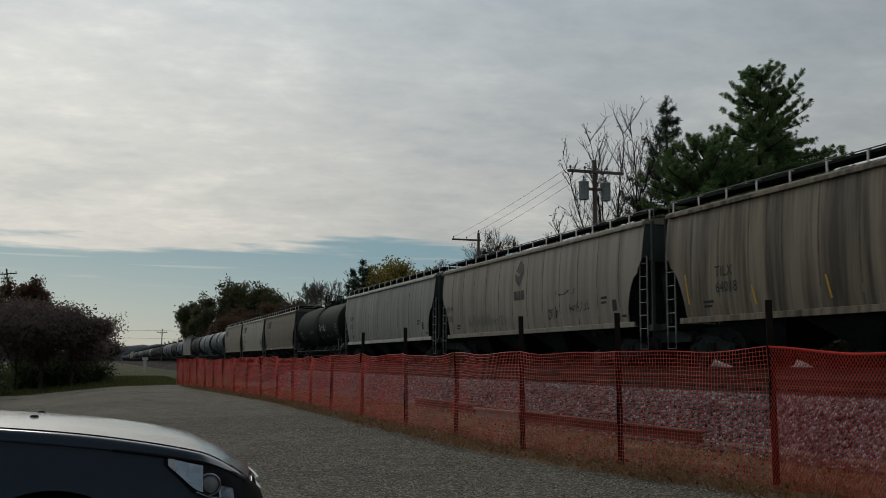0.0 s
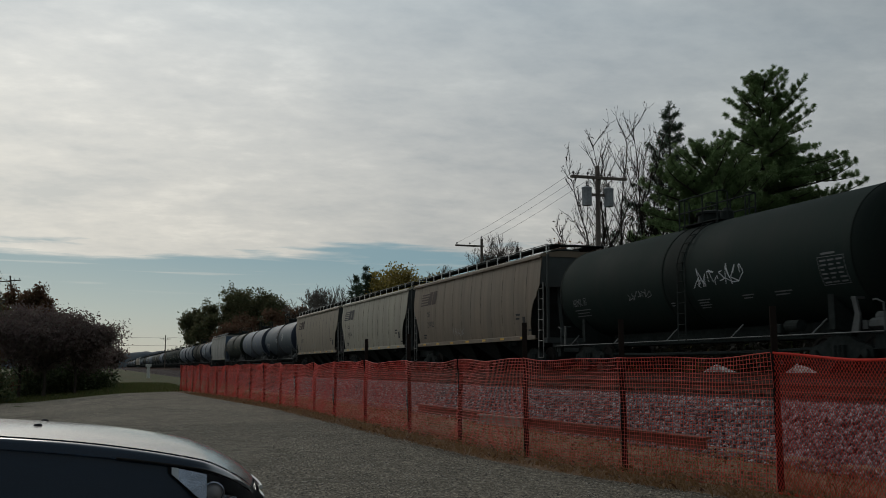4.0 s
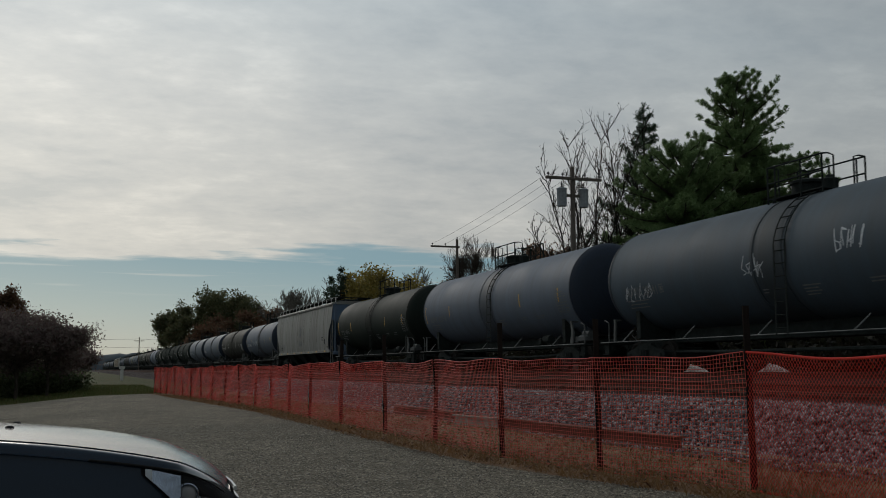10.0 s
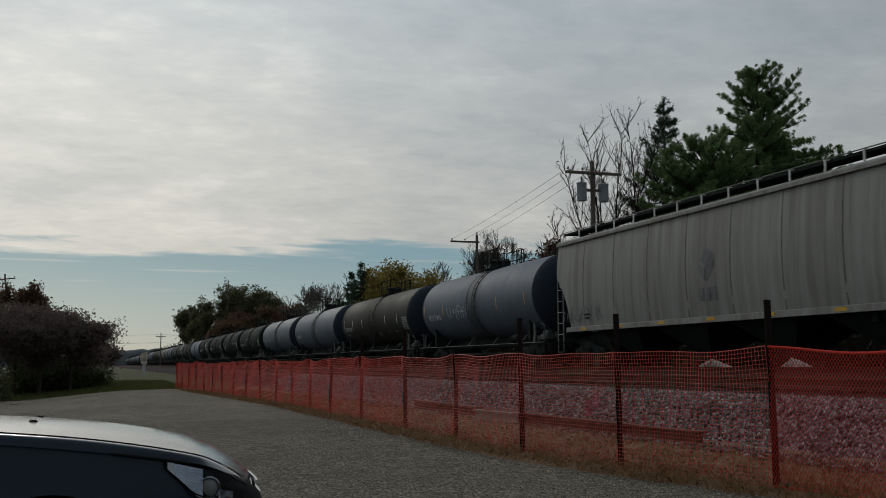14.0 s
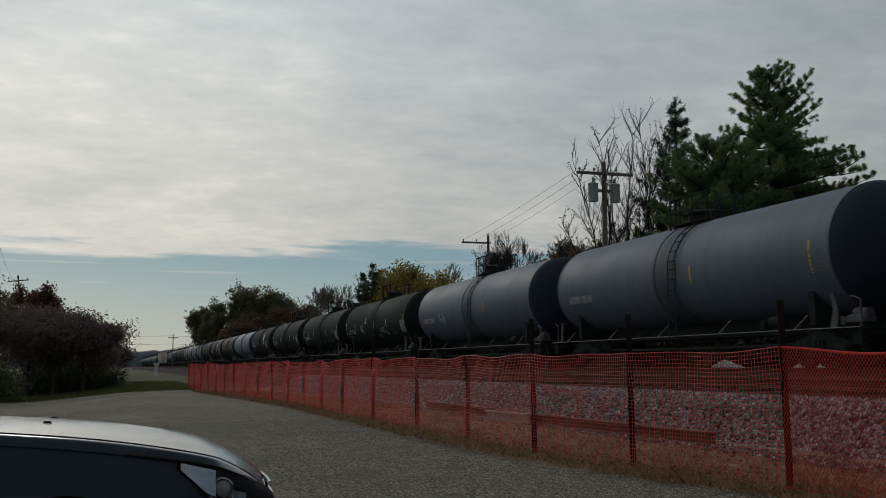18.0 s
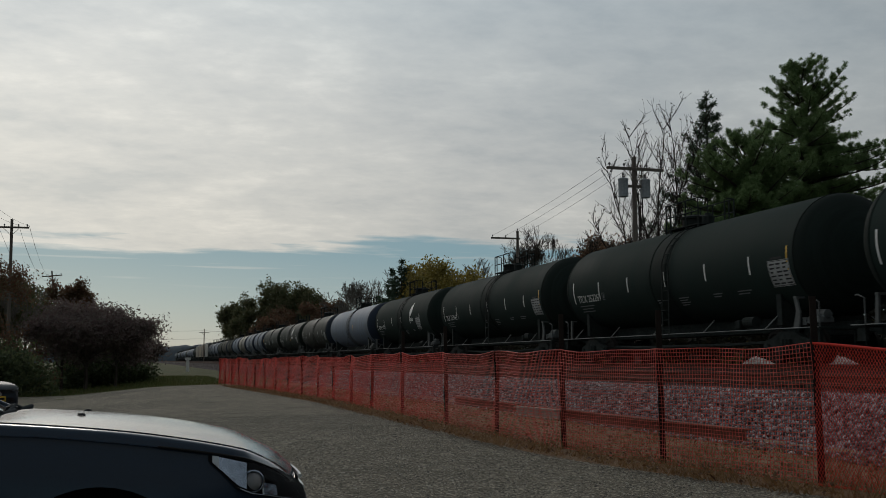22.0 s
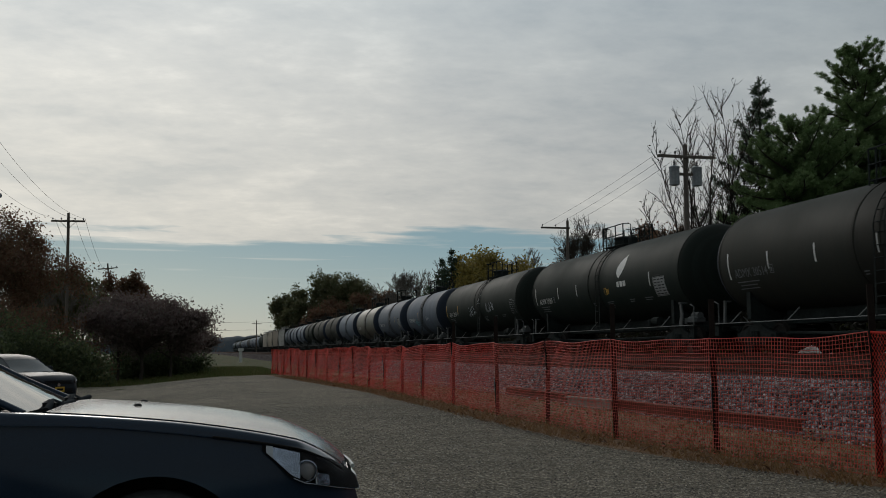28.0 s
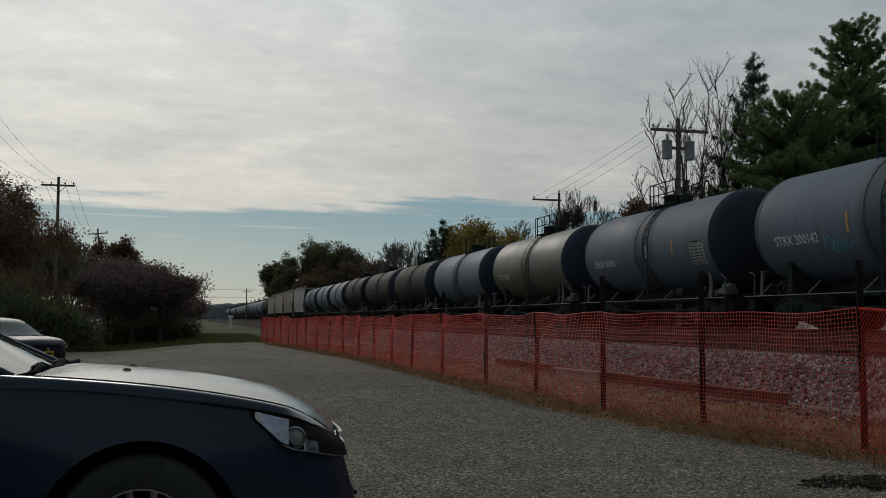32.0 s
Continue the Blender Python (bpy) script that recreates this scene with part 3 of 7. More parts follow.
def stone_heap(at, length, width, height, seed):
    """A low mound of pale angular stones, standing in for an unidentified bright patch."""
    nr = np.random.default_rng(seed)
    base = np.array([(0.9, 0.1, 0), (-0.8, 0.2, 0.1), (0.1, 0.95, 0), (-0.1, -0.9, 0.1), (0.1, 0, 0.75), (0, 0.1, -0.7)])
    tri = np.array([(0, 2, 4), (2, 1, 4), (1, 3, 4), (3, 0, 4), (2, 0, 5), (1, 2, 5), (3, 1, 5), (0, 3, 5)])
    n = 2600
    r, a = np.sqrt(nr.random(n)), nr.random(n) * 6.283
    u, w = r * np.cos(a), r * np.sin(a)
    P = np.stack([u * width / 2, w * length / 2, height * (1 - r) ** 0.75 * (1 - 0.35 * w)], 1)
    size = nr.uniform(0.04, 0.09, n)
    v = base[None] * size[:, None, None] * nr.uniform(0.6, 1.3, (n, 1, 3)) + P[:, None, :]
    f = (tri[None] + (np.arange(n) * 6)[:, None, None]).reshape(-1, 3)
    m = Nodes("pale_heap_stone") if "pale_heap_stone" not in MATS else None
    if m:
        MATS["pale_heap_stone"] = m.done(m.ramp(m.island(), [(0.0, (0.45, 0.44, 0.41)), (0.6, (0.68, 0.66, 0.63)), (1.0, (0.80, 0.79, 0.76))]), 0.85)
    solid("limestone_heap", raw_mesh("limestone_heap", v.reshape(-1, 3), f), MATS["pale_heap_stone"], "low pale stone heap standing in for an unidentified bright patch beyond the track", "stone heap", kind="stuff", at=at)


# two made-up heaps where a bright patch shows below the train
stone_heap((20.5, 32.4, 0.42), 4.6, 1.3, 0.84, 61)
stone_heap((20.5, 27.8, 0.42), 3.4, 1.3, 0.84, 62)

# ---- track ----
RUST = plain("rail_rust", (0.075, 0.036, 0.026), 0.85, 0.0, 6.0, 0.3, Specular_IOR_Level=0.1)
TIE = plain("tie_wood", (0.055, 0.042, 0.033), 0.95, 0.0, 6.0, 0.35, 0.01, (1, 6, 1), Specular_IOR_Level=0.05)
track = thing("railway_track", "standard railway track with rusty rails on dark wooden ties", "track", kind="structure")
prof = [(-0.07, 0), (0.07, 0), (0.07, 0.014), (0.012, 0.035), (0.012, 0.12), (0.036, 0.135), (0.036, 0.165), (0.026, 0.172), (-0.026, 0.172), (-0.036, 0.165), (-0.036, 0.135), (-0.012, 0.12), (-0.012, 0.035), (-0.07, 0.014)]
for sx in (-0.7525, 0.7525):
    part("rail", Mesh().plate(prof, 1100.0, lambda u, w, t: (TRACK_X + sx + u, -60 + t, RAIL_Z - 0.172 + w)), RUST, track)
tie_me = Mesh().box(0, 0, 0, 2.6, 0.23, 0.18, chamfer=0.012).data("tie")
for i in range(120):
    part("tie", tie_me, TIE, track, at=(TRACK_X, 2 + i * 0.52, RAIL_Z - 0.172 - 0.088))
far_ties = Mesh()
for i in range(260):
    far_ties.box(TRACK_X, 64.4 + i * 0.52, RAIL_Z - 0.26, 2.6, 0.23, 0.18)
tagged(part("far_ties", far_ties, TIE, track), kind="stuff")

# an empty siding on the near side of the bed
siding = thing("siding_track", "empty siding with rusty rails beside the main track", "track", kind="structure")
SID_X, SID_Z = 12.35, 0.90
for sx in (-0.7525, 0.7525):
    part("rail", Mesh().plate(prof, 700.0, lambda u, w, t: (SID_X + sx + u, -40 + t, SID_Z - 0.172 + w)), RUST, siding)
for i in range(110):
    part("tie", tie_me, TIE, siding, at=(SID_X, 5 + i * 0.54, SID_Z - 0.172 - 0.088))

# steel rails lying along the foot of the bed
OLD = plain("old_rail", (0.16, 0.066, 0.046), 0.75, 0.25, 5.0, 0.35, 0.004)
PALE = plain("pale_timber", (0.34, 0.30, 0.26), 0.8, 0.0, 5.0, 0.25, 0.004)


def spare_beam(a, b, mat, label):
    a, b = Vector(a), Vector(b)
    d = b - a
    ob = solid("steel_beam", Mesh().plate([(-0.085, 0.0), (0.085, 0.0), (0.085, 0.028), (0.02, 0.035), (0.02, 0.160), (0.085, 0.168), (0.085, 0.196), (-0.085, 0.196), (-0.085, 0.168), (-0.02, 0.160), (-0.02, 0.035), (-0.085, 0.028)], d.length, lambda u, w, t: (t - d.length / 2, u, w)), mat, label, "beam", "beams along the ballast foot")
    ob.location = (a + b) / 2
    ob.rotation_euler = (0, 0, math.atan2(d.y, d.x))


spare_beam((7.80, 12.6, 0.04), (7.58, 16.9, 0.04), OLD, "long rust-brown beam lying at the foot of the ballast")
spare_beam((7.60, 17.0, 0.05), (7.55, 20.6, 0.05), OLD, "rust-brown beam lying end to end with others")
spare_beam((7.38, 18.2, 0.05), (7.22, 20.0, 0.05), PALE, "pale weathered timber lying beside the rusty beams")
spare_beam((7.55, 20.7, 0.06), (7.60, 25.6, 0.06), OLD, "rust-brown beam at the far end of the row")


# ---- fence ----
POST = plain("post_steel", (0.022, 0.017, 0.015), 0.9, 0.0, 9.0, 0.3, Specular_IOR_Level=0.05)
NET = plain("orange_net", (0.66, 0.052, 0.036), 0.5, 0.0, 4.0, 0.15)
# paler copy for some near panels: light through the strands, put into the colour
BACKLITNET = plain("backlit_orange_net", (0.58, 0.085, 0.062), 0.5, 0.0, 4.0, 0.15)
fence = thing("safety_fence", "bright orange plastic mesh fence on dark steel posts", "fence")
post_ys = [1.4, 3.7, 6.0, 8.3, 10.6, 12.8, 15.3, 17.9, 21.4, 24.2, 27.0, 29.4, 31.6, 33.9, 36.3, 38.6, 40.9, 43.1, 45.3, 47.5, 49.7, 51.8, 53.8]
rng = random.Random(4)
tops = []
for i, y in enumerate(post_ys):
    x = fence_x(y)
    h = {8.3: 1.73, 10.6: 1.71, 12.8: 1.76, 15.3: 1.34, 17.9: 1.74, 21.4: 1.74}.get(y, rng.uniform(1.28, 1.36))
    lean = rng.uniform(-0.025, 0.025)
    if y == 8.3:
        lean = -0.02
    pm = Mesh()
    w = 0.025
    # a T-shaped steel post
    t_out = [(-w, -0.006), (w, -0.006), (w, 0.0), (0.004, 0.0), (0.004, 0.035), (-0.004, 0.035), (-0.004, 0.0), (-w, 0.0)]
    k = 1.35
    pm.plate([(a * k, b * k) for a, b in t_out], h + 0.15, lambda u, vv, t: (u + lean * t, vv, t - 0.15))
    part("post", pm, POST, fence, at=(x, y, ground_z(x, y)))
    tops.append((x, y, 1.27 + (0.02 if h > 1.5 else rng.uniform(-0.05, 0.03)), lean))


def net_panel(a, b, diamond):
    """Netting between two posts: flat plastic strands."""
    xa, ya, ta, la = a
    xb, yb, tb, lb = b
    d = Vector((xb - xa, yb - ya, 0))
    ln = d.length
    d.normalize()
    side = Vector((-d.y, d.x, 0))
    vs, fs = [], []
    sag = rng.uniform(0.02, 0.06)
    bow = rng.uniform(-0.05, 0.05)

    def at(u, w):
        top = ta + (tb - ta) * u - sag * 4 * u * (1 - u) * w + 0.012 * math.sin(9 * u + ya)
        z = 0.03 + (top - 0.03) * w
        p = Vector((xa, ya, 0)) + d * (ln * u) + side * (0.045 + bow * 4 * u * (1 - u) * (0.4 + w) * 0.6 + 0.02 * math.sin(7 * u + 5 * w + ya))
        p.x += (la + (lb - la) * u) * z
        p.z = z + ground_z(p.x, p.y)
        return p

    def strand(pts, width, up):
        o = len(vs)
        for p in pts:
            k = Vector((0, 0, width / 2)) if up else d * (width / 2)
            vs.extend((p - k - side * 0.0015, p + k - side * 0.0015, p + k + side * 0.0015, p - k + side * 0.0015))
        for i in range(len(pts) - 1):
            q = o + i * 4
            for j in range(4):
                fs.append((q + j, q + (j + 1) % 4, q + 4 + (j + 1) % 4, q + 4 + j))

    if diamond:
        n, m = int(ln / 0.036), 42
        for i in range(-m, n + m):
            for sgn in (1, -1):
                pts = []
                for j in range(m + 1):
                    u = (i + (j if sgn > 0 else m - j) * 0.55) / n
                    if 0 <= u <= 1:
                        pts.append(at(u, j / m))
                if len(pts) > 1:
                    strand(pts, 0.0042, False)
        for w in (0.0, 1.0):
            strand([at(i / 12, w) for i in range(13)], 0.022, True)
    else:
        rows = 31
        thick = 0.0052 + 0.0045 * smooth(14, 40, ya)
        for j in range(rows + 1):
            w = (j / rows)
            # the upper strands are bunched and twisted, the lower ones hang open
            strand([at(i / 14, w) for i in range(15)], thick if j not in (0, rows) else 0.010, True)
        n = int(ln / 0.044)
        for i in range(n + 1):
            strand([at(i / n, w / 6) for w in range(7)], thick * 0.85, False)
    return raw_mesh("net", [tuple(p) for p in vs], fs)


for i in range(len(tops) - 1):
    part("net", net_panel(tops[i], tops[i + 1], tops[i + 1][1] < 8.5), BACKLITNET if 8 < tops[i][1] < 17 else NET, fence)


def pebbles():
    """Loose gravel on the lot, in the part that lies nearest."""
    rng = np.random.default_rng(15)
    base = np.array([(1, 0.1, 0), (-0.5, 0.85, 0), (-0.5, -0.8, 0), (0, 0, 0.7)])
    tri = np.array([(0, 1, 3), (1, 2, 3), (2, 0, 3)])
    n = 90000
    y = 4.0 + (rng.random(n) ** 1.8) * 18
    x = -6.5 + rng.random(n) * 12.6
    fx = np.interp(y, [3.7, 6.0, 8.3, 10.6, 12.8, 15.3, 30], [6.75, 6.28, 5.91, 5.53, 5.26, 5.18, 5.1]) - 0.6
    keep = x < fx
    x, y = x[keep], y[keep]
    n = len(x)
    s = rng.uniform(0.004, 0.0115, n) * (1 + 0.03 * y)
    w = rng.random(n) * 6.28
    c, q = np.cos(w)[:, None], np.sin(w)[:, None]
    vs = base[None] * s[:, None, None] * rng.uniform(0.7, 1.3, (n, 1, 3))
    z = np.array([ground_z(a, b) for a, b in zip(x, y)]) + 0.006
    vs = np.stack([vs[:, :, 0] * c - vs[:, :, 1] * q + x[:, None], vs[:, :, 0] * q + vs[:, :, 1] * c + y[:, None], vs[:, :, 2] + z[:, None]], 2)
    f = (tri[None] + (np.arange(n) * 4)[:, None, None]).reshape(-1, 3)
    m = Nodes("pebble")
    col = m.ramp(m.island(), [(0.0, (0.03, 0.027, 0.022)), (0.4, (0.12, 0.105, 0.082)), (0.75, (0.26, 0.235, 0.19)), (1.0, (0.42, 0.39, 0.33))])
    solid("loose_gravel", raw_mesh("loose_gravel", vs.reshape(-1, 3), f), m.done(col, 0.9), "loose grey and tan pebbles on the lot", "gravel", kind="stuff")
    # a patch of dark wet leaves on the gravel
    k = 1300
    a, r = rng.random(k) * 6.28, rng.random(k) ** 0.6
    lx, ly = 4.80 + np.cos(a) * r * 0.55 + 0.12 * np.sin(a * 5), 6.68 + np.sin(a) * r * 0.28 + 0.08 * np.cos(a * 7)
    v, f2 = leaves_flat(np.stack([lx, ly, np.full(k, 0.012)], 1), rng, 0.022)
    solid("leaf_patch", raw_mesh("leaf_patch", v, f2), leaf_mat("wet_leaf", [(0.016, 0.014, 0.010), (0.035, 0.030, 0.018), (0.03, 0.04, 0.016)]), "patch of dark wet leaves and weeds on the gravel", "leaves", kind="stuff")


def leaves_flat(P, rng, size):
    n = len(P)
    w = rng.random(n) * 6.28
    s = rng.uniform(0.5, 1.4, n) * size
    a = np.stack([np.cos(w) * s, np.sin(w) * s, rng.normal(0, 0.35, n) * s], 1)
    b = np.stack([-np.sin(w) * s * 0.5, np.cos(w) * s * 0.5, rng.normal(0, 0.2, n) * s], 1)
    P = P + np.stack([np.zeros(n), np.zeros(n), rng.random(n) * 0.02], 1)
    return np.stack([P - a, P - b, P + a, P + b], 1).reshape(-1, 3), np.arange(n * 4).reshape(-1, 4)


pebbles()


# ---- railway cars ----
BLACK = plain("underframe_black", (0.022, 0.027, 0.026), 0.95, 0.0, 7.0, 0.4, Specular_IOR_Level=0.1)
STEEL = plain("wheel_steel", (0.024, 0.022, 0.020), 0.85, 0.0, 7.0, 0.3, Specular_IOR_Level=0.1)
RAILGREY = plain("handrail_grey", (0.16, 0.16, 0.155), 0.55, 0.0, 9.0, 0.25)
HANDLINE = plain("walk_rail_grey", (0.17, 0.175, 0.175), 0.7, 0.0, 9.0, 0.25)
SILLRAIL = plain("sill_rail_grey", (0.085, 0.09, 0.09), 0.7, 0.0, 9.0, 0.25)
WHITE = plain("stencil_white", (0.66, 0.66, 0.64), 0.6, 0.0, 14.0, 0.2)
DARKINK = plain("stencil_black", (0.03, 0.03, 0.032), 0.6, 0.0, 14.0, 0.3)
YELLOW = plain("reflector_yellow", (0.62, 0.36, 0.05), 0.4, 0.0, 14.0, 0.15)
GHOST = plain("stencil_grey", (0.16, 0.165, 0.17), 0.6, 0.0, 14.0, 0.25)
PANELGREY = plain("stencil_dull_white", (0.33, 0.335, 0.33), 0.7, 0.0, 14.0, 0.25)
PALEGRAF = plain("graffiti_pale", (0.50, 0.53, 0.56), 0.5, 0.0, 8.0, 0.25)
DARKGRAF = plain("graffiti_dark", (0.035, 0.03, 0.03), 0.5, 0.0, 8.0, 0.25)
TEALGRAF = plain("graffiti_teal", (0.10, 0.36, 0.40), 0.5, 0.0, 8.0, 0.25)


def m_wheelset():
    m = Mesh()
    m.cyl((-0.95, 0, 0.457), (0.95, 0, 0.457), 0.075, 10)
    for s in (-1, 1):
        m.lathe([(s * 0.68, 0.10), (s * 0.68, 0.457 + 0.025), (s * 0.71, 0.457 + 0.022), (s * 0.72, 0.457), (s * 0.815, 0.452), (s * 0.815, 0.38), (s * 0.78, 0.35), (s * 0.76, 0.14), (s * 0.82, 0.12), (s * 0.82, 0.07)], "x", 24, (0, 0, 0.457))
    return m


def m_sideframe():
    m = Mesh()
    out = [(-1.12, 0.40), (-1.12, 0.60), (-0.88, 0.66), (-0.60, 0.72), (-0.32, 0.86), (0.32, 0.86), (0.60, 0.72), (0.88, 0.66), (1.12, 0.60), (1.12, 0.40), (0.98, 0.36), (0.72, 0.46), (0.44, 0.26), (-0.44, 0.26), (-0.72, 0.46), (-0.98, 0.36)]
    m.plate(out, 0.13, lambda u, w, t: (-0.065 + t, u, w))
    for k in (-0.15, 0, 0.15):
        m.lathe([(0.30, 0.06), (0.66, 0.06)], "z", 10, (-0.08, k, 0))
    for k in (-0.889, 0.889):
        m.lathe([(-0.14, 0.05), (-0.13, 0.11), (0.10, 0.12)], "x", 12, (0, k, 0.457))
    return m


def truck(parent, y):
    t = new("truck")
    t.parent, t.location = parent, (0, y, 0)
    t.empty_display_size = 0.1
    for dy in (-0.889, 0.889):
        part("wheelset", shared(("wheelset",), m_wheelset, 35), STEEL, t, at=(0, dy, 0))
    for sx in (-1, 1):
        part("side_frame", shared(("side_frame",), m_sideframe), BLACK, t, at=(sx * 0.99, 0, 0), turn=(0, 0, 0 if sx < 0 else math.pi))
    part("bolster", shared(("bolster",), lambda: Mesh().box(0, 0, 0.62, 2.1, 0.36, 0.28, chamfer=0.03)), BLACK, t)


def m_coupler():
    m = Mesh()
    m.box(0, 0.05, 0.88, 0.16, 1.0, 0.16, chamfer=0.02)
    m.plate([(-0.17, -0.42), (0.10, -0.44), (0.18, -0.62), (0.10, -0.72), (0.02, -0.60), (-0.06, -0.58), (-0.10, -0.70), (-0.19, -0.66)], 0.28, lambda u, w, t: (u, w, 0.74 + t))
    m.tube([(0.3, -0.2, 0.80), (0.32, -0.45, 0.62), (0.2, -0.62, 0.55), (0.05, -0.78, 0.62)], 0.025, 6)
    return m


def ladder_mesh(height, width, n, depth=0.0, r=0.014):
    m = Mesh()
    for s in (-1, 1):
        m.box(0, s * width / 2, height / 2, 0.012, 0.05, height)
    for i in range(n):
        z = height * (i + 0.5) / n
        m.cyl((0, -width / 2, z), (0, width / 2, z), r, 6)
    return m


def on_tank(pts, faces, y0, z0, rad, zc, flip=-1):
    """Bends a flat mesh (u along the car, v up) onto a tank's side that faces the lot."""
    m = Mesh()
    out = []
    for u, v in pts:
        a = (z0 + v - zc) / rad
        out.append((flip * (rad + 0.005) * math.cos(a), y0 - u, zc + (rad + 0.005) * math.sin(a)))
    m.add(out, faces)
    return m


def rect(w, h, nv=4):
    pts = [(u, h * j / nv) for j in range(nv + 1) for u in (0, w)]
    return pts, [(2 * j, 2 * j + 1, 2 * j + 3, 2 * j + 2) for j in range(nv)]


def scribble(rng, w, h, n=7, thick=0.05):
    """Strokes of unreadable spray writing."""
    m_pts, m_f = [], []
    x = 0.0
    for i in range(n):
        pts = [(x + rng.uniform(-0.05, 0.2) * w / n, rng.uniform(0, 0.3) * h)]
        for _ in range(rng.randint(3, 5)):
            pts.append((x + rng.uniform(-0.3, 1.3) * w / n, rng.uniform(0, 1) * h))
        x += w / n
        fine = []
        for a, b in zip(pts, pts[1:]):
            for k in range(3):
                fine.append((a[0] + (b[0] - a[0]) * k / 3, a[1] + (b[1] - a[1]) * k / 3))
        fine.append(pts[-1])
        for a, b in zip(fine, fine[1:]):
            dx, dy = b[0] - a[0], b[1] - a[1]
            ln = math.hypot(dx, dy) + 1e-6
            ox, oy = -dy / ln * thick / 2, dx / ln * thick / 2
            o = len(m_pts)
            m_pts += [(a[0] - ox, a[1] - oy), (b[0] - ox, b[1] - oy), (b[0] + ox, b[1] + oy), (a[0] + ox, a[1] + oy)]
            m_f.append((o, o + 1, o + 2, o + 3))
    return m_pts, m_f


TANK_R, TANK_ZC, HEAD = 1.59, 2.83, 0.84


def m_shell(half):
    m = Mesh()
    y = half - HEAD
    return m.lathe([(-y, TANK_R), (-y * 0.5, TANK_R), (0, TANK_R), (y * 0.5, TANK_R), (y, TANK_R)], "y", 56, (0, 0, TANK_ZC))


def m_head():
    m = Mesh()
    pr = [(0.0, TANK_R)]
    for i in range(1, 11):
        a = i / 10 * math.pi / 2
        pr.append((-HEAD * math.sin(a), max(TANK_R * math.cos(a), 0.0005)))
    return m.lathe(pr, "y", 56, (0, 0, TANK_ZC))


def m_band(w, proud):
    return Mesh().lathe([(-w / 2, TANK_R - 0.01), (-w / 2, TANK_R + proud), (w / 2, TANK_R + proud), (w / 2, TANK_R - 0.01)], "y", 56, (0, 0, TANK_ZC))


def m_platform():
    """Walkway on top of the tank, round the manway."""
    m = Mesh()
    z = TANK_ZC + TANK_R + 0.05
    for s in (-1, 1):
        m.box(s * 0.50, 0, z - 0.06, 0.30, 2.1, 0.035)
        for y in (-0.9, 0.9):
            m.box(s * 0.58, y, z - 0.16, 0.05, 0.05, 0.22)
    for s in (-1, 1):
        m.box(0, s * 0.95, z - 0.06, 0.75, 0.22, 0.035)
    return m


def m_railing():
    """Tube railing on one side of the manway, open at the ladder."""
    m = Mesh()
    z, h = TANK_ZC + TANK_R - 0.05, 0.86
    for y in (-1.05, -0.25, 0.75, 1.05):
        m.cyl((-0.64, y, z - 0.10), (-0.64, y, z + h), 0.024, 6)
    for k in (0.52, 1.0):
        m.tube([(-0.64, -1.05, z + h * k), (-0.64, 1.05, z + h * k)], 0.022, 6)
    for y in (-1.05, 1.05):
        m.tube([(-0.64, y, z + h), (-0.45, y, z + h + 0.02), (-0.30, y, z + h - 0.02), (-0.30, y, z)], 0.022, 6)
    return m


def m_dome():
    m = Mesh()
    z = TANK_ZC + TANK_R
    m.lathe([(z - 0.1, 0.42), (z + 0.28, 0.42), (z + 0.30, 0.47), (z + 0.36, 0.47), (z + 0.42, 0.3), (z + 0.43, 0.001)], "z", 20, (0, 0.25, 0))
    m.lathe([(z - 0.1, 0.20), (z + 0.30, 0.20), (z + 0.34, 0.12), (z + 0.40, 0.10), (z + 0.42, 0.001)], "z", 12, (0, -0.55, 0))
    return m


def m_saddle():
    """Cradle between the tank and the bolster."""
    m = Mesh()
    pts = []
    for i in range(9):
        a = radians(-90 + (i - 4) * 13)
        pts.append((TANK_R * 1.01 * math.cos(a), TANK_ZC + TANK_R * 1.01 * math.sin(a)))
    out = pts + [(1.25, 1.02), (0.5, 0.95), (-0.5, 0.95), (-1.25, 1.02)]
    m.plate(out, 0.22, lambda u, w, t: (u, t - 0.11, w))
    return m


def m_sill_rail(half):
    """The long handrail and walkway edge along the foot of the tank."""
    m = Mesh()
    for s in (-1,):
        m.tube([(s * 1.50, -half, 0.92), (s * 1.50, half, 0.92)], 0.015, 6)
        for k in range(-2, 3):
            y = half * 0.78 * k / 2 + 0.5
            m.tube([(s * 1.50, y, 0.92), (s * 1.30, y - 0.30, 1.27)], 0.018, 5)
    return m


def m_end_platform():
    m = Mesh()
    m.box(0, 0, 0.90, 2.9, 0.42, 0.06, chamfer=0.01)
    for s in (-1, 1):
        m.box(s * 1.36, 0.0, 0.72, 0.10, 0.30, 0.32)
        for z in (0.30, 0.55):
            m.tube([(s * 1.44, -0.2, 0.9), (s * 1.44, -0.2, z), (s * 1.44, 0.2, z), (s * 1.44, 0.2, 0.9)], 0.014, 5)
    return m


def m_grab(h):
    return Mesh().tube([(-1.42, -0.18, 0.92), (-1.42, -0.18, 0.92 + h), (-1.42, 0.05, 1.0 + h), (-1.36, 0.22, 1.0 + h)], 0.022, 6)


def m_saddle_bracket():
    """Open steel frame between the walkway and the tank."""
    m = Mesh()
    m.plate([(-0.10, 0.93), (-0.16, 1.30), (-0.02, 1.72), (0.10, 1.72), (0.0, 1.34), (0.14, 0.93)], 0.05, lambda u, w, t: (-1.50 + t, u, w))
    m.box(-1.38, 0.02, 1.69, 0.26, 0.14, 0.05)
    return m


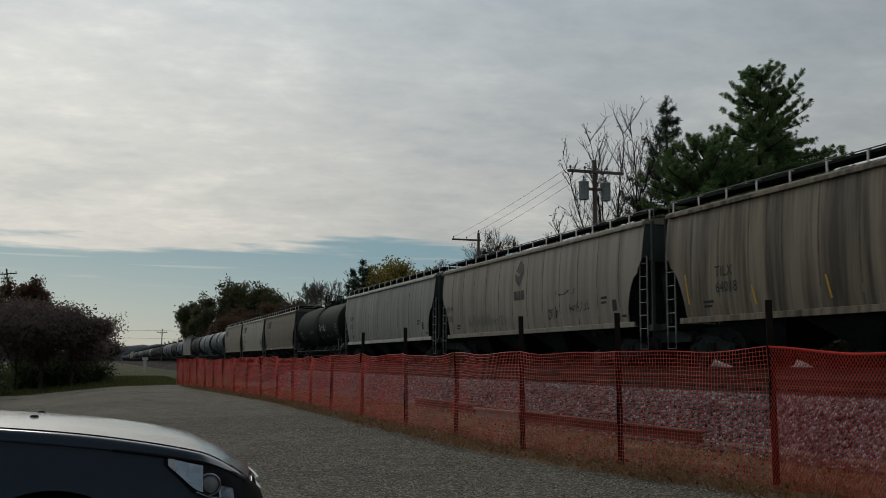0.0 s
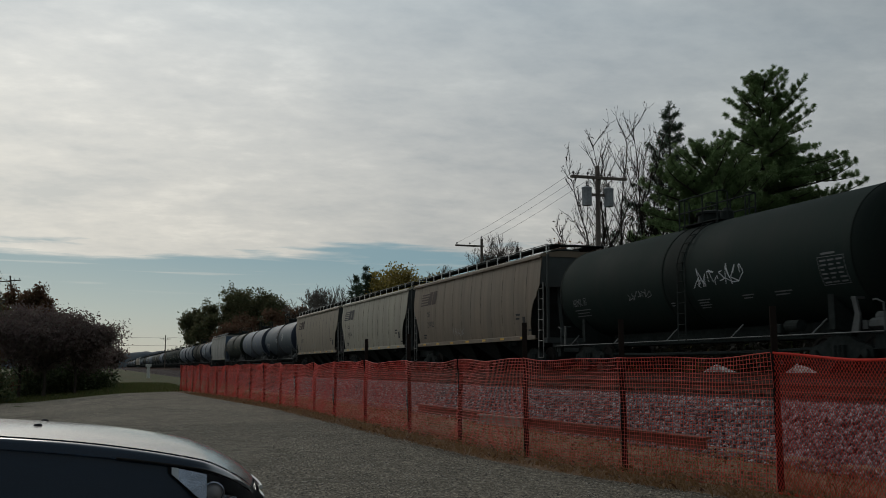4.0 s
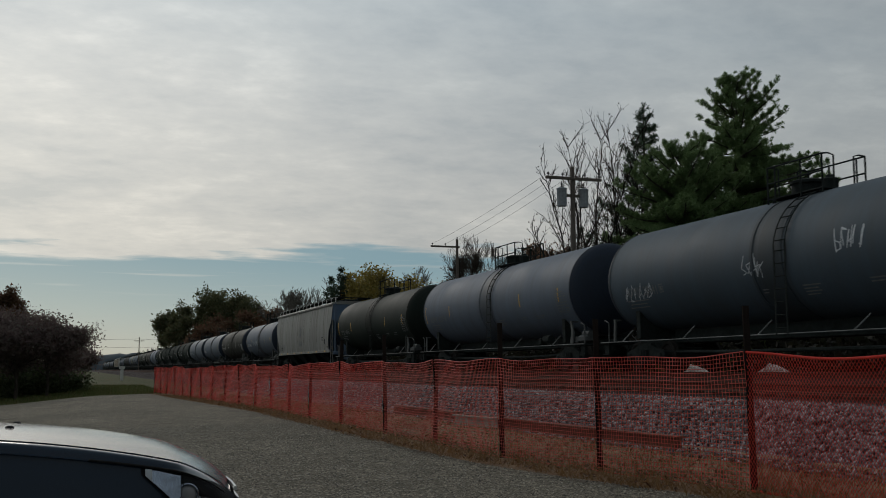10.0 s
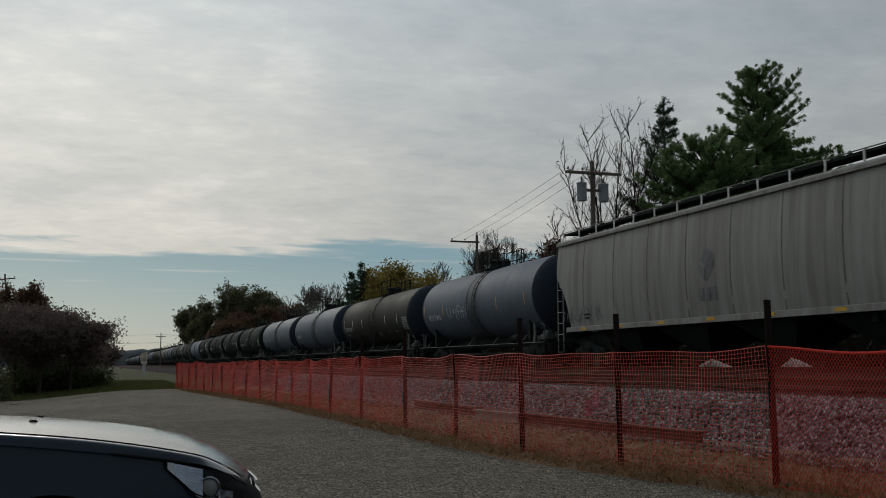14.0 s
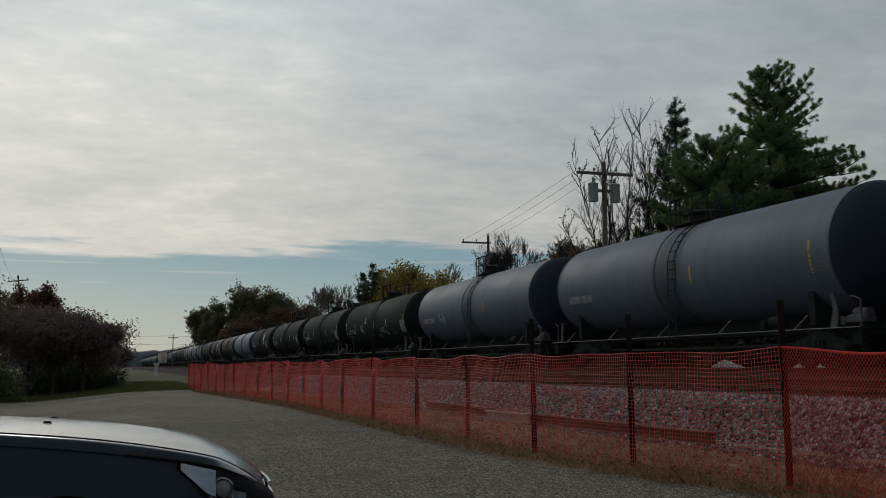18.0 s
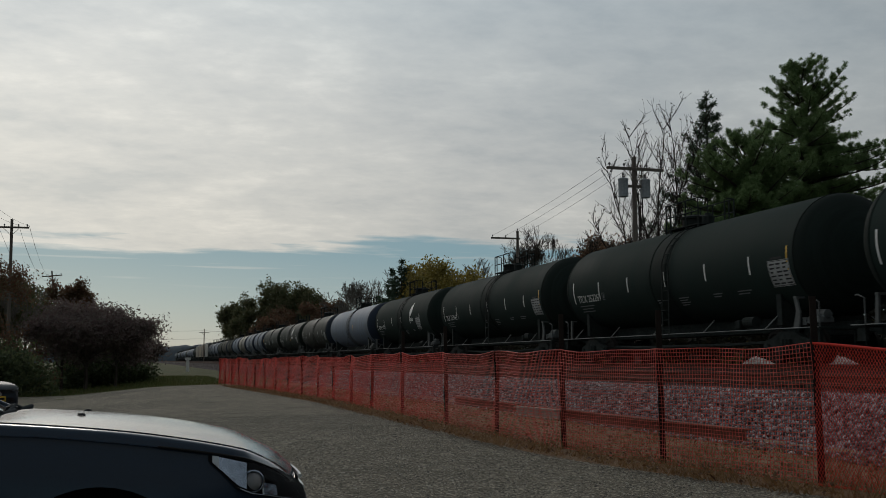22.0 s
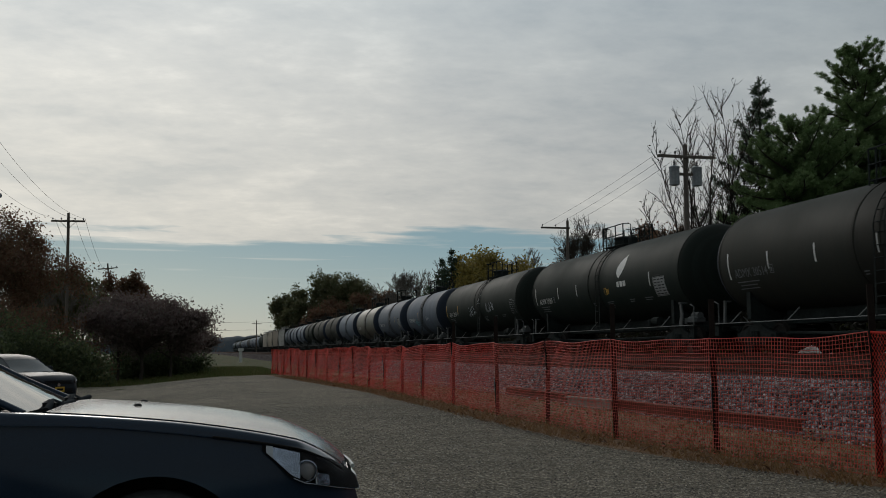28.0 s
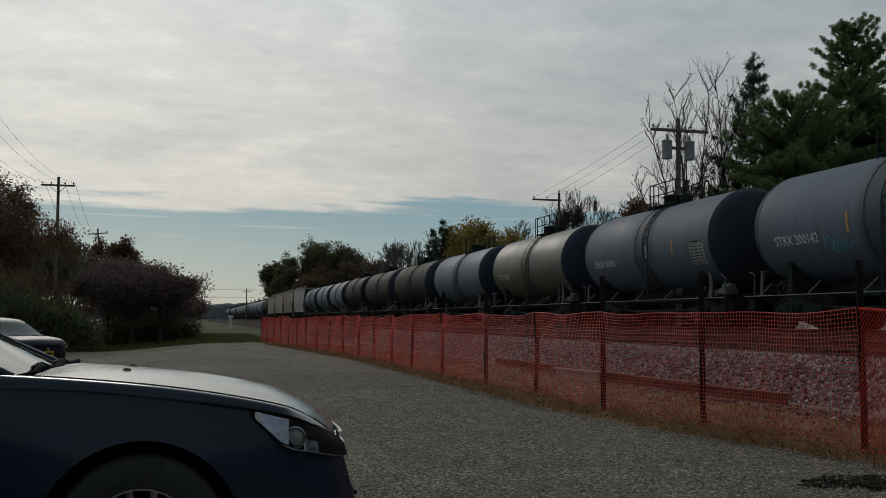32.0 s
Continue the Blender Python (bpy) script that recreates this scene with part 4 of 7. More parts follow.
def m_slant_post():
    m = Mesh()
    m.plate([(-0.06, 0.93), (0.06, 0.93), (0.0, 1.62), (-0.10, 1.62)], 0.06, lambda u, w, t: (-1.50 + t, u, w))
    m.box(-1.40, -0.05, 1.60, 0.22, 0.12, 0.05)
    return m


def m_equipment_box():
    m = Mesh()
    m.box(-1.22, 0, 1.10, 0.42, 0.62, 0.24, chamfer=0.06)
    m.lathe([(-0.26, 0.001), (-0.26, 0.12), (0.18, 0.13), (0.26, 0.05), (0.26, 0.001)], "y", 14, (-1.22, -0.05, 1.24))
    m.box(-1.40, 0.38, 1.08, 0.04, 0.16, 0.20)
    return m


def m_stub_sill():
    m = Mesh()
    m.box(0, 0, 0.92, 0.36, 2.6, 0.36, chamfer=0.02)
    return m


def m_valve():
    m = Mesh()
    m.lathe([(1.02, 0.001), (1.02, 0.12), (1.25, 0.16), (1.45, 0.22)], "z", 12)
    m.box(0, 0, 1.18, 0.5, 0.7, 0.06)
    return m


def m_brake():
    m = Mesh()
    m.lathe([(-0.30, 0.001), (-0.30, 0.15), (0.22, 0.15), (0.30, 0.06), (0.30, 0.001)], "y", 14, (-1.12, 0, 1.16))
    m.box(-1.1, 0.5, 1.1, 0.28, 0.22, 0.26, chamfer=0.03)
    return m


def writing_on_tank(parent, mark, y0, z0, size, ink, rad=TANK_R):
    pts, f = words(mark, size, 0.185 * len(mark))
    part("reporting_mark", on_tank(pts, f, y0, z0, rad, TANK_ZC), ink, parent)
    # small print below, too fine to read
    m = Mesh()
    for j, (w, k) in enumerate(((1.25, 0.0), (0.95, 0.1), (1.1, 0.0))):
        r = rect(w, size * 0.13, 1)
        a = on_tank(r[0], r[1], y0 - k, z0 - size * 0.6 - j * size * 0.42, rad, TANK_ZC)
        m.add(a.v, a.f)
    # an outlined square beside the mark
    u1 = 0.185 * len(mark) + 0.14
    for u0, v0, w, h in ((0, 0, 0.20, 0.022), (0, 0.23, 0.20, 0.022), (0, 0, 0.022, 0.25), (0.18, 0, 0.022, 0.25), (0.06, 0.06, 0.08, 0.12)):
        r = rect(w, h, 2)
        a = on_tank([(u + u0, v + v0) for u, v in r[0]], r[1], y0 - u1, z0 + 0.02, rad, TANK_ZC)
        m.add(a.v, a.f)
    tagged(part("small_print", m, GHOST, parent), kind="stuff")


def leaf_logo(w, h):
    """A plain leaf shape in outline."""
    out = []
    n = 14
    pts = []
    for i in range(n + 1):
        k = i / n
        half = 0.40 * math.sin(math.pi * k ** 0.8)
        mid = 0.30 + 0.40 * k
        pts += [((mid - half) * w, k * h), ((mid + half * 0.75) * w, k * h)]
    out.append((pts, [(2 * i, 2 * i + 1, 2 * i + 3, 2 * i + 2) for i in range(n)]))
    for k in range(3):
        r = rect(w * 0.24, h * 0.22, 2)
        out.append(([(u + w * (0.08 + 0.31 * k), v - h * 0.36) for u, v in r[0]], r[1]))
    return out


def tank_car(length, paint, label, mark="", ink=None, marks_at=None, stripes=None, placard=None, dome="black", graffiti=None, logo=None, bands=(0.07, -0.075), near=True):
    half = length / 2 - 0.62
    car = thing("tank_car", label, "tank car", "cars of the freight train")
    hy = half - HEAD
    part("tank", shared(("shell", round(length, 1)), lambda: m_shell(half), 35), paint, car)
    for s in (-1, 1):
        # except on black and olive cars, the heads carry painted shade
        part("tank_head", shared(("head",), m_head, 35), paint if paint in (TANKBLACK, TANKOLIVE) else SHADEDHEAD, car, "tank head, on most cars darkened with painted shade", at=(0, s * hy, 0), turn=(0, 0, 0 if s < 0 else math.pi))
    for b in bands:
        part("jacket_band", shared(("band", 0.09), lambda: m_band(0.09, 0.016), 35), paint, car, at=(0, b * hy, 0))
    for s in (-1, 1):
        part("jacket_seam", shared(("band", 0.05), lambda: m_band(0.05, 0.012), 35), paint, car, at=(0, s * hy, 0))
    part("top_platform", shared(("platform",), m_platform), BLACK, car)
    for s in (0, math.pi):
        part("safety_railing", shared(("railing",), m_railing, 40), BLACK, car, turn=(0, 0, s))
    part("manway", shared(("dome",), m_dome, 40), paint if dome == "paint" else BLACK, car)
    for s in (-1, 1):
        lm = shared(("tank_ladder",), lambda: ladder_mesh(2.15, 0.42, 7))
        part("ladder", lm, BLACK, car, at=(s * 1.62, -0.6, 0.90), turn=(0, 0, 0))
        um = shared(("upper_ladder",), bent_ladder)
        part("upper_ladder", um, BLACK, car, at=(0, -0.6, 0), turn=(0, 0, 0 if s < 0 else math.pi))
    for s in (0, math.pi):
        part("sill_rail", shared(("sill_rail", round(length, 1)), lambda: m_sill_rail(half), 40), HANDLINE, car, turn=(0, 0, s))
    ty = length / 2 - 2.6
    for s in (-1, 1):
        part("saddle", shared(("saddle",), m_saddle), BLACK, car, at=(0, s * ty, 0))
        for k in (0, math.pi):
            near_end = (s < 0) == (k == 0)
            part("saddle_bracket" if near_end else "slant_post", shared(("bracket", near_end), m_saddle_bracket if near_end else m_slant_post), SILLRAIL, car, at=(0, s * (hy - 0.05), 0), turn=(0, 0, k))
        part("stub_sill", shared(("stub_sill",), m_stub_sill), BLACK, car, at=(0, s * (ty + 0.5), 0))
        part("end_platform", shared(("end_platform",), m_end_platform), BLACK, car, at=(0, s * (length / 2 - 0.85), 0), turn=(0, 0, 0 if s < 0 else math.pi))
        for k in (0, math.pi):
            part("grab_rail", shared(("grab",), lambda: m_grab(0.62), 40), SILLRAIL, car, at=(0, s * (length / 2 - 0.85), 0), turn=(0, 0, k))
        part("coupler", shared(("coupler",), m_coupler), BLACK, car, at=(0, s * (length / 2 - 0.62), 0), turn=(0, 0, 0 if s < 0 else math.pi))
        truck(car, s * ty)
    part("equipment_box", shared(("equipment",), m_equipment_box, 40), SILLRAIL, car, "grey brake equipment box", at=(0, -hy - 0.55, 0))
    # added black box that stands for the shade below the tank
    part("centre_sill", shared(("centre_sill", round(length, 1)), lambda: Mesh().box(0, 0, 1.12, 0.62, 2 * ty - 1.0, 0.52, chamfer=0.02)), BLACK, car)
    part("brake_pipe", shared(("brake_pipe", round(length, 1)), lambda: Mesh().tube([(-0.75, -ty, 0.62), (-0.85, -ty * 0.5, 0.55), (-0.85, ty * 0.4, 0.55), (-0.70, ty, 0.62)], 0.05, 7), 40), BLACK, car)
    part("outlet_valve", shared(("valve",), m_valve), BLACK, car)
    part("brake_cylinder", shared(("brake",), m_brake), BLACK, car, at=(0, -ty + 1.6, 0))
    ink = ink or WHITE
    if mark:
        # the mark stands near the rear end of the side that is seen
        writing_on_tank(car, mark, hy - (0.85 if marks_at is None else marks_at), TANK_ZC - 0.58, 0.27, ink)
    for y, mat in (stripes or ()):
        r = rect(0.075, 0.50 if abs(y) < 0.9 else 0.8)
        part("reflector", on_tank(r[0], r[1], y * hy, TANK_ZC - (0.42 if abs(y) < 0.9 else 0.6), TANK_R, TANK_ZC), mat, car)
    if placard:
        y, mat = placard
        m = Mesh()
        if mat is PANELGREY:
            # a filled panel with rows of dark print on it
            r = rect(0.96, 0.72, 6)
            part("data_panel", on_tank([(u - 0.05, v - 0.07) for u, v in r[0]], r[1], y * hy + 0.43, TANK_ZC - 0.78, TANK_R, TANK_ZC), PANELGREY, car, "dull white panel of stencilled data")
        cells = [(i * 0.29 + 0.03, j * 0.105, (0.24, 0.18, 0.21, 0.13, 0.22)[(i * 2 + j) % 5], 0.042) for j in range(6) for i in range(3)]
        cells += [(-0.03, -0.05, 0.92, 0.016), (-0.03, 0.62, 0.92, 0.016), (-0.03, -0.03, 0.014, 0.65), (0.876, -0.03, 0.014, 0.65), (0.1, 0.68, 0.5, 0.05)]
        for u0, v0, w, h in cells:
            r = rect(w, h, 3 if h > 0.2 else 1)
            a = on_tank([(u + u0, v + v0) for u, v in r[0]], r[1], y * hy + 0.43, TANK_ZC - 0.78, TANK_R + 0.003, TANK_ZC)
            m.add(a.v, a.f)
        tagged(part("panel_print", m, DARKINK if mat is PANELGREY else mat, car, "rows of small stencilled data"), kind="stuff")
        # small stencils low on the side
        m = Mesh()
        for y2, w2, rows in ((-0.14, 0.62, 4), (-0.42, 0.5, 2), (-0.60, 0.7, 2), (0.05, 0.22, 2)):
            for j in range(rows):
                r = rect(w2 * (1.0, 0.8, 0.9, 0.7)[j], 0.035, 1)
                a = on_tank(r[0], r[1], y2 * hy, TANK_ZC - 0.86 - 0.085 * j, TANK_R, TANK_ZC)
                m.add(a.v, a.f)
        tagged(part("small_stencil", m, GHOST, car), kind="stuff")
    for y, z, w, h, mat, seed in (graffiti or ()):
        g = scribble(random.Random(seed), w, h, max(5, int(w / 0.26)), 0.026)
        tagged(part("graffiti", on_tank(g[0], g[1], y * hy, TANK_ZC + z, TANK_R, TANK_ZC), mat, car, "sprayed strokes"), kind="stuff")
    if logo:
        y, z, w, h, mat = logo
        m = Mesh()
        for g in leaf_logo(w, h):
            b = on_tank(g[0], g[1], y * hy, TANK_ZC + z, TANK_R, TANK_ZC)
            m.add(b.v, b.f)
        part("emblem", m, mat, car, "plain leaf shape over three bars")
    return car


def bent_ladder():
    """The ladder's upper part, bent over the shoulder of the tank: one bar that runs round the stiles and through the rungs."""
    def at(d, y):
        a = radians(d)
        return (-(TANK_R + 0.05) * math.cos(a), y, TANK_ZC + (TANK_R + 0.05) * math.sin(a))
    path = [at(d, -0.21) for d in range(6, 71, 8)] + [at(d, 0.21) for d in range(70, 5, -8)]
    y = 0.21
    for d in range(11, 68, 11):
        path += [at(d, y), at(d, -y)]
        y = -y
    return Mesh().tube(path, 0.016, 5)


# covered hoppers
SEAMGRIME = plain("seam_grime", (0.115, 0.098, 0.078), 0.8, 0.0, 3.0, 0.35)
H_SILL, H_EAVE = 1.22, 4.42


def hop_w(z):
    """Half width of the bulging side."""
    k = (z - H_SILL) / (H_EAVE - H_SILL)
    return 1.40 + 0.14 * math.sin(math.pi * min(1, max(0, k)) ** 0.9) ** 0.8 if 0 < k < 1 else 1.40


def m_hopper_core(a):
    m = Mesh()
    rings = []
    for z, e in ((1.30, a - 2.4), (1.9, a - 1.9), (2.6, a - 1.25), (3.30, a - 0.55), (3.34, a - 0.03), (4.40, a - 0.03)):
        w = hop_w(z) - 0.03
        rings.append([(-w, -e, z), (w, -e, z), (w, e, z), (-w, e, z)])
    return m.loft(rings)


def m_side_sheet(a):
    """One bulging side with its cut-away lower corners (the side that looks towards -x)."""
    m = Mesh()
    zs = [(1.36, 1.02), (1.55, 1.00), (1.8, 0.97), (2.05, 0.90), (2.3, 0.80), (2.55, 0.66), (2.75, 0.52), (2.86, 0.30), (3.02, 0.24), (3.16, 0.10), (3.3, 0.03), (3.6, 0.0), (3.9, 0.0), (4.2, 0.0), (4.42, 0.0)]
    n = 40
    pts, f = [], []
    for side in (0, 1):
        for z, cut in zs:
            w = hop_w(z) - 0.022 * side
            for i in range(n + 1):
                pts.append((-w, (a - cut) * (2 * i / n - 1), z))
    k = (n + 1) * len(zs)
    for j in range(len(zs) - 1):
        for i in range(n):
            q = (j * (n + 1) + i, j * (n + 1) + i + 1, (j + 1) * (n + 1) + i + 1, (j + 1) * (n + 1) + i)
            f.append(q)
            f.append(tuple(k + x for x in q[::-1]))
        for i in (0, n):
            q = (j * (n + 1) + i, (j + 1) * (n + 1) + i, k + (j + 1) * (n + 1) + i, k + j * (n + 1) + i)
            f.append(q)
    for i in range(n):
        f.append((i, i + 1, k + i + 1, k + i))
        o = (len(zs) - 1) * (n + 1)
        f.append((o + i, o + i + 1, k + o + i + 1, k + o + i))
    return m.add(pts, f)


def m_seams(a, n):
    m = Mesh()
    for i in range(1, n):
        y = -a + 2 * a * i / n
        lo = 1.40 if abs(y) < a - 1.05 else (2.2 if abs(y) < a - 0.85 else 3.0)
        pts = [(-hop_w(z) - 0.004, y, z) for z in (lo, lo + (4.38 - lo) * 0.25, lo + (4.38 - lo) * 0.5, lo + (4.38 - lo) * 0.75, 4.38)]
        rings = [[(p[0] - 0.004, y - 0.018, p[2]), (p[0] - 0.004, y + 0.018, p[2]), (p[0] + 0.01, y + 0.018, p[2]), (p[0] + 0.01, y - 0.018, p[2])] for p in pts]
        m.loft(rings)
    return m


def m_roof(a):
    m = Mesh()
    prof = [(-1.47, 4.40), (-1.47, 4.47), (-1.38, 4.53), (-0.7, 4.63), (0.7, 4.63), (1.38, 4.53), (1.47, 4.47), (1.47, 4.40)]
    return m.loft([[(x, y, z) for x, z in prof] for y in (-a - 0.02, a + 0.02)])


def m_eave(a):
    m = Mesh()
    m.box(-1.475, 0, 4.40, 0.05, 2 * a + 0.06, 0.11, chamfer=0.012)
    return m


def m_side_sill(a):
    m = Mesh()
    m.box(-1.43, 0, 1.30, 0.07, 2 * a - 1.3, 0.17, chamfer=0.01)
    m.box(-1.40, 0, 1.24, 0.14, 2 * a - 1.3, 0.03)
    return m


def m_bay():
    m = Mesh()
    top = [(-1.32, -1.55, 1.30), (1.32, -1.55, 1.30), (1.32, 1.55, 1.30), (-1.32, 1.55, 1.30)]
    low = [(-0.45, -0.32, 0.42), (0.45, -0.32, 0.42), (0.45, 0.32, 0.42), (-0.45, 0.32, 0.42)]
    m.loft([low, top])
    m.box(0, 0, 0.36, 1.1, 0.9, 0.12, chamfer=0.02)
    return m


def m_running_board(a):
    """Roof walk with its outer stringer."""
    m = Mesh()
    for s in (-1, 1):
        m.box(s * 0.80, 0, 4.84, 0.60, 2 * a + 0.5, 0.04)
        m.box(s * 1.09, 0, 4.83, 0.02, 2 * a + 0.5, 0.07)
    for s in (-1, 1):
        m.box(0, s * (a + 0.02), 4.84, 2.2, 0.5, 0.04)
    m.box(0, 0, 4.70, 1.0, 2 * a - 1.2, 0.18, chamfer=0.05)
    return m


def m_stanchion():
    m = Mesh()
    m.box(-1.22, 0, 4.68, 0.03, 0.05, 0.36)
    m.box(-1.12, 0, 4.86, 0.22, 0.05, 0.02)
    return m


def m_top_rail(a):
    return Mesh().tube([(-1.22, -a - 0.25, 4.50), (-1.22, -a - 0.25, 4.83), (-1.22, -a - 0.1, 4.87), (-1.22, a + 0.1, 4.87), (-1.22, a + 0.25, 4.83), (-1.22, a + 0.25, 4.50)], 0.016, 6)


def m_end_frame():
    """Open end of the car: corner posts, cross beams and the platform."""
    m = Mesh()
    for s in (-1, 1):
        m.box(s * 1.30, -0.30, 2.85, 0.09, 0.10, 3.2)
        m.box(s * 0.55, 0.25, 2.3, 0.10, 0.10, 2.0, Matrix.Rotation(radians(-14), 3, "X"))
    m.box(0, -0.30, 1.16, 2.86, 0.34, 0.20, chamfer=0.015)
    m.box(0, -0.2, 3.28, 2.7, 0.08, 0.14)
    m.box(0, 0.6, 0.95, 0.40, 2.4, 0.40)
    return m


def m_side_ladder():
    m = Mesh()
    for y in (-0.34, 0.12):
        m.box(-1.47, y, 2.15, 0.03, 0.055, 2.45)
    for i in range(6):
        z = 1.15 + i * 0.40
        m.cyl((-1.48, -0.34, z), (-1.48, 0.12, z), 0.016, 6)
    m.tube([(-1.47, -0.34, 0.95), (-1.47, -0.34, 0.52), (-1.47, 0.12, 0.52), (-1.47, 0.12, 0.95)], 0.016, 6)
    return m


def flat_on_hopper(pts, faces, y0, z0):
    """Lays a flat shape (u along the car, v up) onto the bulging side; wide quads are divided to follow it."""
    m = Mesh()

    def on(u, v):
        return (-hop_w(z0 + v) - 0.012, y0 - u, z0 + v)
    if len(faces) == 1 and len(pts) == 4:
        n = 5
        grid = []
        for j in range(n + 1):
            for i in range(2):
                l = [pts[0][c] + (pts[3][c] - pts[0][c]) * j / n for c in (0, 1)]
                r = [pts[1][c] + (pts[2][c] - pts[1][c]) * j / n for c in (0, 1)]
                q = r if i else l
                grid.append(on(q[0], q[1]))
        return m.add(grid, [(2 * j, 2 * j + 1, 2 * j + 3, 2 * j + 2) for j in range(n)])
    return m.add([on(u, v) for u, v in pts], faces)


ENDGREY = car_paint("paint_dark_end", (0.075, 0.085, 0.085), 0.5, (0.04, 0.038, 0.034))
FADEDINK = plain("faded_brown_ink", (0.070, 0.050, 0.043), 0.7, 0.0, 6.0, 0.35)
FAINT = plain("graffiti_faint", (0.27, 0.25, 0.225), 0.6, 0.0, 6.0, 0.3)


def hopper_car(length, paint, label, marks=(), ink=None, emblem=None, graffiti=(), yellow=True, trim=None, end_paint=None, n_seams=13, dashes=()):
    car = thing("covered_hopper", label, "hopper car", "cars of the freight train")
    a = length / 2 - 0.72
    key = round(length, 1)
    trim = trim or paint
    end_paint = end_paint or ENDGREY
    part("hopper_body", shared(("core", key), lambda: m_hopper_core(a)), end_paint, car)
    for s in (0, math.pi):
        part("side_sheet", shared(("side", key), lambda: m_side_sheet(a), 30), paint, car, turn=(0, 0, s))
        tagged(part("weld_seam", shared(("seams", key, n_seams), lambda: m_seams(a, n_seams)), SEAMGRIME, car, turn=(0, 0, s)), kind="stuff")
        part("roof_eave", shared(("eave", key), lambda: m_eave(a)), trim, car, turn=(0, 0, s))
        part("side_sill", shared(("sill", key), lambda: m_side_sill(a)), trim, car, turn=(0, 0, s))
        part("roof_rail", shared(("toprail", key), lambda: m_top_rail(a), 40), RAILGREY, car, turn=(0, 0, s))
    part("roof", shared(("roof", key), lambda: m_roof(a)), paint, car)
    part("running_board", shared(("board", key), lambda: m_running_board(a)), BLACK, car)
    n = int(2 * a / 1.3)
    for i in range(n + 1):
        part("stanchion", shared(("stanchion",), m_stanchion), WHITE, car, at=(0, -a + 2 * a * i / n, 0))
    for i in range(4):
        part("hopper_bay", shared(("bay",), m_bay), BLACK, car, at=(0, (i - 1.5) * (2 * a - 4.2) / 4, 0))
    ty = length / 2 - 2.35
    for s in (-1, 1):
        t = (0, 0, 0 if s < 0 else math.pi)
        part("end_frame", shared(("endframe",), m_end_frame), BLACK if s > 0 else end_paint, car, at=(0, s * a, 0), turn=t)
        part("coupler", shared(("coupler",), m_coupler), BLACK, car, at=(0, s * (length / 2 - 0.62), 0), turn=t)
        truck(car, s * ty)
        lm = shared(("hladder",), m_side_ladder)
        part("ladder", lm, RAILGREY, car, at=(0, s * a - s * 0.10, 0))
        part("ladder", lm, RAILGREY, car, at=(0, s * a - s * 0.10, 0), turn=(0, 0, math.pi))
    part("brake_cylinder", shared(("brake",), m_brake), BLACK, car, at=(0, -ty + 1.8, 0))
    ink = ink or DARKINK
    for text, y, z, h in marks:
        pts, f = words(text, h)
        part("reporting_mark", flat_on_hopper(pts, f, y * a, z), ink, car)
    if emblem:
        kind, y, z, w, h, mat = emblem
        pieces = []
        if kind == "bars":
            # a plain striped emblem: leaning bars running into a block
            for j in range(5):
                zz = j * h / 5
                b = flat_on_hopper([(0.0 + 0.05 * j, zz), (w * 0.55, zz), (w * 0.58, zz + h * 0.10), (0.05 * j, zz + h * 0.10)], [(0, 1, 2, 3)], y * a, z)
                pieces.append(b)
            for o in ([(0.42, 0.0), (0.66, 0.0), (0.74, 1.0), (0.56, 1.0)], [(0.69, 0.0), (0.92, 0.0), (1.0, 1.0), (0.77, 1.0)]):
                b = flat_on_hopper([(u * w, v * h) for u, v in o], [(0, 1, 2, 3)], y * a, z)
                pieces.append(b)
        else:
            for o in ([(0.5, 0.0), (0.92, 0.5), (0.86, 0.78), (0.5, 0.42)], [(0.5, 1.0), (0.86, 0.78), (0.5, 0.5), (0.16, 0.62)], [(0.08, 0.55), (0.42, 0.40), (0.42, 0.05), (0.12, 0.30)]):
                b = flat_on_hopper([(u * w, v * h) for u, v in o], [(0, 1, 2, 3)], y * a, z)
                pieces.append(b)
            for k in range(3):
                b = flat_on_hopper([(w * (0.02 + 0.34 * k), -0.48), (w * (0.28 + 0.34 * k), -0.48), (w * (0.28 + 0.34 * k), -0.12), (w * (0.02 + 0.34 * k), -0.12)], [(0, 1, 2, 3)], y * a, z)
                pieces.append(b)
        for piece in pieces:
            part("emblem_bar", piece, mat, car)
    for y, z, w, h, mat, seed in graffiti:
        g = scribble(random.Random(seed), w, h, max(5, int(w / 0.24)), 0.032)
        tagged(part("graffiti", flat_on_hopper(g[0], g[1], y * a, z), mat, car, "sprayed strokes"), kind="stuff")
    for y, z, h in dashes:
        b = flat_on_hopper([(0, h), (0.07, h), (0.20, 0), (0.13, 0)], [(0, 1, 2, 3)], y * a, z)
        part("paint_dash", b, YELLOW, car)
    if yellow:
        for k in range(7):
            y = (k - 3) / 3.4 * (a - 1.0)
            part("reflector", Mesh().box(-1.472, y, 1.31, 0.008, 0.42, 0.085), YELLOW, car)
    m = Mesh()
    for i, (y, z, w, h) in enumerate(((-0.80, 1.78, 0.28, 0.36), (-0.72, 2.2, 0.45, 0.08), (-0.72, 2.05, 0.38, 0.07), (-0.86, 1.55, 0.3, 0.08), (0.78, 1.62, 0.4, 0.07), (0.78, 1.74, 0.5, 0.07))):
        b = flat_on_hopper([(0, 0), (w, 0), (w, h), (0, h)], [(0, 1, 2, 3)], y * a, z)
        m.add(b.v, b.f)
    tagged(part("data_panel", m, ink, car, "small stencilled data plates"), kind="stuff")
    return car


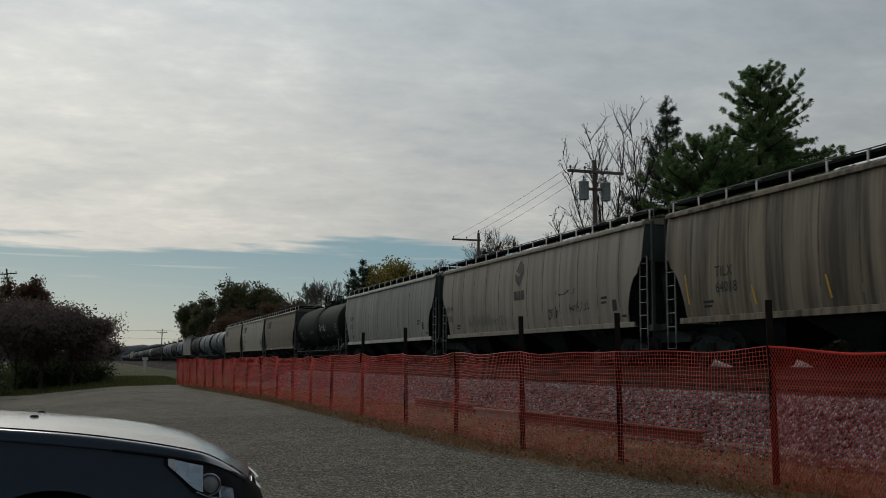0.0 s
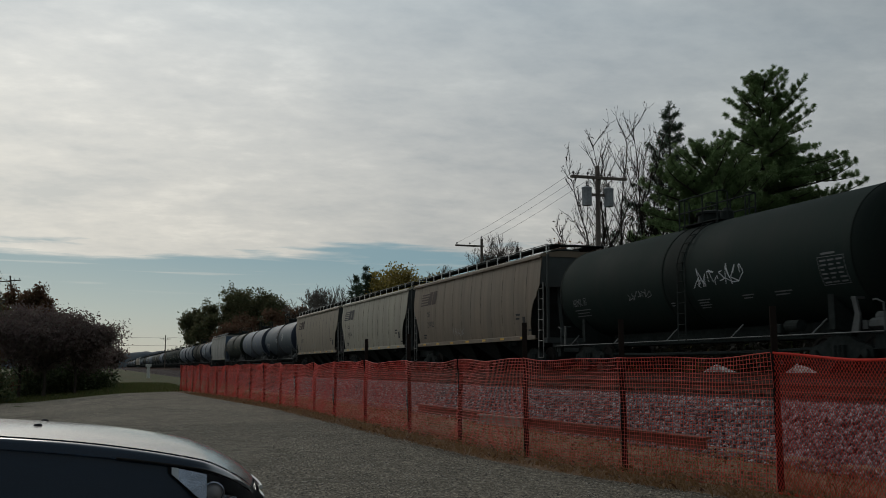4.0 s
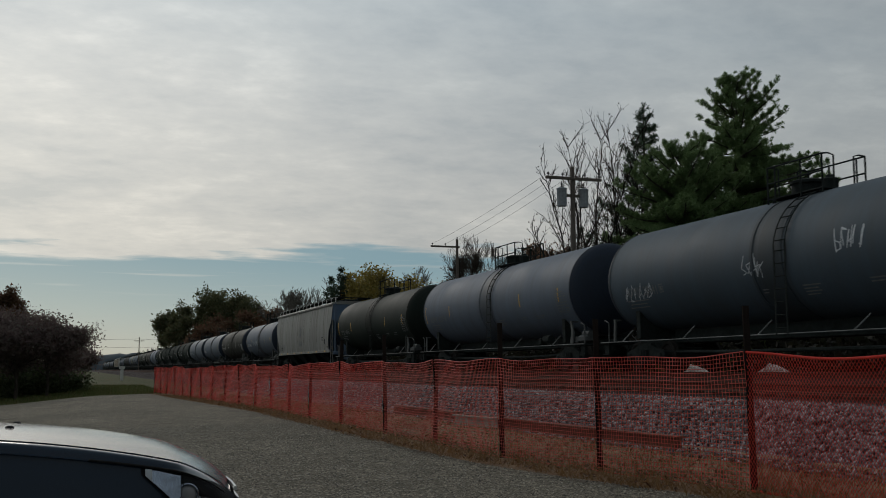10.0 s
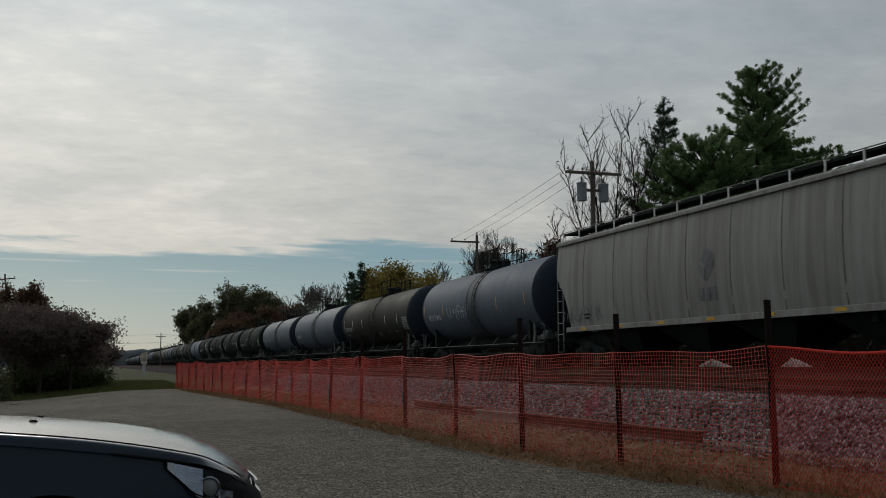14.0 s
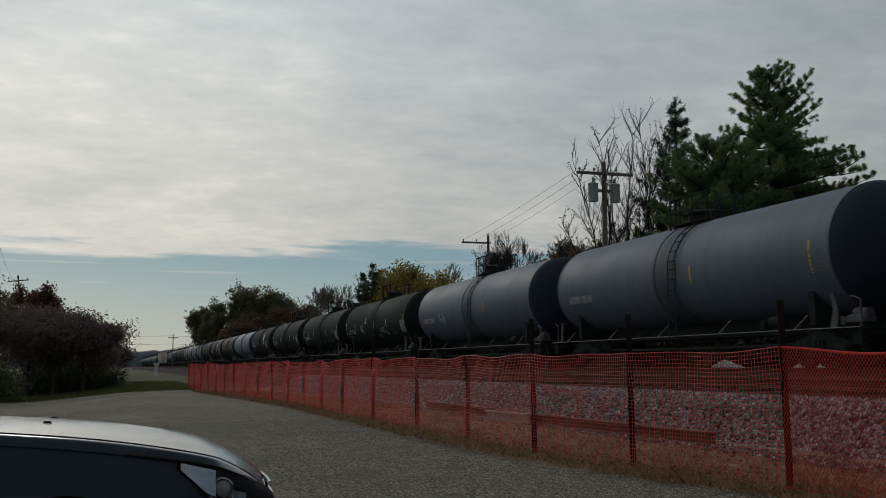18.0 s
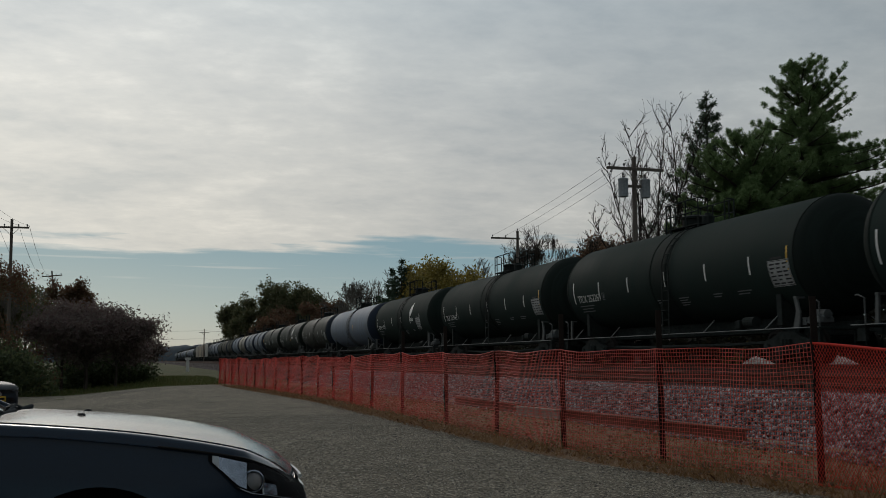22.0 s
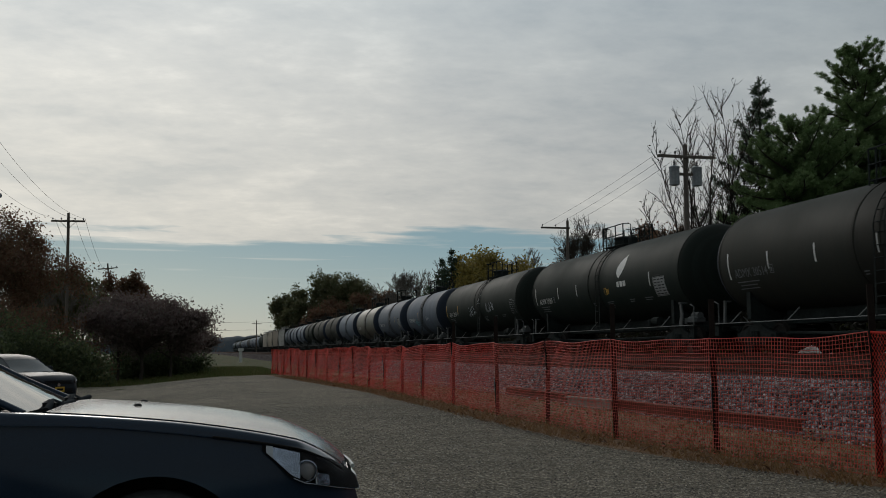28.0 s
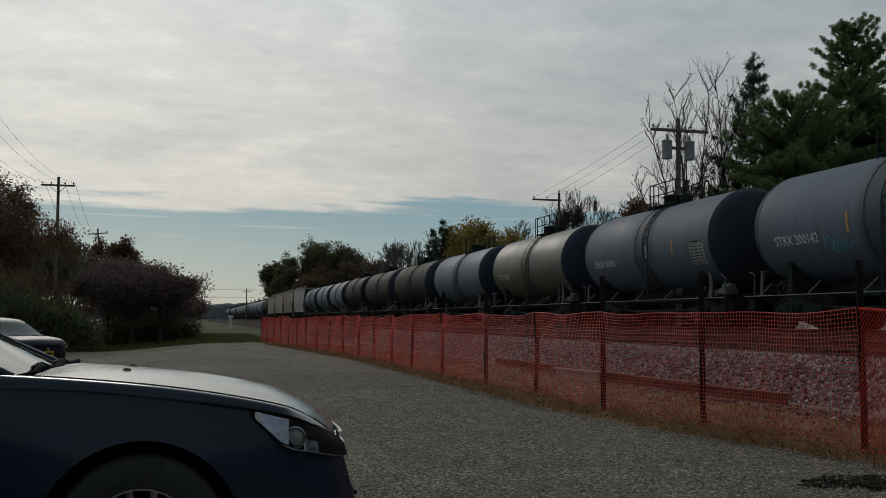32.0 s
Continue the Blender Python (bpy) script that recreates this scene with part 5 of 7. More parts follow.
# colours of the cars
TAN = car_paint("paint_tan", (0.225, 0.178, 0.132), 0.35)
STAINED = car_paint("paint_stained_tan", (0.27, 0.225, 0.165), 0.95, (0.06, 0.046, 0.034))
CREAM = car_paint("paint_cream", (0.385, 0.355, 0.285), 0.22)
BEIGE = car_paint("paint_beige", (0.29, 0.243, 0.185), 0.25)
GREIGE = car_paint("paint_grey_beige", (0.335, 0.298, 0.242), 0.45)
LIGHTGREY = car_paint("paint_light_grey", (0.315, 0.312, 0.295), 0.45)
BLUEEND = car_paint("paint_blue_grey", (0.12, 0.18, 0.27), 0.3)
TANKGREY = car_paint("paint_tank_grey", (0.128, 0.158, 0.204), 0.28, (0.075, 0.082, 0.088), spill=0.6)
TANKBLUE = car_paint("paint_tank_blue_grey", (0.072, 0.10, 0.128), 0.35, (0.06, 0.065, 0.065), spill=0.6)
TANKPALE = car_paint("paint_tank_pale", (0.155, 0.190, 0.245), 0.25, (0.085, 0.09, 0.095), spill=0.6)
TANKBLACK = car_paint("paint_tank_black", (0.0225, 0.0345, 0.0310), 0.4, (0.028, 0.034, 0.031), 0.6, spec=0.03, spill=0.6)
# shade of the tank ends, put into the colour as dark navy
SHADEDHEAD = car_paint("paint_shaded_head", (0.031, 0.041, 0.061), 0.4, (0.030, 0.033, 0.039), spec=0.06)
TANKOLIVE = car_paint("paint_tank_olive", (0.0205, 0.0300, 0.0260), 0.4, (0.029, 0.033, 0.028), spec=0.06, spill=0.6)
TANKBROWN = car_paint("paint_tank_brown", (0.039, 0.0415, 0.0355), 0.5, (0.046, 0.044, 0.037), spec=0.07, spill=0.6)
STAINLESS = car_paint("paint_stainless", (0.165, 0.158, 0.125), 0.5, rough=0.35, spill=0.6)

S8 = [(0.93, WHITE), (0.62, WHITE), (0.30, WHITE), (-0.06, WHITE), (-0.40, WHITE), (-0.72, WHITE)]
SY = [(0.97, YELLOW), (0.55, YELLOW), (-0.45, YELLOW), (-0.88, YELLOW)]
TRAIN = []


def add(q0, q1, make, *args, **kw):
    """A car between two couplings; q: metres from the camera's cross line along the track at the start."""
    TRAIN.append((make(q1 - q0, *args, **kw), (q0 + q1) / 2))


def build_train():
    H, T = hopper_car, tank_car
    add(8.4, 28.0, H, STAINED, "tan covered hopper car, heavily rain-streaked, on the track", marks=[("TILX", 0.71, 2.43, 0.29), ("64018", 0.71, 2.0, 0.29)], dashes=((0.88, 1.75, 0.85), (0.53, 1.6, 0.5), (0.21, 1.6, 0.55)), yellow=False)
    add(28.0, 49.4, H, GREIGE, "grey-beige covered hopper car with dark sprayed writing", marks=[("ADMX", 0.93, 2.45, 0.26), ("63782", 0.93, 2.0, 0.26)], emblem=("leaf", 0.057, 3.05, 1.1, 1.12, DARKGRAF),
        graffiti=((0.62, 1.6, 2.9, 0.6, GHOST, 5), (-0.276, 1.65, 0.9, 0.55, DARKGRAF, 6), (-0.475, 1.85, 1.6, 0.4, DARKGRAF, 7), (-0.354, 2.52, 1.6, 0.2, DARKGRAF, 8), (0.3, 1.6, 1.6, 0.5, GHOST, 9)), yellow=False)
    add(49.4, 71.0, H, LIGHTGREY, "light grey covered hopper car with a white sill", marks=[("ADMX", 0.84, 2.75, 0.28), ("62087", 0.84, 2.25, 0.28)], trim=car_paint("paint_white_sill", (0.6, 0.6, 0.57), 0.3), n_seams=9)
    add(71.0, 89.5, T, TANKBLACK, "dark weathered tank car with faint sprayed writing", mark="ADMX", ink=GHOST, placard=(-0.91, GHOST), graffiti=((-0.15, -0.5, 2.4, 0.6, PALEGRAF, 31), (0.35, -0.6, 1.4, 0.3, GHOST, 32)))
    add(89.5, 108.2, H, TAN, "tan covered hopper car with a dark striped emblem", marks=[("NS", 0.705, 2.70, 0.28), ("294725", 0.70, 2.17, 0.28)], emblem=("bars", 0.84, 3.31, 2.75, 0.66, FADEDINK), graffiti=((0.226, 1.6, 1.6, 0.45, FAINT, 11),))
    add(108.2, 126.4, H, CREAM, "cream covered hopper car with a black striped emblem", marks=[("NS", 0.752, 2.73, 0.28), ("295266", 0.74, 2.22, 0.28)], emblem=("bars", 0.887, 3.33, 2.9, 0.64, DARKINK))
    add(126.4, 145.0, H, BEIGE, "beige covered hopper car with a grey striped emblem", marks=[("NS", 0.70, 2.72, 0.28), ("294821", 0.69, 2.2, 0.28)], emblem=("bars", 0.85, 3.31, 2.75, 0.66, FADEDINK), graffiti=((0.15, 1.6, 1.8, 0.45, FAINT, 12),))
    add(145.0, 163.7, T, TANKBLUE, "blue-grey tank car with white sprayed writing", placard=(-0.91, GHOST), graffiti=((0.9, -0.75, 1.6, 0.55, PALEGRAF, 13), (0.12, -0.55, 0.9, 0.7, PALEGRAF, 14), (-0.32, -0.2, 0.9, 0.6, PALEGRAF, 15)), mark="ADMX 28441", ink=GHOST)
    add(163.7, 182.5, T, TANKGREY, "blue-grey tank car with yellow reflectors", mark="ADMX 28259", ink=GHOST, stripes=SY, placard=(-0.91, GHOST))
    add(182.5, 200.4, T, TANKOLIVE, "dark olive tank car with yellow reflectors", mark="SHQX 9586", ink=GHOST, stripes=SY, placard=(-0.91, GHOST))
    add(200.4, 221.9, H, LIGHTGREY, "light grey covered hopper car with blue-grey ends", emblem=("leaf", 0.05, 2.3, 0.95, 1.0, GHOST), end_paint=BLUEEND, graffiti=((0.95, 1.5, 3.0, 0.6, GHOST, 17),), n_seams=9)
    add(221.9, 239.2, T, TANKGREY, "blue-grey tank car with pale sprayed writing", mark="NPLX 208432", stripes=SY, graffiti=((0.46, -0.7, 3.0, 0.7, PALEGRAF, 18),))
    add(239.2, 258.2, T, TANKBROWN, "dark brown-grey tank car with white reflectors", mark="ADMX 29243", stripes=S8, placard=(-0.91, PANELGREY))
    add(258.2, 276.6, T, TANKGREY, "light blue-grey tank car with a stencilled mark", mark="ADMX 28110", stripes=[(-0.2, YELLOW), (-0.9, YELLOW)], placard=(-0.91, GHOST))
    add(276.6, 295.3, T, TANKGREY, "light blue-grey tank car with a sprayed word", mark="ADMX 28691", stripes=[(-0.3, YELLOW)], graffiti=((0.55, -0.7, 1.1, 0.6, PALEGRAF, 20),), placard=(-0.91, GHOST))
    add(295.3, 314.1, T, TANKBLACK, "black tank car with white reflectors and pale scribbles", mark="TILX 291286", stripes=[(0.97, WHITE), (0.62, WHITE), (-0.05, YELLOW), (-0.45, WHITE), (-0.95, YELLOW)], placard=(-0.91, PANELGREY), graffiti=((0.42, -0.75, 0.8, 0.7, PALEGRAF, 21), (-0.22, -0.85, 2.0, 0.5, PALEGRAF, 22), (0.25, -0.1, 0.4, 0.5, PALEGRAF, 23)))
    add(314.1, 331.7, T, TANKBLACK, "black tank car with white stencilled mark", mark="TILX 252269", stripes=S8 + [(-0.96, YELLOW)], placard=(-0.91, PANELGREY))
    add(331.7, 349.9, T, TANKBLACK, "black tank car with a white data panel", mark="TILX 253663", stripes=S8 + [(-0.96, YELLOW)], placard=(-0.91, PANELGREY))
    add(349.9, 367.1, T, TANKBLACK, "black tank car with a white leaf emblem", mark="ADMX 31322", stripes=S8, placard=(-0.66, PANELGREY), logo=(-0.38, 0.0, 0.9, 0.85, WHITE))
    add(367.1, 385.9, T, TANKPALE, "pale grey tank car with yellow marks", mark="ADMX 28715", ink=GHOST, stripes=[(-0.28, YELLOW)], placard=(-0.91, GHOST))
    add(385.9, 403.5, T, TANKBROWN, "dark brown tank car with white reflectors", mark="ADMX 30514", ink=GHOST, stripes=S8, placard=(-0.91, PANELGREY))
    add(403.5, 422.2, T, TANKOLIVE, "dark green-grey tank car with a white leaf emblem", mark="ADMX 29065", stripes=[(0.95, WHITE), (0.55, WHITE), (0.25, WHITE), (-0.70, WHITE)], placard=(-0.80, PANELGREY), logo=(-0.31, 0.05, 1.0, 0.95, WHITE), graffiti=((-0.15, -0.55, 0.5, 0.3, YELLOW, 26),))
    add(422.2, 440.6, T, TANKOLIVE, "dark grey-brown tank car covered in pale scribbles", mark="ADMX 30870", stripes=[(0.98, YELLOW), (0.60, YELLOW)], placard=(-0.91, GHOST), graffiti=((0.25, -0.7, 1.6, 0.6, PALEGRAF, 27), (-0.25, -0.6, 1.7, 0.6, PALEGRAF, 28), (-0.02, -0.1, 0.6, 0.6, PALEGRAF, 29)))
    add(440.6, 453.9, T, TANKGREY, "short grey tank car with yellow and teal marks", mark="STRX 200142", stripes=[(0.2, YELLOW)], graffiti=((0.42, -0.95, 1.3, 0.6, TEALGRAF, 33), (-0.3, -0.6, 1.1, 0.3, PALEGRAF, 34)))
    add(453.9, 467.2, T, TANKGREY, "short grey tank car with a data panel", mark="DBUX 181034", placard=(-0.84, PANELGREY), stripes=[(-0.1, WHITE), (-0.5, YELLOW)])
    add(467.2, 480.6, T, STAINLESS, "short tank car with a stainless jacket", mark="TCLX 12058", stripes=(), placard=(-0.84, GHOST), logo=(-0.15, -0.1, 1.3, 0.6, GHOST))
    add(480.6, 494.4, T, TANKPALE, "short pale blue-grey tank car")
    add(494.4, 508.2, T, TANKBROWN, "short brown tank car")
    add(508.2, 522.2, T, TANKBROWN, "short dark brown tank car", mark="UTLX 6", ink=GHOST)
    add(522.2, 535.0, T, TANKOLIVE, "short dark grey tank car")
    for a, b in ((535.0, 547.3), (547.3, 559.8)):
        add(a, b, T, TANKPALE, "short pale grey tank car", near=False)
    add(559.8, 573.4, T, TANKBLUE, "short dark blue-grey tank car", near=False)
    add(573.4, 590.0, H, LIGHTGREY, "light grey covered hopper car", yellow=False)
    for a, b, p in ((590.0, 608.0, TAN), (608.0, 626.0, BEIGE), (626.0, 644.0, GREIGE)):
        add(a, b, H, p, "dusty beige covered hopper car", yellow=False)
    q = 644.0
    order = [TANKBLACK, TANKPALE, TANKPALE, TANKGREY, TANKBROWN, TANKPALE, TANKGREY, TANKPALE, TANKBROWN, TANKGREY, TANKPALE, TANKBLACK, TANKGREY, TANKPALE]
    for i, p in enumerate(order):
        add(q, q + 17.6, T, p, "weathered tank car far down the train", near=False)
        q += 17.6


build_train()


# ---- trees ----
BARK = plain("bark", (0.060, 0.050, 0.042), 0.9, 0.0, 8.0, 0.35, 0.01, (1, 1, 0.3))
DARKBARK = plain("dark_bark", (0.030, 0.026, 0.023), 0.95, 0.0, 8.0, 0.35, 0.01, (1, 1, 0.3), Specular_IOR_Level=0.05)
PALEBARK = plain("pale_bark", (0.14, 0.125, 0.11), 0.9, 0.0, 8.0, 0.3, 0.01, (1, 1, 0.3))


class Wood:
    """Grows the limbs of one tree and keeps the places of its twigs."""

    def __init__(self, seed):
        self.rng = random.Random(seed)
        self.mesh = Mesh()
        self.tips = []

    def limb(self, p, d, length, r, depth, spread=0.6, lift=0.25, kids=3, bend=0.16, twig=0.006, ratio=0.68):
        rng = self.rng
        n = 4 if depth > 1 else 3
        pts, rad = [Vector(p)], [r]
        d = Vector(d).normalized()
        for i in range(n):
            d = (d + Vector((rng.gauss(0, bend), rng.gauss(0, bend), rng.gauss(0, bend) + lift * 0.12))).normalized()
            pts.append(pts[-1] + d * (length / n))
            rad.append(max(twig, r * (1 - 0.62 * (i + 1) / n)))
        self.mesh.tube(pts, rad, 7 if r > 0.06 else (5 if r > 0.02 else 3), caps=False)
        if depth <= 0:
            self.tips.append((pts[-1], d))
            self.tips.append((pts[-2], d))
            return
        for k in range(kids):
            i = rng.randint(max(1, n - 2), n) if k else n
            a = rng.uniform(0, 6.283)
            side = d.orthogonal().normalized()
            side.rotate(Matrix.Rotation(a, 3, d))
            nd = (d + side * rng.uniform(spread * 0.5, spread * 1.2) + Vector((0, 0, lift * 0.3))).normalized()
            if k == 0:
                nd = (d + side * 0.18).normalized()
            self.limb(pts[i], nd, length * rng.uniform(ratio * 0.8, ratio * 1.15), rad[i] * rng.uniform(0.7, 0.9), depth - 1, spread, lift, kids, bend, twig, ratio)


def leaves_mesh(places, rng, per, size, spread, flat=0.0):
    """Small leaf quads scattered round the given places."""
    P = np.array([tuple(p) for p in places])
    P = np.repeat(P, per, axis=0)
    n = len(P)
    P = P + rng.normal(0, spread, (n, 3)) * np.array((1, 1, 0.75))
    s = rng.uniform(0.55, 1.25, n) * size
    a = rng.normal(0, 1, (n, 3))
    a /= np.linalg.norm(a, axis=1)[:, None]
    b = np.cross(a, rng.normal(0, 1, (n, 3)))
    b /= np.linalg.norm(b, axis=1)[:, None] + 1e-9
    a, b = a * s[:, None], b * (s * 0.55)[:, None]
    v = np.stack([P - a, P - b * 0.9 + a * 0.1, P + a, P + b], 1).reshape(-1, 3)
    return v, np.arange(n * 4).reshape(-1, 4)


def broad_tree(seed, at, height, crown_r, leaf, label, per=16, size=0.10, spread=0.34, bark=None, depth=4, trunk=0.28, kids=3, fork=0.30, lift=0.35, sp=0.65, name="tree", leaf_frac=1.0, twig=0.006, bare_below=0.0):
    """A leafy or bare broad-leaved tree."""
    w = Wood(seed)
    first = height * fork
    w.mesh.tube([(0, 0, -0.2), (0.02, 0, 0.15), (0.05, 0.03, first * 0.5), (0.0, 0.08, first)], [trunk * 1.35, trunk, trunk * 0.85, trunk * 0.75], 10, caps=False)
    rng = w.rng
    k = 5
    ln = (height - first) * 0.42
    for i in range(k):
        a = 6.283 * i / k + rng.uniform(-0.4, 0.4)
        out = 0.25 + 0.75 * (i % 2) + rng.uniform(-0.1, 0.2)
        d = Vector((math.cos(a) * out * crown_r / (height - first) * 1.7, math.sin(a) * out * crown_r / (height - first) * 1.7, 1.0))
        w.limb((0, 0.05, first * rng.uniform(0.75, 1.0)), d, ln * rng.uniform(0.8, 1.1), trunk * 0.55, depth, sp, lift, kids, 0.16, twig)
    top = max(p[2] for p in w.mesh.v)
    wide = sorted(math.hypot(p[0], p[1]) for p in w.mesh.v)[int(len(w.mesh.v) * 0.985)]
    kz, kx = height / top, crown_r / wide
    w.mesh.v = [(p[0] * kx, p[1] * kx, p[2] * kz) for p in w.mesh.v]
    tree = thing(name, label, "tree", at=Matrix.Translation(at))
    part("trunk", w.mesh, bark or BARK, tree, smooth=60)
    if leaf:
        nr = np.random.default_rng(seed)
        v, f = leaves_mesh([(p.x * kx, p.y * kx, p.z * kz) for p, d in w.tips if w.rng.random() < leaf_frac and p.z * kz > bare_below * height], nr, per, size, spread)
        part("crown", raw_mesh("crown", v, f), leaf, tree)
    return tree


def needles_mesh(spots, seed, per, length, width, up=0.5, spread=0.3):
    """Bursts of thin needles, splayed upwards and outwards, round the given places."""
    nr = np.random.default_rng(seed)
    P = np.repeat(np.array([tuple(p) for p in spots]), per, axis=0)
    n = len(P)
    out = P.copy()
    out[:, 2] = 0
    out /= np.linalg.norm(out, axis=1)[:, None] + 1e-6
    d = nr.normal(0, 1, (n, 3)) + out * 0.6 + np.array((0, 0, up))
    d /= np.linalg.norm(d, axis=1)[:, None]
    s = np.cross(d, nr.normal(0, 1, (n, 3)))
    s /= np.linalg.norm(s, axis=1)[:, None] + 1e-6
    ln = nr.uniform(0.6, 1.2, n)[:, None] * length
    P = P + nr.normal(0, length * spread, (n, 3))
    v = np.stack([P - s * width, P + s * width, P + d * ln + s * width * 0.3, P + d * ln - s * width * 0.3], 1).reshape(-1, 3)
    return v, np.arange(n * 4).reshape(-1, 4)


def tufts_mesh(spots, seed, per, radius, width):
    """Dense round tufts of short needles at the given places."""
    nr = np.random.default_rng(seed)
    P = np.array([tuple(p) for p in spots])
    k = len(P)
    r = np.repeat(radius * nr.uniform(0.65, 1.25, k), per)
    C = np.repeat(P, per, axis=0)
    n = len(C)
    d = nr.normal(0, 1, (n, 3)) + np.array((0, 0, 0.45))
    d /= np.linalg.norm(d, axis=1)[:, None]
    s = np.cross(d, nr.normal(0, 1, (n, 3)))
    s /= np.linalg.norm(s, axis=1)[:, None] + 1e-6
    r = (r * nr.uniform(0.75, 1.1, n))[:, None]
    w = width * nr.uniform(0.7, 1.3, n)[:, None]
    v = np.stack([C + d * r * 0.1 - s * w * 0.5, C + d * r * 0.1 + s * w * 0.5, C + d * r + s * w * 0.45, C + d * r - s * w * 0.45], 1).reshape(-1, 3)
    return v, np.arange(n * 4).reshape(-1, 4)


def pine_tree(seed, at, height, label, leaf, reach, depth_of_crown=8.0, step=0.42, gaps=0.1, dense=1.0, side_bias=(0.0, 0.0)):
    """A white pine: boughs that sweep outwards and turn up at their ends, closely set with round needle tufts.
    reach(t): length of the boughs t metres below the top."""
    rng = random.Random(seed)
    m, bm = Mesh(), Mesh()
    m.tube([(0, 0, -0.3), (0.05, 0, height * 0.3), (0.0, 0.06, height * 0.65), (0.05, 0, height * 0.985)], [height * 0.02, height * 0.016, height * 0.010, 0.02], 9, caps=False)
    spots = []
    t = 0.25
    turn = rng.uniform(0, 6.28)
    while t < depth_of_crown:
        z = height - t
        n = 5 if t < 3.5 else 6
        turn += 0.9 + rng.uniform(-0.3, 0.3)
        for j in range(n):
            if rng.random() < gaps:
                continue
            a = turn + 6.283 * j / n + rng.uniform(-0.35, 0.35)
            ln = reach(t) * rng.uniform(0.62, 1.15) * (1 + side_bias[0] * math.cos(a) + side_bias[1] * math.sin(a))
            rise = 0.95 if t < 1.0 else (0.55 if t < 3.2 else 0.06)
            d = Vector((math.cos(a), math.sin(a), rise + rng.uniform(-0.15, 0.15))).normalized()
            side = Vector((-math.sin(a), math.cos(a), 0))
            pts = [Vector((0.03, 0.02, z + rng.uniform(-0.15, 0.15) - 0.25 * ln * (rise > 0.5)))]
            ns = max(4, int(ln / 0.42))
            for q in range(ns):
                d = (d + Vector((rng.gauss(0, 0.07), rng.gauss(0, 0.07), 0.07 if q > ns * 0.5 else 0.0))).normalized()
                pts.append(pts[-1] + d * ln / ns)
            r0 = 0.018 + 0.012 * ln
            bm.tube(pts, [r0 * (1 - q / (ns + 1)) + 0.006 for q in range(ns + 1)], 5, caps=False)
            for q in range(1, ns + 1):
                k = q / ns
                tw = max(2, int((2.8 + 2.0 * ln * (1 - k)) * dense))
                for _ in range(tw):
                    s_ = rng.choice((-1, 1))
                    out = (0.12 + 0.42 * ln * (1.05 - k) * rng.random() ** 0.8) * 0.7 + 0.1
                    e = pts[q] + side * (s_ * out * 0.8) + d * out * rng.uniform(0.2, 0.7) + Vector((0, 0, rng.uniform(0.02, 0.26)))
                    if out > 0.22:
                        bm.tube([pts[q], pts[q].lerp(e, 0.55) - Vector((0, 0, 0.04)), e], [0.010, 0.008, 0.006], 3, caps=False)
                        spots.append(pts[q].lerp(e, 0.6) + Vector((0, 0, 0.03)))
                    spots.append(e)
            spots += [pts[-1] + Vector((rng.gauss(0, 0.05), rng.gauss(0, 0.05), o)) for o in (0.0, 0.12)]
        t += step * rng.uniform(0.8, 1.2)
    spots += [Vector((0.05, 0, height * f)) for f in (0.965, 0.975, 0.985, 0.995)]
    tree = thing("conifer", label, "tree", at=Matrix.Translation(at))
    part("trunk", m, BARK, tree, smooth=60)
    tagged(part("branch", bm, BARK, tree), kind="stuff")
    v, f = tufts_mesh(spots, seed, 66, 0.170, 0.0125)
    part("crown", raw_mesh("crown", v, f), leaf, tree)
    return tree


def spruce_tree(seed, at, height, reach, label, leaf, lowest=0.1, tiers=26, per=8, length=0.17, wide=0.010):
    """A narrow spruce: drooping limbs hung with short twigs, and a spiky leader."""
    rng = random.Random(seed)
    m, bm = Mesh(), Mesh()
    m.tube([(0, 0, -0.3), (0, 0, height * 0.5), (0, 0, height)], [height * 0.016, height * 0.010, 0.015], 8, caps=False)
    spots = [Vector((0, 0, height * f)) for f in (0.965, 0.985, 0.995)]
    for i in range(tiers):
        k = i / (tiers - 1)
        z = height * (lowest + (0.965 - lowest) * k)
        r = reach * ((1 - k) * 0.92 + 0.06)
        nb = 7 if k < 0.6 else 5
        for j in range(nb):
            if rng.random() < 0.15:
                continue
            a = 6.283 * j / nb + rng.uniform(-0.4, 0.4) + i
            ln = max(0.18, r * rng.uniform(0.45, 1.3))
            pts = [Vector((0, 0, z + rng.uniform(-0.2, 0.2)))]
            for s in range(5):
                pts.append(pts[-1] + Vector((math.cos(a), math.sin(a), -0.30 + 0.17 * s + 0.45 * k)).normalized() * ln / 5)
            bm.tube(pts, [0.03 * (1 - k * 0.5) * (1 - s / 6.0) + 0.008 for s in range(6)], 4, caps=False)
            side = Vector((-math.sin(a), math.cos(a), 0))
            for s in range(2, 6):
                for q in range(2 + int(ln * 2.4)):
                    spots.append(pts[s] + side * rng.gauss(0, 0.05 + 0.15 * ln * (1 - s / 6)) + Vector((rng.gauss(0, 0.05), rng.gauss(0, 0.05), -abs(rng.gauss(0, 0.05 + 0.06 * ln)))))
    tree = thing("conifer", label, "tree", at=Matrix.Translation(at))
    part("trunk", m, BARK, tree, smooth=60)
    tagged(part("branch", bm, BARK, tree), kind="stuff")
    v, f = needles_mesh(spots, seed, per, length, wide, -0.1, 0.4)
    part("crown", raw_mesh("crown", v, f), leaf, tree)
    return tree


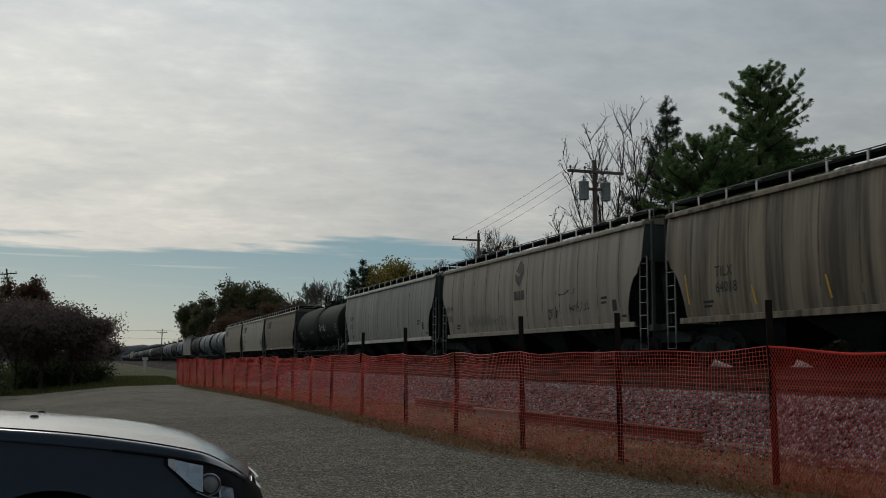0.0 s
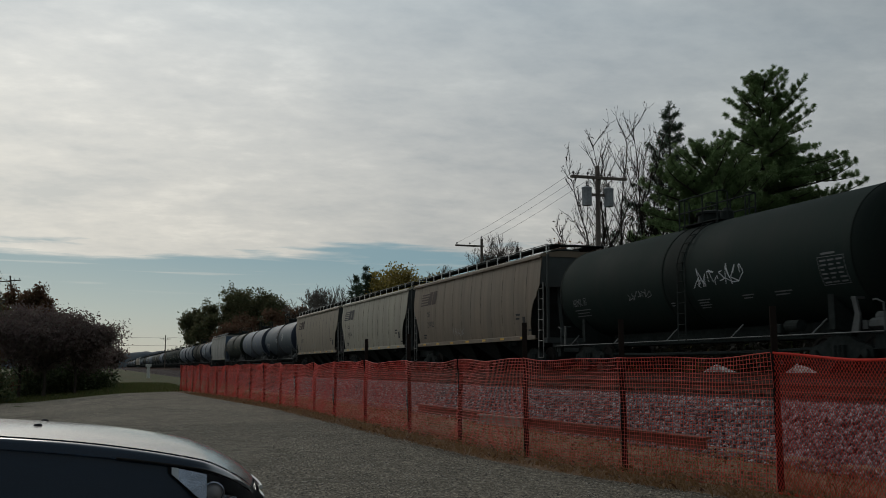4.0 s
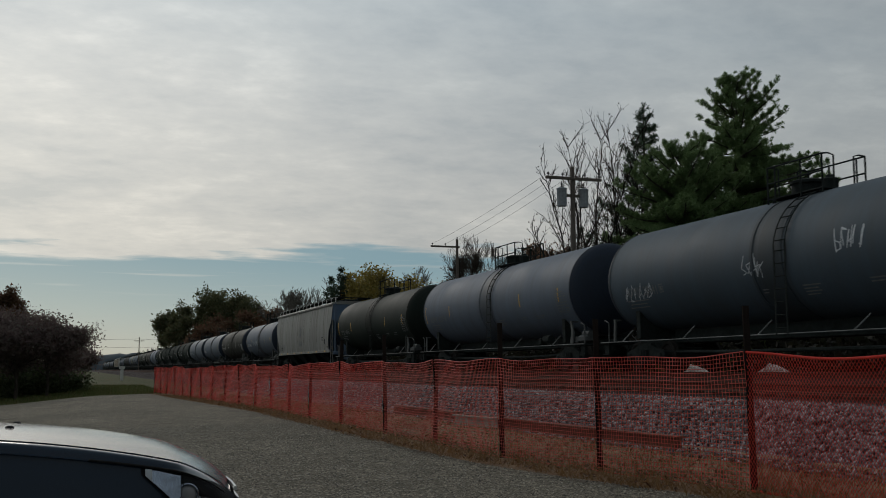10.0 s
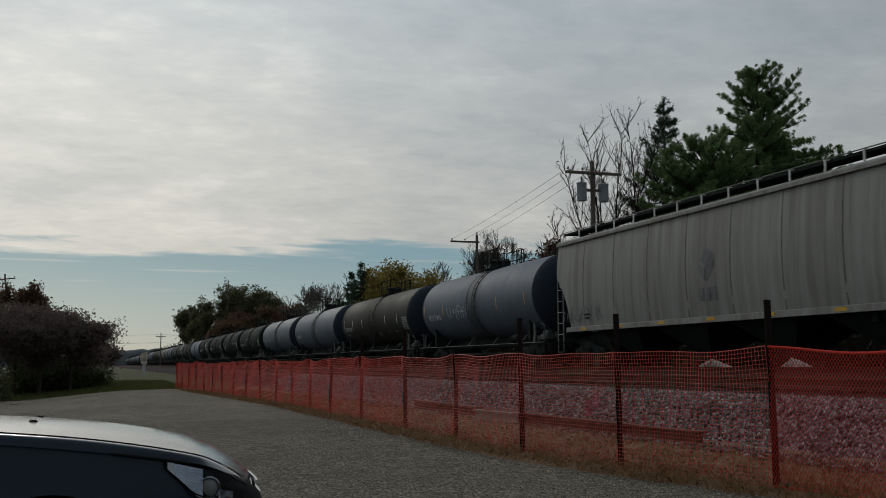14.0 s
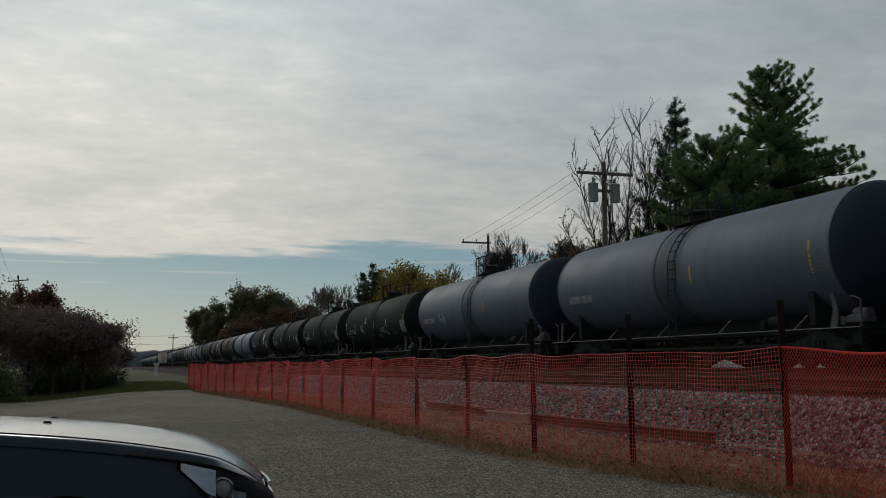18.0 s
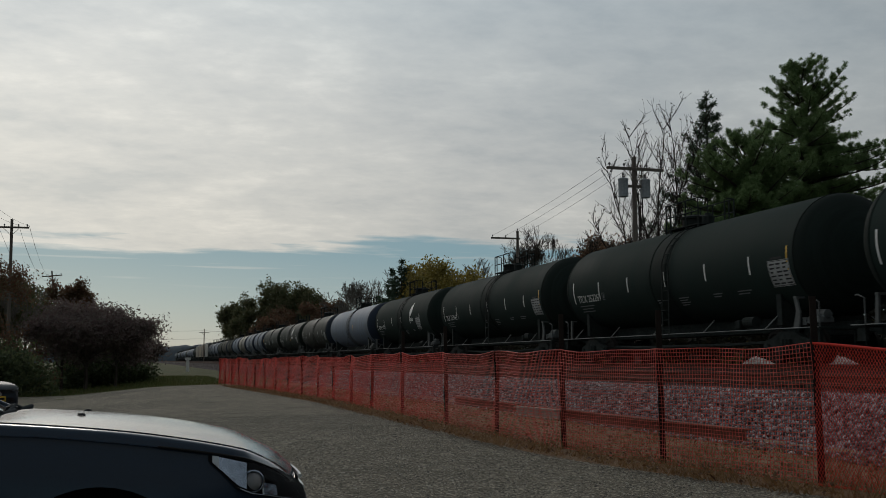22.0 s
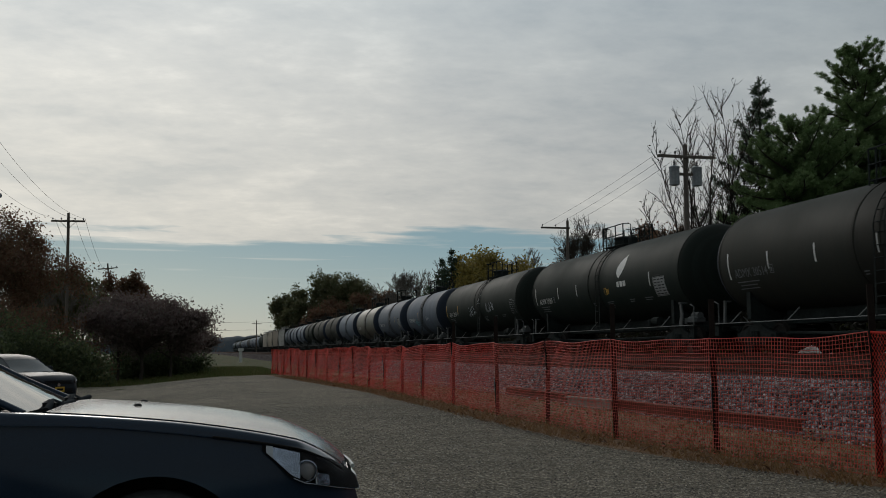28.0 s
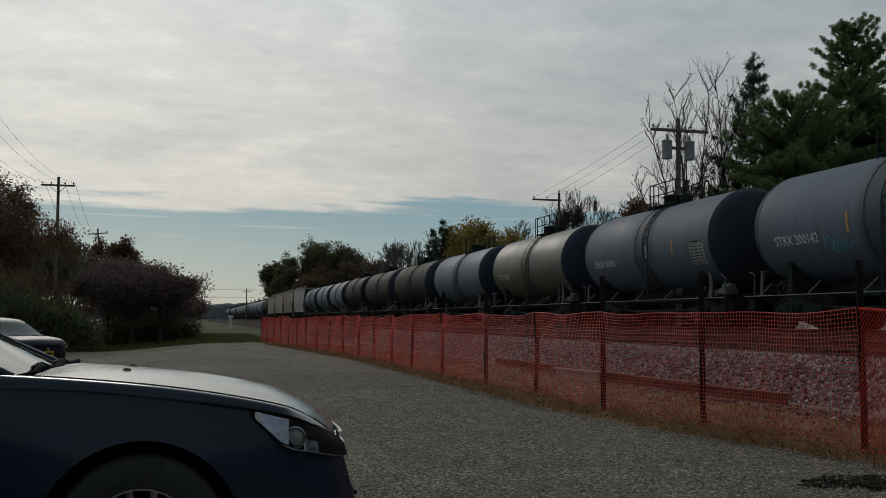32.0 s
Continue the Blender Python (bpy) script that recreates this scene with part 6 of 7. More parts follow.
PINE = leaf_mat("pine_needles", [(0.125, 0.195, 0.080), (0.19, 0.285, 0.115), (0.28, 0.38, 0.165)])
SPRUCE = leaf_mat("spruce_needles", [(0.050, 0.078, 0.052), (0.085, 0.125, 0.078)])
DULLGREEN = leaf_mat("dull_green_leaf", [(0.085, 0.105, 0.05), (0.14, 0.14, 0.07), (0.17, 0.14, 0.075)])
RUSSET = leaf_mat("russet_leaf", [(0.13, 0.078, 0.052), (0.20, 0.10, 0.062), (0.16, 0.125, 0.072)])
DARKRED = leaf_mat("dark_red_leaf", [(0.135, 0.100, 0.098), (0.20, 0.140, 0.130), (0.185, 0.170, 0.145)])
YELLOWLEAF = leaf_mat("yellow_leaf", [(0.27, 0.21, 0.055), (0.37, 0.28, 0.07), (0.21, 0.185, 0.06)])
HEDGEGREEN = leaf_mat("hedge_leaf", [(0.060, 0.080, 0.042), (0.095, 0.125, 0.058), (0.17, 0.19, 0.085)])
FEWLEAF = leaf_mat("last_leaves", [(0.05, 0.035, 0.02), (0.08, 0.05, 0.03)])

E0 = 1.15


def spot(dx, y):
    """A place on the ground in the direction dx (sideways metres for each metre forward), y metres ahead."""
    return (dx * y, y, ground_z(dx * y, y) - 0.02)


def tall(dz, y, at):
    return E0 + dz * y - at[2]


def tall_pine_reach(t):
    """A narrower dome of three metres over a broad skirt."""
    return 1.0 + 0.9 * t if t < 1.4 else (2.25 if t < 2.9 else (1.7 if t < 3.4 else min(4.1, 3.3 + 0.3 * (t - 3.4))))


def broad_pine_reach(t):
    return 1.4 + 1.1 * t if t < 1.6 else min(4.2, 3.2 + 0.3 * (t - 1.6))


p = spot(0.704, 46)
pine_tree(3, p, tall(0.329, 46, p), "tall green white pine with layered boughs", PINE, tall_pine_reach, 8.5, 0.40, 0.14, 1.0, (0.20, 0.0))
p = spot(0.583, 49)
spruce_tree(8, p, tall(0.294, 49, p), 4.3, "dark narrow spruce behind the pine", SPRUCE, 0.1, 24, 14, 0.16, 0.02)
p = spot(0.628, 44)
pine_tree(12, p, tall(0.243, 44, p), "dense green pine beside the track", PINE, broad_pine_reach, 7.0, 0.40, 0.03, 1.15)


def bare_tree(seed, at, height, label, stems, twig=0.0085):
    """Several upright stems with side branches, almost without leaves; stems: lean, start of the lean, share of the height."""
    rng = random.Random(seed)
    m = Mesh()
    tips = []
    for lx, ly, share, r in stems:
        h = height * share
        pts = [Vector((lx * 0.04, ly * 0.04, -0.2))]
        n = 9
        for i in range(1, n + 1):
            k = i / n
            pts.append(Vector((lx * k ** 1.25 + rng.gauss(0, 0.07), ly * k + rng.gauss(0, 0.07), h * k)))
        m.tube(pts, [max(twig, r * (1 - 0.9 * i / n)) for i in range(n + 1)], 6, caps=False)
        tips.append(pts[-1])
        for i in range(3, n + 1):
            for _ in range(4):
                a = rng.uniform(0, 6.283)
                ln = h * rng.uniform(0.12, 0.30) * (1.25 - i / n * 0.75)
                d = Vector((math.cos(a) * 0.55, math.sin(a) * 0.55, rng.uniform(0.7, 1.3)))
                q = [pts[i].lerp(pts[i - 1], rng.random())]
                for s in range(4):
                    d = d + Vector((rng.gauss(0, 0.10), rng.gauss(0, 0.10), 0.06))
                    q.append(q[-1] + d.normalized() * ln / 4)
                m.tube(q, [max(twig, r * 0.28 * (1 - s / 5)) for s in range(5)], 4, caps=False)
                tips.append(q[-1])
                for s in range(1, 5):
                    for _2 in range(3):
                        e = d + Vector((rng.gauss(0, 0.5), rng.gauss(0, 0.5), rng.gauss(0.15, 0.3)))
                        t1 = q[s] + e.normalized() * ln * rng.uniform(0.16, 0.42)
                        m.tube([q[s], q[s].lerp(t1, 0.5) + Vector((0, 0, -0.03)), t1], [twig, twig * 0.85, twig * 0.65], 3, caps=False)
                        tips.append(t1)
    tree = thing("tree", label, "tree", at=Matrix.Translation(at))
    part("trunk", m, DARKBARK, tree, smooth=60)
    nr = np.random.default_rng(seed)
    v, f = leaves_mesh([tuple(t) for t in tips if rng.random() < 0.30], nr, 1, 0.062, 0.08)
    part("crown", raw_mesh("crown", v, f), FEWLEAF, tree, "few last brown leaves")


p = spot(0.512, 45)
bare_tree(21, p, tall(0.250, 45, p), "bare tree with a few brown leaves still hanging", ((-2.3, 0.3, 0.88, 0.075), (-1.2, -0.4, 0.95, 0.085), (-0.2, 0.5, 0.93, 0.075), (0.9, 0.2, 1.0, 0.085), (-3.2, -0.5, 0.60, 0.06), (1.6, -0.6, 0.8, 0.07)))
p = spot(0.553, 47)
bare_tree(23, p, tall(0.256, 47, p), "bare slender tree beside the spruce", ((-0.5, 0.2, 1.0, 0.085), (0.8, -0.2, 0.97, 0.08), (0.2, 0.6, 0.9, 0.075), (1.3, 0.3, 0.85, 0.07)))
p = spot(0.386, 78)
broad_tree(25, p, tall(0.140, 78, p), 3.2, None, "bare round-crowned tree beyond the track", bark=BARK, depth=5, trunk=0.12, fork=0.35, twig=0.011, kids=4)
for i, (dx, y, dz, r) in enumerate(((0.440, 82, 0.125, 2.8), (0.468, 78, 0.135, 3.2), (0.498, 74, 0.140, 3.0))):
    p = spot(dx, y)
    broad_tree(30 + i, p, tall(dz, y, p), r, None, "bare twiggy tree behind the pole", bark=DARKBARK, depth=5, trunk=0.12, fork=0.3, twig=0.014)
for i, (dx, y, dz, r, mat, lab) in enumerate((
        (0.452, 90, 0.128, 3.6, RUSSET, "russet autumn tree beyond the track"), (0.478, 85, 0.125, 3.6, RUSSET, "russet autumn tree beyond the track"),
        (0.428, 100, 0.105, 3.0, RUSSET, "russet autumn tree beyond the track"), (0.275, 112, 0.100, 3.9, YELLOWLEAF, "tree with thin yellow leaves"),
        (0.264, 116, 0.094, 2.9, YELLOWLEAF, "tree with thin yellow leaves"), (0.300, 118, 0.094, 3.2, YELLOWLEAF, "tree with thin yellow leaves"),
        (0.094, 205, 0.062, 3.6, DULLGREEN, "dull green autumn tree in the far row"), (0.112, 200, 0.077, 4.6, DULLGREEN, "dull green autumn tree in the far row"),
        (0.130, 195, 0.073, 4.6, DULLGREEN, "dull green autumn tree in the far row"), (0.150, 190, 0.074, 4.6, DULLGREEN, "dull green autumn tree in the far row"),
        (0.079, 215, 0.053, 2.6, DULLGREEN, "low dull green tree in the far row"), (0.170, 180, 0.057, 4.4, RUSSET, "brown autumn tree in the far row"), (0.120, 185, 0.050, 5.5, RUSSET, "brown autumn tree in the far row"), (0.190, 175, 0.045, 5.0, RUSSET, "brown autumn tree in the far row"),
        (0.215, 160, 0.055, 5.0, DULLGREEN, "dull green tree in the far row"), (0.240, 150, 0.060, 5.0, DULLGREEN, "dull green tree in the far row"),
        (0.325, 120, 0.070, 4.5, DULLGREEN, "dull green tree in the far row"), (0.36, 110, 0.085, 4.5, RUSSET, "brown autumn tree in the far row"))):
    p = spot(dx, y)
    broad_tree(40 + i, p, tall(dz, y, p), r, mat, lab, 7 if mat is YELLOWLEAF else 15, 0.13 + y * 0.0005, 0.48, None, 4, 0.25, 3, 0.22, 0.2, 0.8)
for i, (dx, y, dz, r) in enumerate(((0.190, 170, 0.078, 6), (0.208, 160, 0.082, 5.5), (0.228, 165, 0.09, 5.5), (0.300, 125, 0.103, 5.0), (0.32, 128, 0.09, 5.0))):
    p = spot(dx, y)
    broad_tree(60 + i, p, tall(dz, y, p), r, None, "bare grey tree in the far row", bark=PALEBARK, depth=5, trunk=0.25, fork=0.25, twig=0.03)
for dx, y, dz in ((0.232, 118, 0.090), (0.241, 116, 0.099), (0.249, 119, 0.093)):
    p = spot(dx, y)
    spruce_tree(int(dx * 1000), p, tall(dz, y, p), 3.4, "dark spruce in the far row", SPRUCE, 0.08, 15, 8, 0.26, 0.03)

# left of the lot
for i, (dx, y, dz, r, mat, lab, nm) in enumerate((
        (-0.0515, 59, 0.047, 2.5, DARKRED, "low dark red ornamental tree on the grass", "tree"), (-0.0256, 60, 0.044, 2.4, DARKRED, "low dark red ornamental tree on the grass", "tree"),
        (-0.072, 60, 0.050, 2.4, DARKRED, "low dark red ornamental tree on the grass", "tree"), (-0.035, 68, 0.047, 2.9, DARKRED, "low dark red ornamental tree behind others", "tree"),
        (-0.008, 72, 0.032, 2.4, DARKRED, "low dark twiggy tree at the end of the row", "tree"), (-0.060, 70, 0.050, 3.0, DARKRED, "low dark red ornamental tree behind others", "tree"),
        (-0.067, 120, 0.071, 4.2, RUSSET, "red-brown autumn tree in the distance", "tree"), (-0.105, 100, 0.060, 5.0, DULLGREEN, "dull green tree in the distance", "tree"),
        (-0.160, 62, 0.128, 3.6, RUSSET, "tall tree with brown autumn leaves", "tree"), (-0.185, 60, 0.13, 4.0, RUSSET, "tall tree with brown autumn leaves", "tree"),
        (-0.135, 90, 0.075, 4.2, DULLGREEN, "dull green tree in the distance", "tree"))):
    p = spot(dx, y)
    broad_tree(80 + i, p, tall(dz, y, p), r, mat, lab, 22, 0.085 if y < 80 else 0.16, 0.32, None, 4, 0.085 if y < 75 else 0.22, 3, 0.34 if y < 75 else 0.28, 0.3, 0.85, nm, bare_below=0.36 if y < 75 else 0.2)
p = spot(-0.118, 82)
broad_tree(97, p, tall(0.078, 82, p), 3.2, None, "bare tree behind the hedge", bark=PALEBARK, depth=5, trunk=0.15, fork=0.2, twig=0.018)


def shrub(seed, at, w, h, label, mat, per=26):
    """A bush with many stems and small leaves."""
    wd = Wood(seed)
    rng = wd.rng
    for i in range(11):
        a = rng.uniform(0, 6.283)
        d = Vector((math.cos(a) * rng.uniform(0.1, 0.9), math.sin(a) * rng.uniform(0.1, 0.9), 1))
        wd.limb((rng.gauss(0, w * 0.15), rng.gauss(0, w * 0.15), -0.05), d, h * 0.42, 0.025, 2, 0.8, 0.2, 3, 0.2, 0.004)
    top = max(p[2] for p in wd.mesh.v)
    wide = max(math.hypot(p[0], p[1]) for p in wd.mesh.v)
    kz, kx = h / top, w / wide
    wd.mesh.v = [(p[0] * kx, p[1] * kx, p[2] * kz) for p in wd.mesh.v]
    ob = thing("shrub", label, "shrub", "bushes beside the lot", at=Matrix.Translation(at))
    tagged(part("stem", wd.mesh, BARK, ob), kind="stuff")
    v, f = leaves_mesh([(q.x * kx, q.y * kx, q.z * kz * rng.uniform(0.35, 1)) for q, d in wd.tips], np.random.default_rng(seed), per, 0.085, 0.25)
    part("crown", raw_mesh("crown", v, f), mat, ob)


for i, (dx, y, w, h) in enumerate(((-0.104, 51, 1.3, 2.0), (-0.122, 50.5, 1.7, 2.7), (-0.140, 51, 2.1, 3.3), (-0.165, 51, 2.4, 3.8), (-0.19, 50, 2.4, 4.2), (-0.20, 46, 2.2, 3.6))):
    shrub(120 + i, spot(dx, y), w, h, "dense dark green bush with a few yellowing leaves", HEDGEGREEN)
for i, (dx, y, w, h) in enumerate(((-0.135, 57, 2.6, 4.6), (-0.165, 58, 2.9, 5.2), (-0.112, 58, 2.2, 3.8), (-0.15, 54, 1.8, 4.4))):
    shrub(130 + i, spot(dx, y), w, h, "tall brown autumn bush behind the green ones", RUSSET)

for i, (dx, y, w, h) in enumerate(((-0.064, 64, 1.9, 2.0), (-0.046, 64.5, 1.9, 2.1), (-0.029, 65, 1.8, 2.0), (-0.014, 66, 1.7, 1.7))):
    shrub(140 + i, spot(dx, y), w, h, "dense dark green hedge bush below the trees", HEDGEGREEN)


def undergrowth():
    """A dark thicket along the far side of the track."""
    nr = np.random.default_rng(77)
    n = 8200
    y = 2 + 190 * nr.random(n) ** 1.25
    x = 22.2 + nr.random(n) * 5.5
    g = np.array([ground_z(a, b) for a, b in zip(x, y)])
    top = 1.5 + 0.9 * np.array([noise.noise((a * 0.12, b * 0.12, 8.0)) for a, b in zip(x, y)])
    z = g + nr.random(n) ** 0.8 * np.maximum(0.5, top)
    v, f = leaves_mesh(np.stack([x, y, z], 1), nr, 11, 0.18, 0.30)
    solid("undergrowth", raw_mesh("undergrowth", v, f), leaf_mat("thicket_leaf", [(0.016, 0.016, 0.011), (0.026, 0.022, 0.015), (0.022, 0.027, 0.014), (0.034, 0.025, 0.017)]),
          "dark thicket of brush behind the track", "undergrowth", kind="stuff")


undergrowth()

# ---- poles and wires ----
WOODPOLE = plain("pole_wood", (0.135, 0.115, 0.100), 0.9, 0.0, 5.0, 0.3, 0.006, (1, 1, 0.15))
INSUL = plain("insulator", (0.16, 0.15, 0.15), 0.3)
TANKCAN = plain("transformer_grey", (0.30, 0.32, 0.34), 0.5, 0.0)
WIRE = plain("wire", (0.10, 0.10, 0.10), 0.6)


def utility_pole(at, height, arm, turn, arm_z, label, one_side=False, cans=0, lean=0.0):
    ob = thing("utility_pole", label, "utility pole", "poles", at=Matrix.Translation(at) @ Matrix.Rotation(turn, 4, "Z") @ Matrix.Rotation(lean, 4, "Y"))
    part("pole", Mesh().tube([(0, 0, -0.5), (0, 0, height * 0.5), (0, 0, height)], [0.135, 0.118, 0.098], 12), WOODPOLE, ob, smooth=40)
    x0, x1 = (-arm, 0.15) if one_side else (-arm / 2, arm / 2)
    part("crossarm", Mesh().box((x0 + x1) / 2, -0.14, arm_z, x1 - x0, 0.10, 0.13, chamfer=0.01), WOODPOLE, ob)
    br = Mesh()
    for s in ((-1,) if one_side else (-1, 1)):
        br.tube([(s * arm * 0.24, -0.2, arm_z - 0.03), (0, -0.16, arm_z - 0.6)], 0.018, 5)
    part("brace", br, WOODPOLE, ob)
    xs = (x0 + 0.12, (x0 + x1) / 2, 0.0) if one_side else (x0 + 0.12, x0 + arm * 0.3, x1 - arm * 0.3, x1 - 0.12)
    for x in xs:
        z = arm_z + 0.06 if abs(x) > 0.05 else height
        part("insulator", shared(("insulator",), lambda: Mesh().lathe([(0, 0.02), (0.06, 0.022), (0.08, 0.055), (0.13, 0.06), (0.17, 0.035), (0.2, 0.001)], "z", 10)), INSUL, ob, at=(x, -0.14 if abs(x) > 0.05 else 0, z))
    for k in range(cans):
        s = -1 if k == 0 else 1
        can = part("transformer", Mesh().lathe([(-0.40, 0.001), (-0.40, 0.205), (-0.36, 0.22), (0.34, 0.22), (0.37, 0.24), (0.41, 0.24), (0.46, 0.13), (0.48, 0.001)], "z", 18), TANKCAN, ob, "grey can transformer", at=(s * 0.54, 0, arm_z - 0.86), smooth=40)
        part("bushing", Mesh().lathe([(0.42, 0.04), (0.5, 0.06), (0.56, 0.035), (0.62, 0.06), (0.68, 0.03), (0.72, 0.001)], "z", 8), INSUL, can)
        part("bracket", Mesh().box(-s * 0.36, 0, 0.1, 0.34, 0.10, 0.12), WOODPOLE, can)
    return ob


def wire(a, b, sag, label="thin sagging overhead wire"):
    a, b = Vector(a), Vector(b)
    pts = [a.lerp(b, i / 16) - Vector((0, 0, sag * 4 * (i / 16) * (1 - i / 16))) for i in range(17)]
    solid("overhead_wire", Mesh().tube(pts, 0.006 + 0.00007 * min(a.y, b.y), 4), WIRE, label, "wire", "overhead wires")


p1 = spot(0.4946, 42)
utility_pole(p1, tall(0.2157, 42, p1), 2.75, 0.0, E0 + 0.2022 * 42 - p1[2], "wooden pole with crossarm and two transformers", cans=2)
p2 = spot(0.3626, 74)
utility_pole(p2, tall(0.1319, 74, p2), 2.15, 0.0, E0 + 0.1238 * 74 - p2[2], "wooden pole with a one-sided crossarm", one_side=True)
for k in (0.06, -1.0, -2.0):
    wire((p1[0] - 0.08 + 0.58 * k, 42, E0 + 0.2022 * 42 + 0.2), (p2[0] + k, 74, E0 + 0.1238 * 74 + 0.2), 0.15)
pl1 = spot(-0.117, 80)
utility_pole(pl1, tall(0.1264, 80, pl1), 2.35, 0.0, E0 + 0.1187 * 80 - pl1[2], "wooden pole with a crossarm beside the trees", lean=radians(-0.6))
pl2 = spot(-0.0735, 140)
utility_pole(pl2, tall(0.0812, 140, pl2), 2.4, 0.0, E0 + 0.0765 * 140 - pl2[2], "leaning wooden pole farther down the road", lean=radians(-6.0))
pf = spot(0.0523, 260)
utility_pole(pf, tall(0.0294, 260, pf), 2.4, 0.0, E0 + 0.026 * 260 - pf[2], "far wooden pole beside the track")
za, zb = E0 + 0.1187 * 80 + 0.2, E0 + 0.0765 * 140 + 0.2
for k in (-1.05, 0.35, 1.05):
    wire((pl1[0] + k, 80, za), (pl2[0] - 1.2 + k, 140, zb), 2.2)
    wire((pl1[0] + k, 80, za), (pl1[0] - 0.4 + k, 40, 10.9), 1.0)
    wire((pl1[0] - 0.4 + k, 40, 10.9), (pl1[0] - 0.8 + k, 0, 10.9), 1.0)
wire((pl1[0], 80, 7.2), (pl1[0] - 22, 52, 7.6), 0.5)
wire((pl1[0], 80, 6.3), (pl1[0] - 22, 52, 6.6), 0.5)
for dz in (0.028, 0.0205):
    wire((pf[0] - 60, 255, E0 + dz * 260 + 0.5), (pf[0], 260, E0 + dz * 258), 0.6)
    wire((pf[0], 260, E0 + dz * 258), (pf[0] + 50, 265, E0 + dz * 260), 0.6)

pl0 = (pl1[0] - 0.4, 40.0, ground_z(pl1[0], 40.0))
lp = utility_pole(pl0, 11.2, 2.35, 0.0, 10.7 - pl0[2], "wooden pole carrying a street lamp arm")
part("lamp_arm", Mesh().tube([(0.1, 0, 6.9), (0.9, 0, 7.35), (2.0, 0, 7.3), (2.3, 0, 7.22)], 0.03, 8), TANKCAN, lp, smooth=40)
part("lamp_head", Mesh().lathe([(-0.05, 0.001), (0.0, 0.06), (0.14, 0.12), (0.42, 0.13), (0.55, 0.07), (0.58, 0.001)], "x", 14, (2.15, 0, 7.2)), TANKCAN, lp, "grey street lamp head", smooth=60)

wp = spot(0.038, 120)
mk = thing("marker_post", "short white marker post beside the track", "post", at=Matrix.Translation(wp))
part("post", Mesh().box(0, 0, 0.7, 0.32, 0.14, 1.5, chamfer=0.02), plain("white_paint", (0.62, 0.62, 0.60), 0.6), mk)
part("plate", Mesh().box(0, -0.09, 1.38, 0.62, 0.04, 0.28, chamfer=0.01), MATS["white_paint"], mk)

# far wooded ridge
def ridge():
    n = 160
    v, f = [], []
    for i in range(n + 1):
        x = -420 + 900 * i / n
        h = 10 + 5 * smooth(-60, 120, x) + 5 * noise.noise((x * 0.012, 0, 0)) + 1.6 * noise.noise((x * 0.11, 4.0, 0)) + 0.9 * noise.noise((x * 0.41, 9.0, 0))
        v += [(x, 980, -1), (x, 985, h * 0.7), (x, 1000, h), (x, 1060, h * 0.8)]
    for i in range(n):
        for j in range(3):
            a = i * 4 + j
            f.append((a, a + 4, a + 5, a + 1))
    m = Nodes("hazed_woods")
    # the haze of distance is painted into the woods' colour
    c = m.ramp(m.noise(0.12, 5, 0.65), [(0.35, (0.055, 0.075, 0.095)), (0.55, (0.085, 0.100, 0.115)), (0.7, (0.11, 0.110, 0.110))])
    solid("wooded_ridge", raw_mesh("wooded_ridge", v, f), m.done(c, 0.95), "distant wooded ridge, autumn haze painted in as blue-grey", "ridge", kind="stuff")


ridge()


# ---- parked cars ----
m = Nodes("navy_car_paint")
fl = m.noise(300.0, 2, 0.5)
dust = m.noise(3.0, 5, 0.6)
NAVY = m.done(m.ramp(fl, [(0.3, (0.009, 0.020, 0.038)), (0.7, (0.014, 0.031, 0.056))]), 0.4, 0.0, Specular_IOR_Level=0.1, Coat_Weight=1.0, Coat_Roughness=m.ramp(dust, [(0.3, 0.10), (0.7, 0.17)]), Coat_IOR=1.31)
m = Nodes("grey_car_paint")
GREYCAR = m.done(m.ramp(m.noise(300.0, 2, 0.5), [(0.3, (0.010, 0.014, 0.020)), (0.7, (0.018, 0.024, 0.034))]), 0.45, 0.0, Specular_IOR_Level=0.14)
m = Nodes("silver_car_paint")
SILVERCAR = m.done(m.ramp(m.noise(300.0, 2, 0.5), [(0.3, (0.30, 0.31, 0.32)), (0.7, (0.40, 0.41, 0.42))]), 0.3, 0.5, Coat_Weight=1.0, Coat_Roughness=0.08)
WHITETRIM = plain("pale_lamp_plastic", (0.55, 0.58, 0.60), 0.25, 0.0, 30.0, 0.05, Specular_IOR_Level=0.5)
TYRE = plain("tyre_rubber", (0.040, 0.044, 0.046), 0.85, 0.0, 30.0, 0.3)
ALLOY = plain("alloy_rim", (0.42, 0.43, 0.44), 0.3, 0.9, 30.0, 0.1)
TRIM = plain("black_trim", (0.012, 0.012, 0.013), 0.5, 0.0, 30.0, 0.2)
LINER = plain("liner_felt", (0.032, 0.038, 0.042), 1.0, 0.0, 20.0, 0.3, Specular_IOR_Level=0.02)
CHROME = plain("chrome", (0.50, 0.51, 0.52), 0.30, 1.0, 30.0, 0.03)
AMBER = plain("amber_lens", (0.24, 0.235, 0.24), 0.10, 0.0, 30.0, 0.1)
PLATE = plain("number_plate", (0.62, 0.40, 0.06), 0.5, 0.0, 30.0, 0.05)
m = Nodes("car_glass")
GLASS = m.done((0.030, 0.038, 0.038), 0.03, 0.0, Specular_IOR_Level=0.5)
m = Nodes("lamp_lens")
LENS = m.done((0.92, 0.95, 0.98), 0.02, 0.0, Transmission_Weight=1.0, IOR=1.12)
SILVER = plain("lamp_silver", (0.30, 0.34, 0.40), 0.2, 1.0, 25.0, 0.45, 0.004)


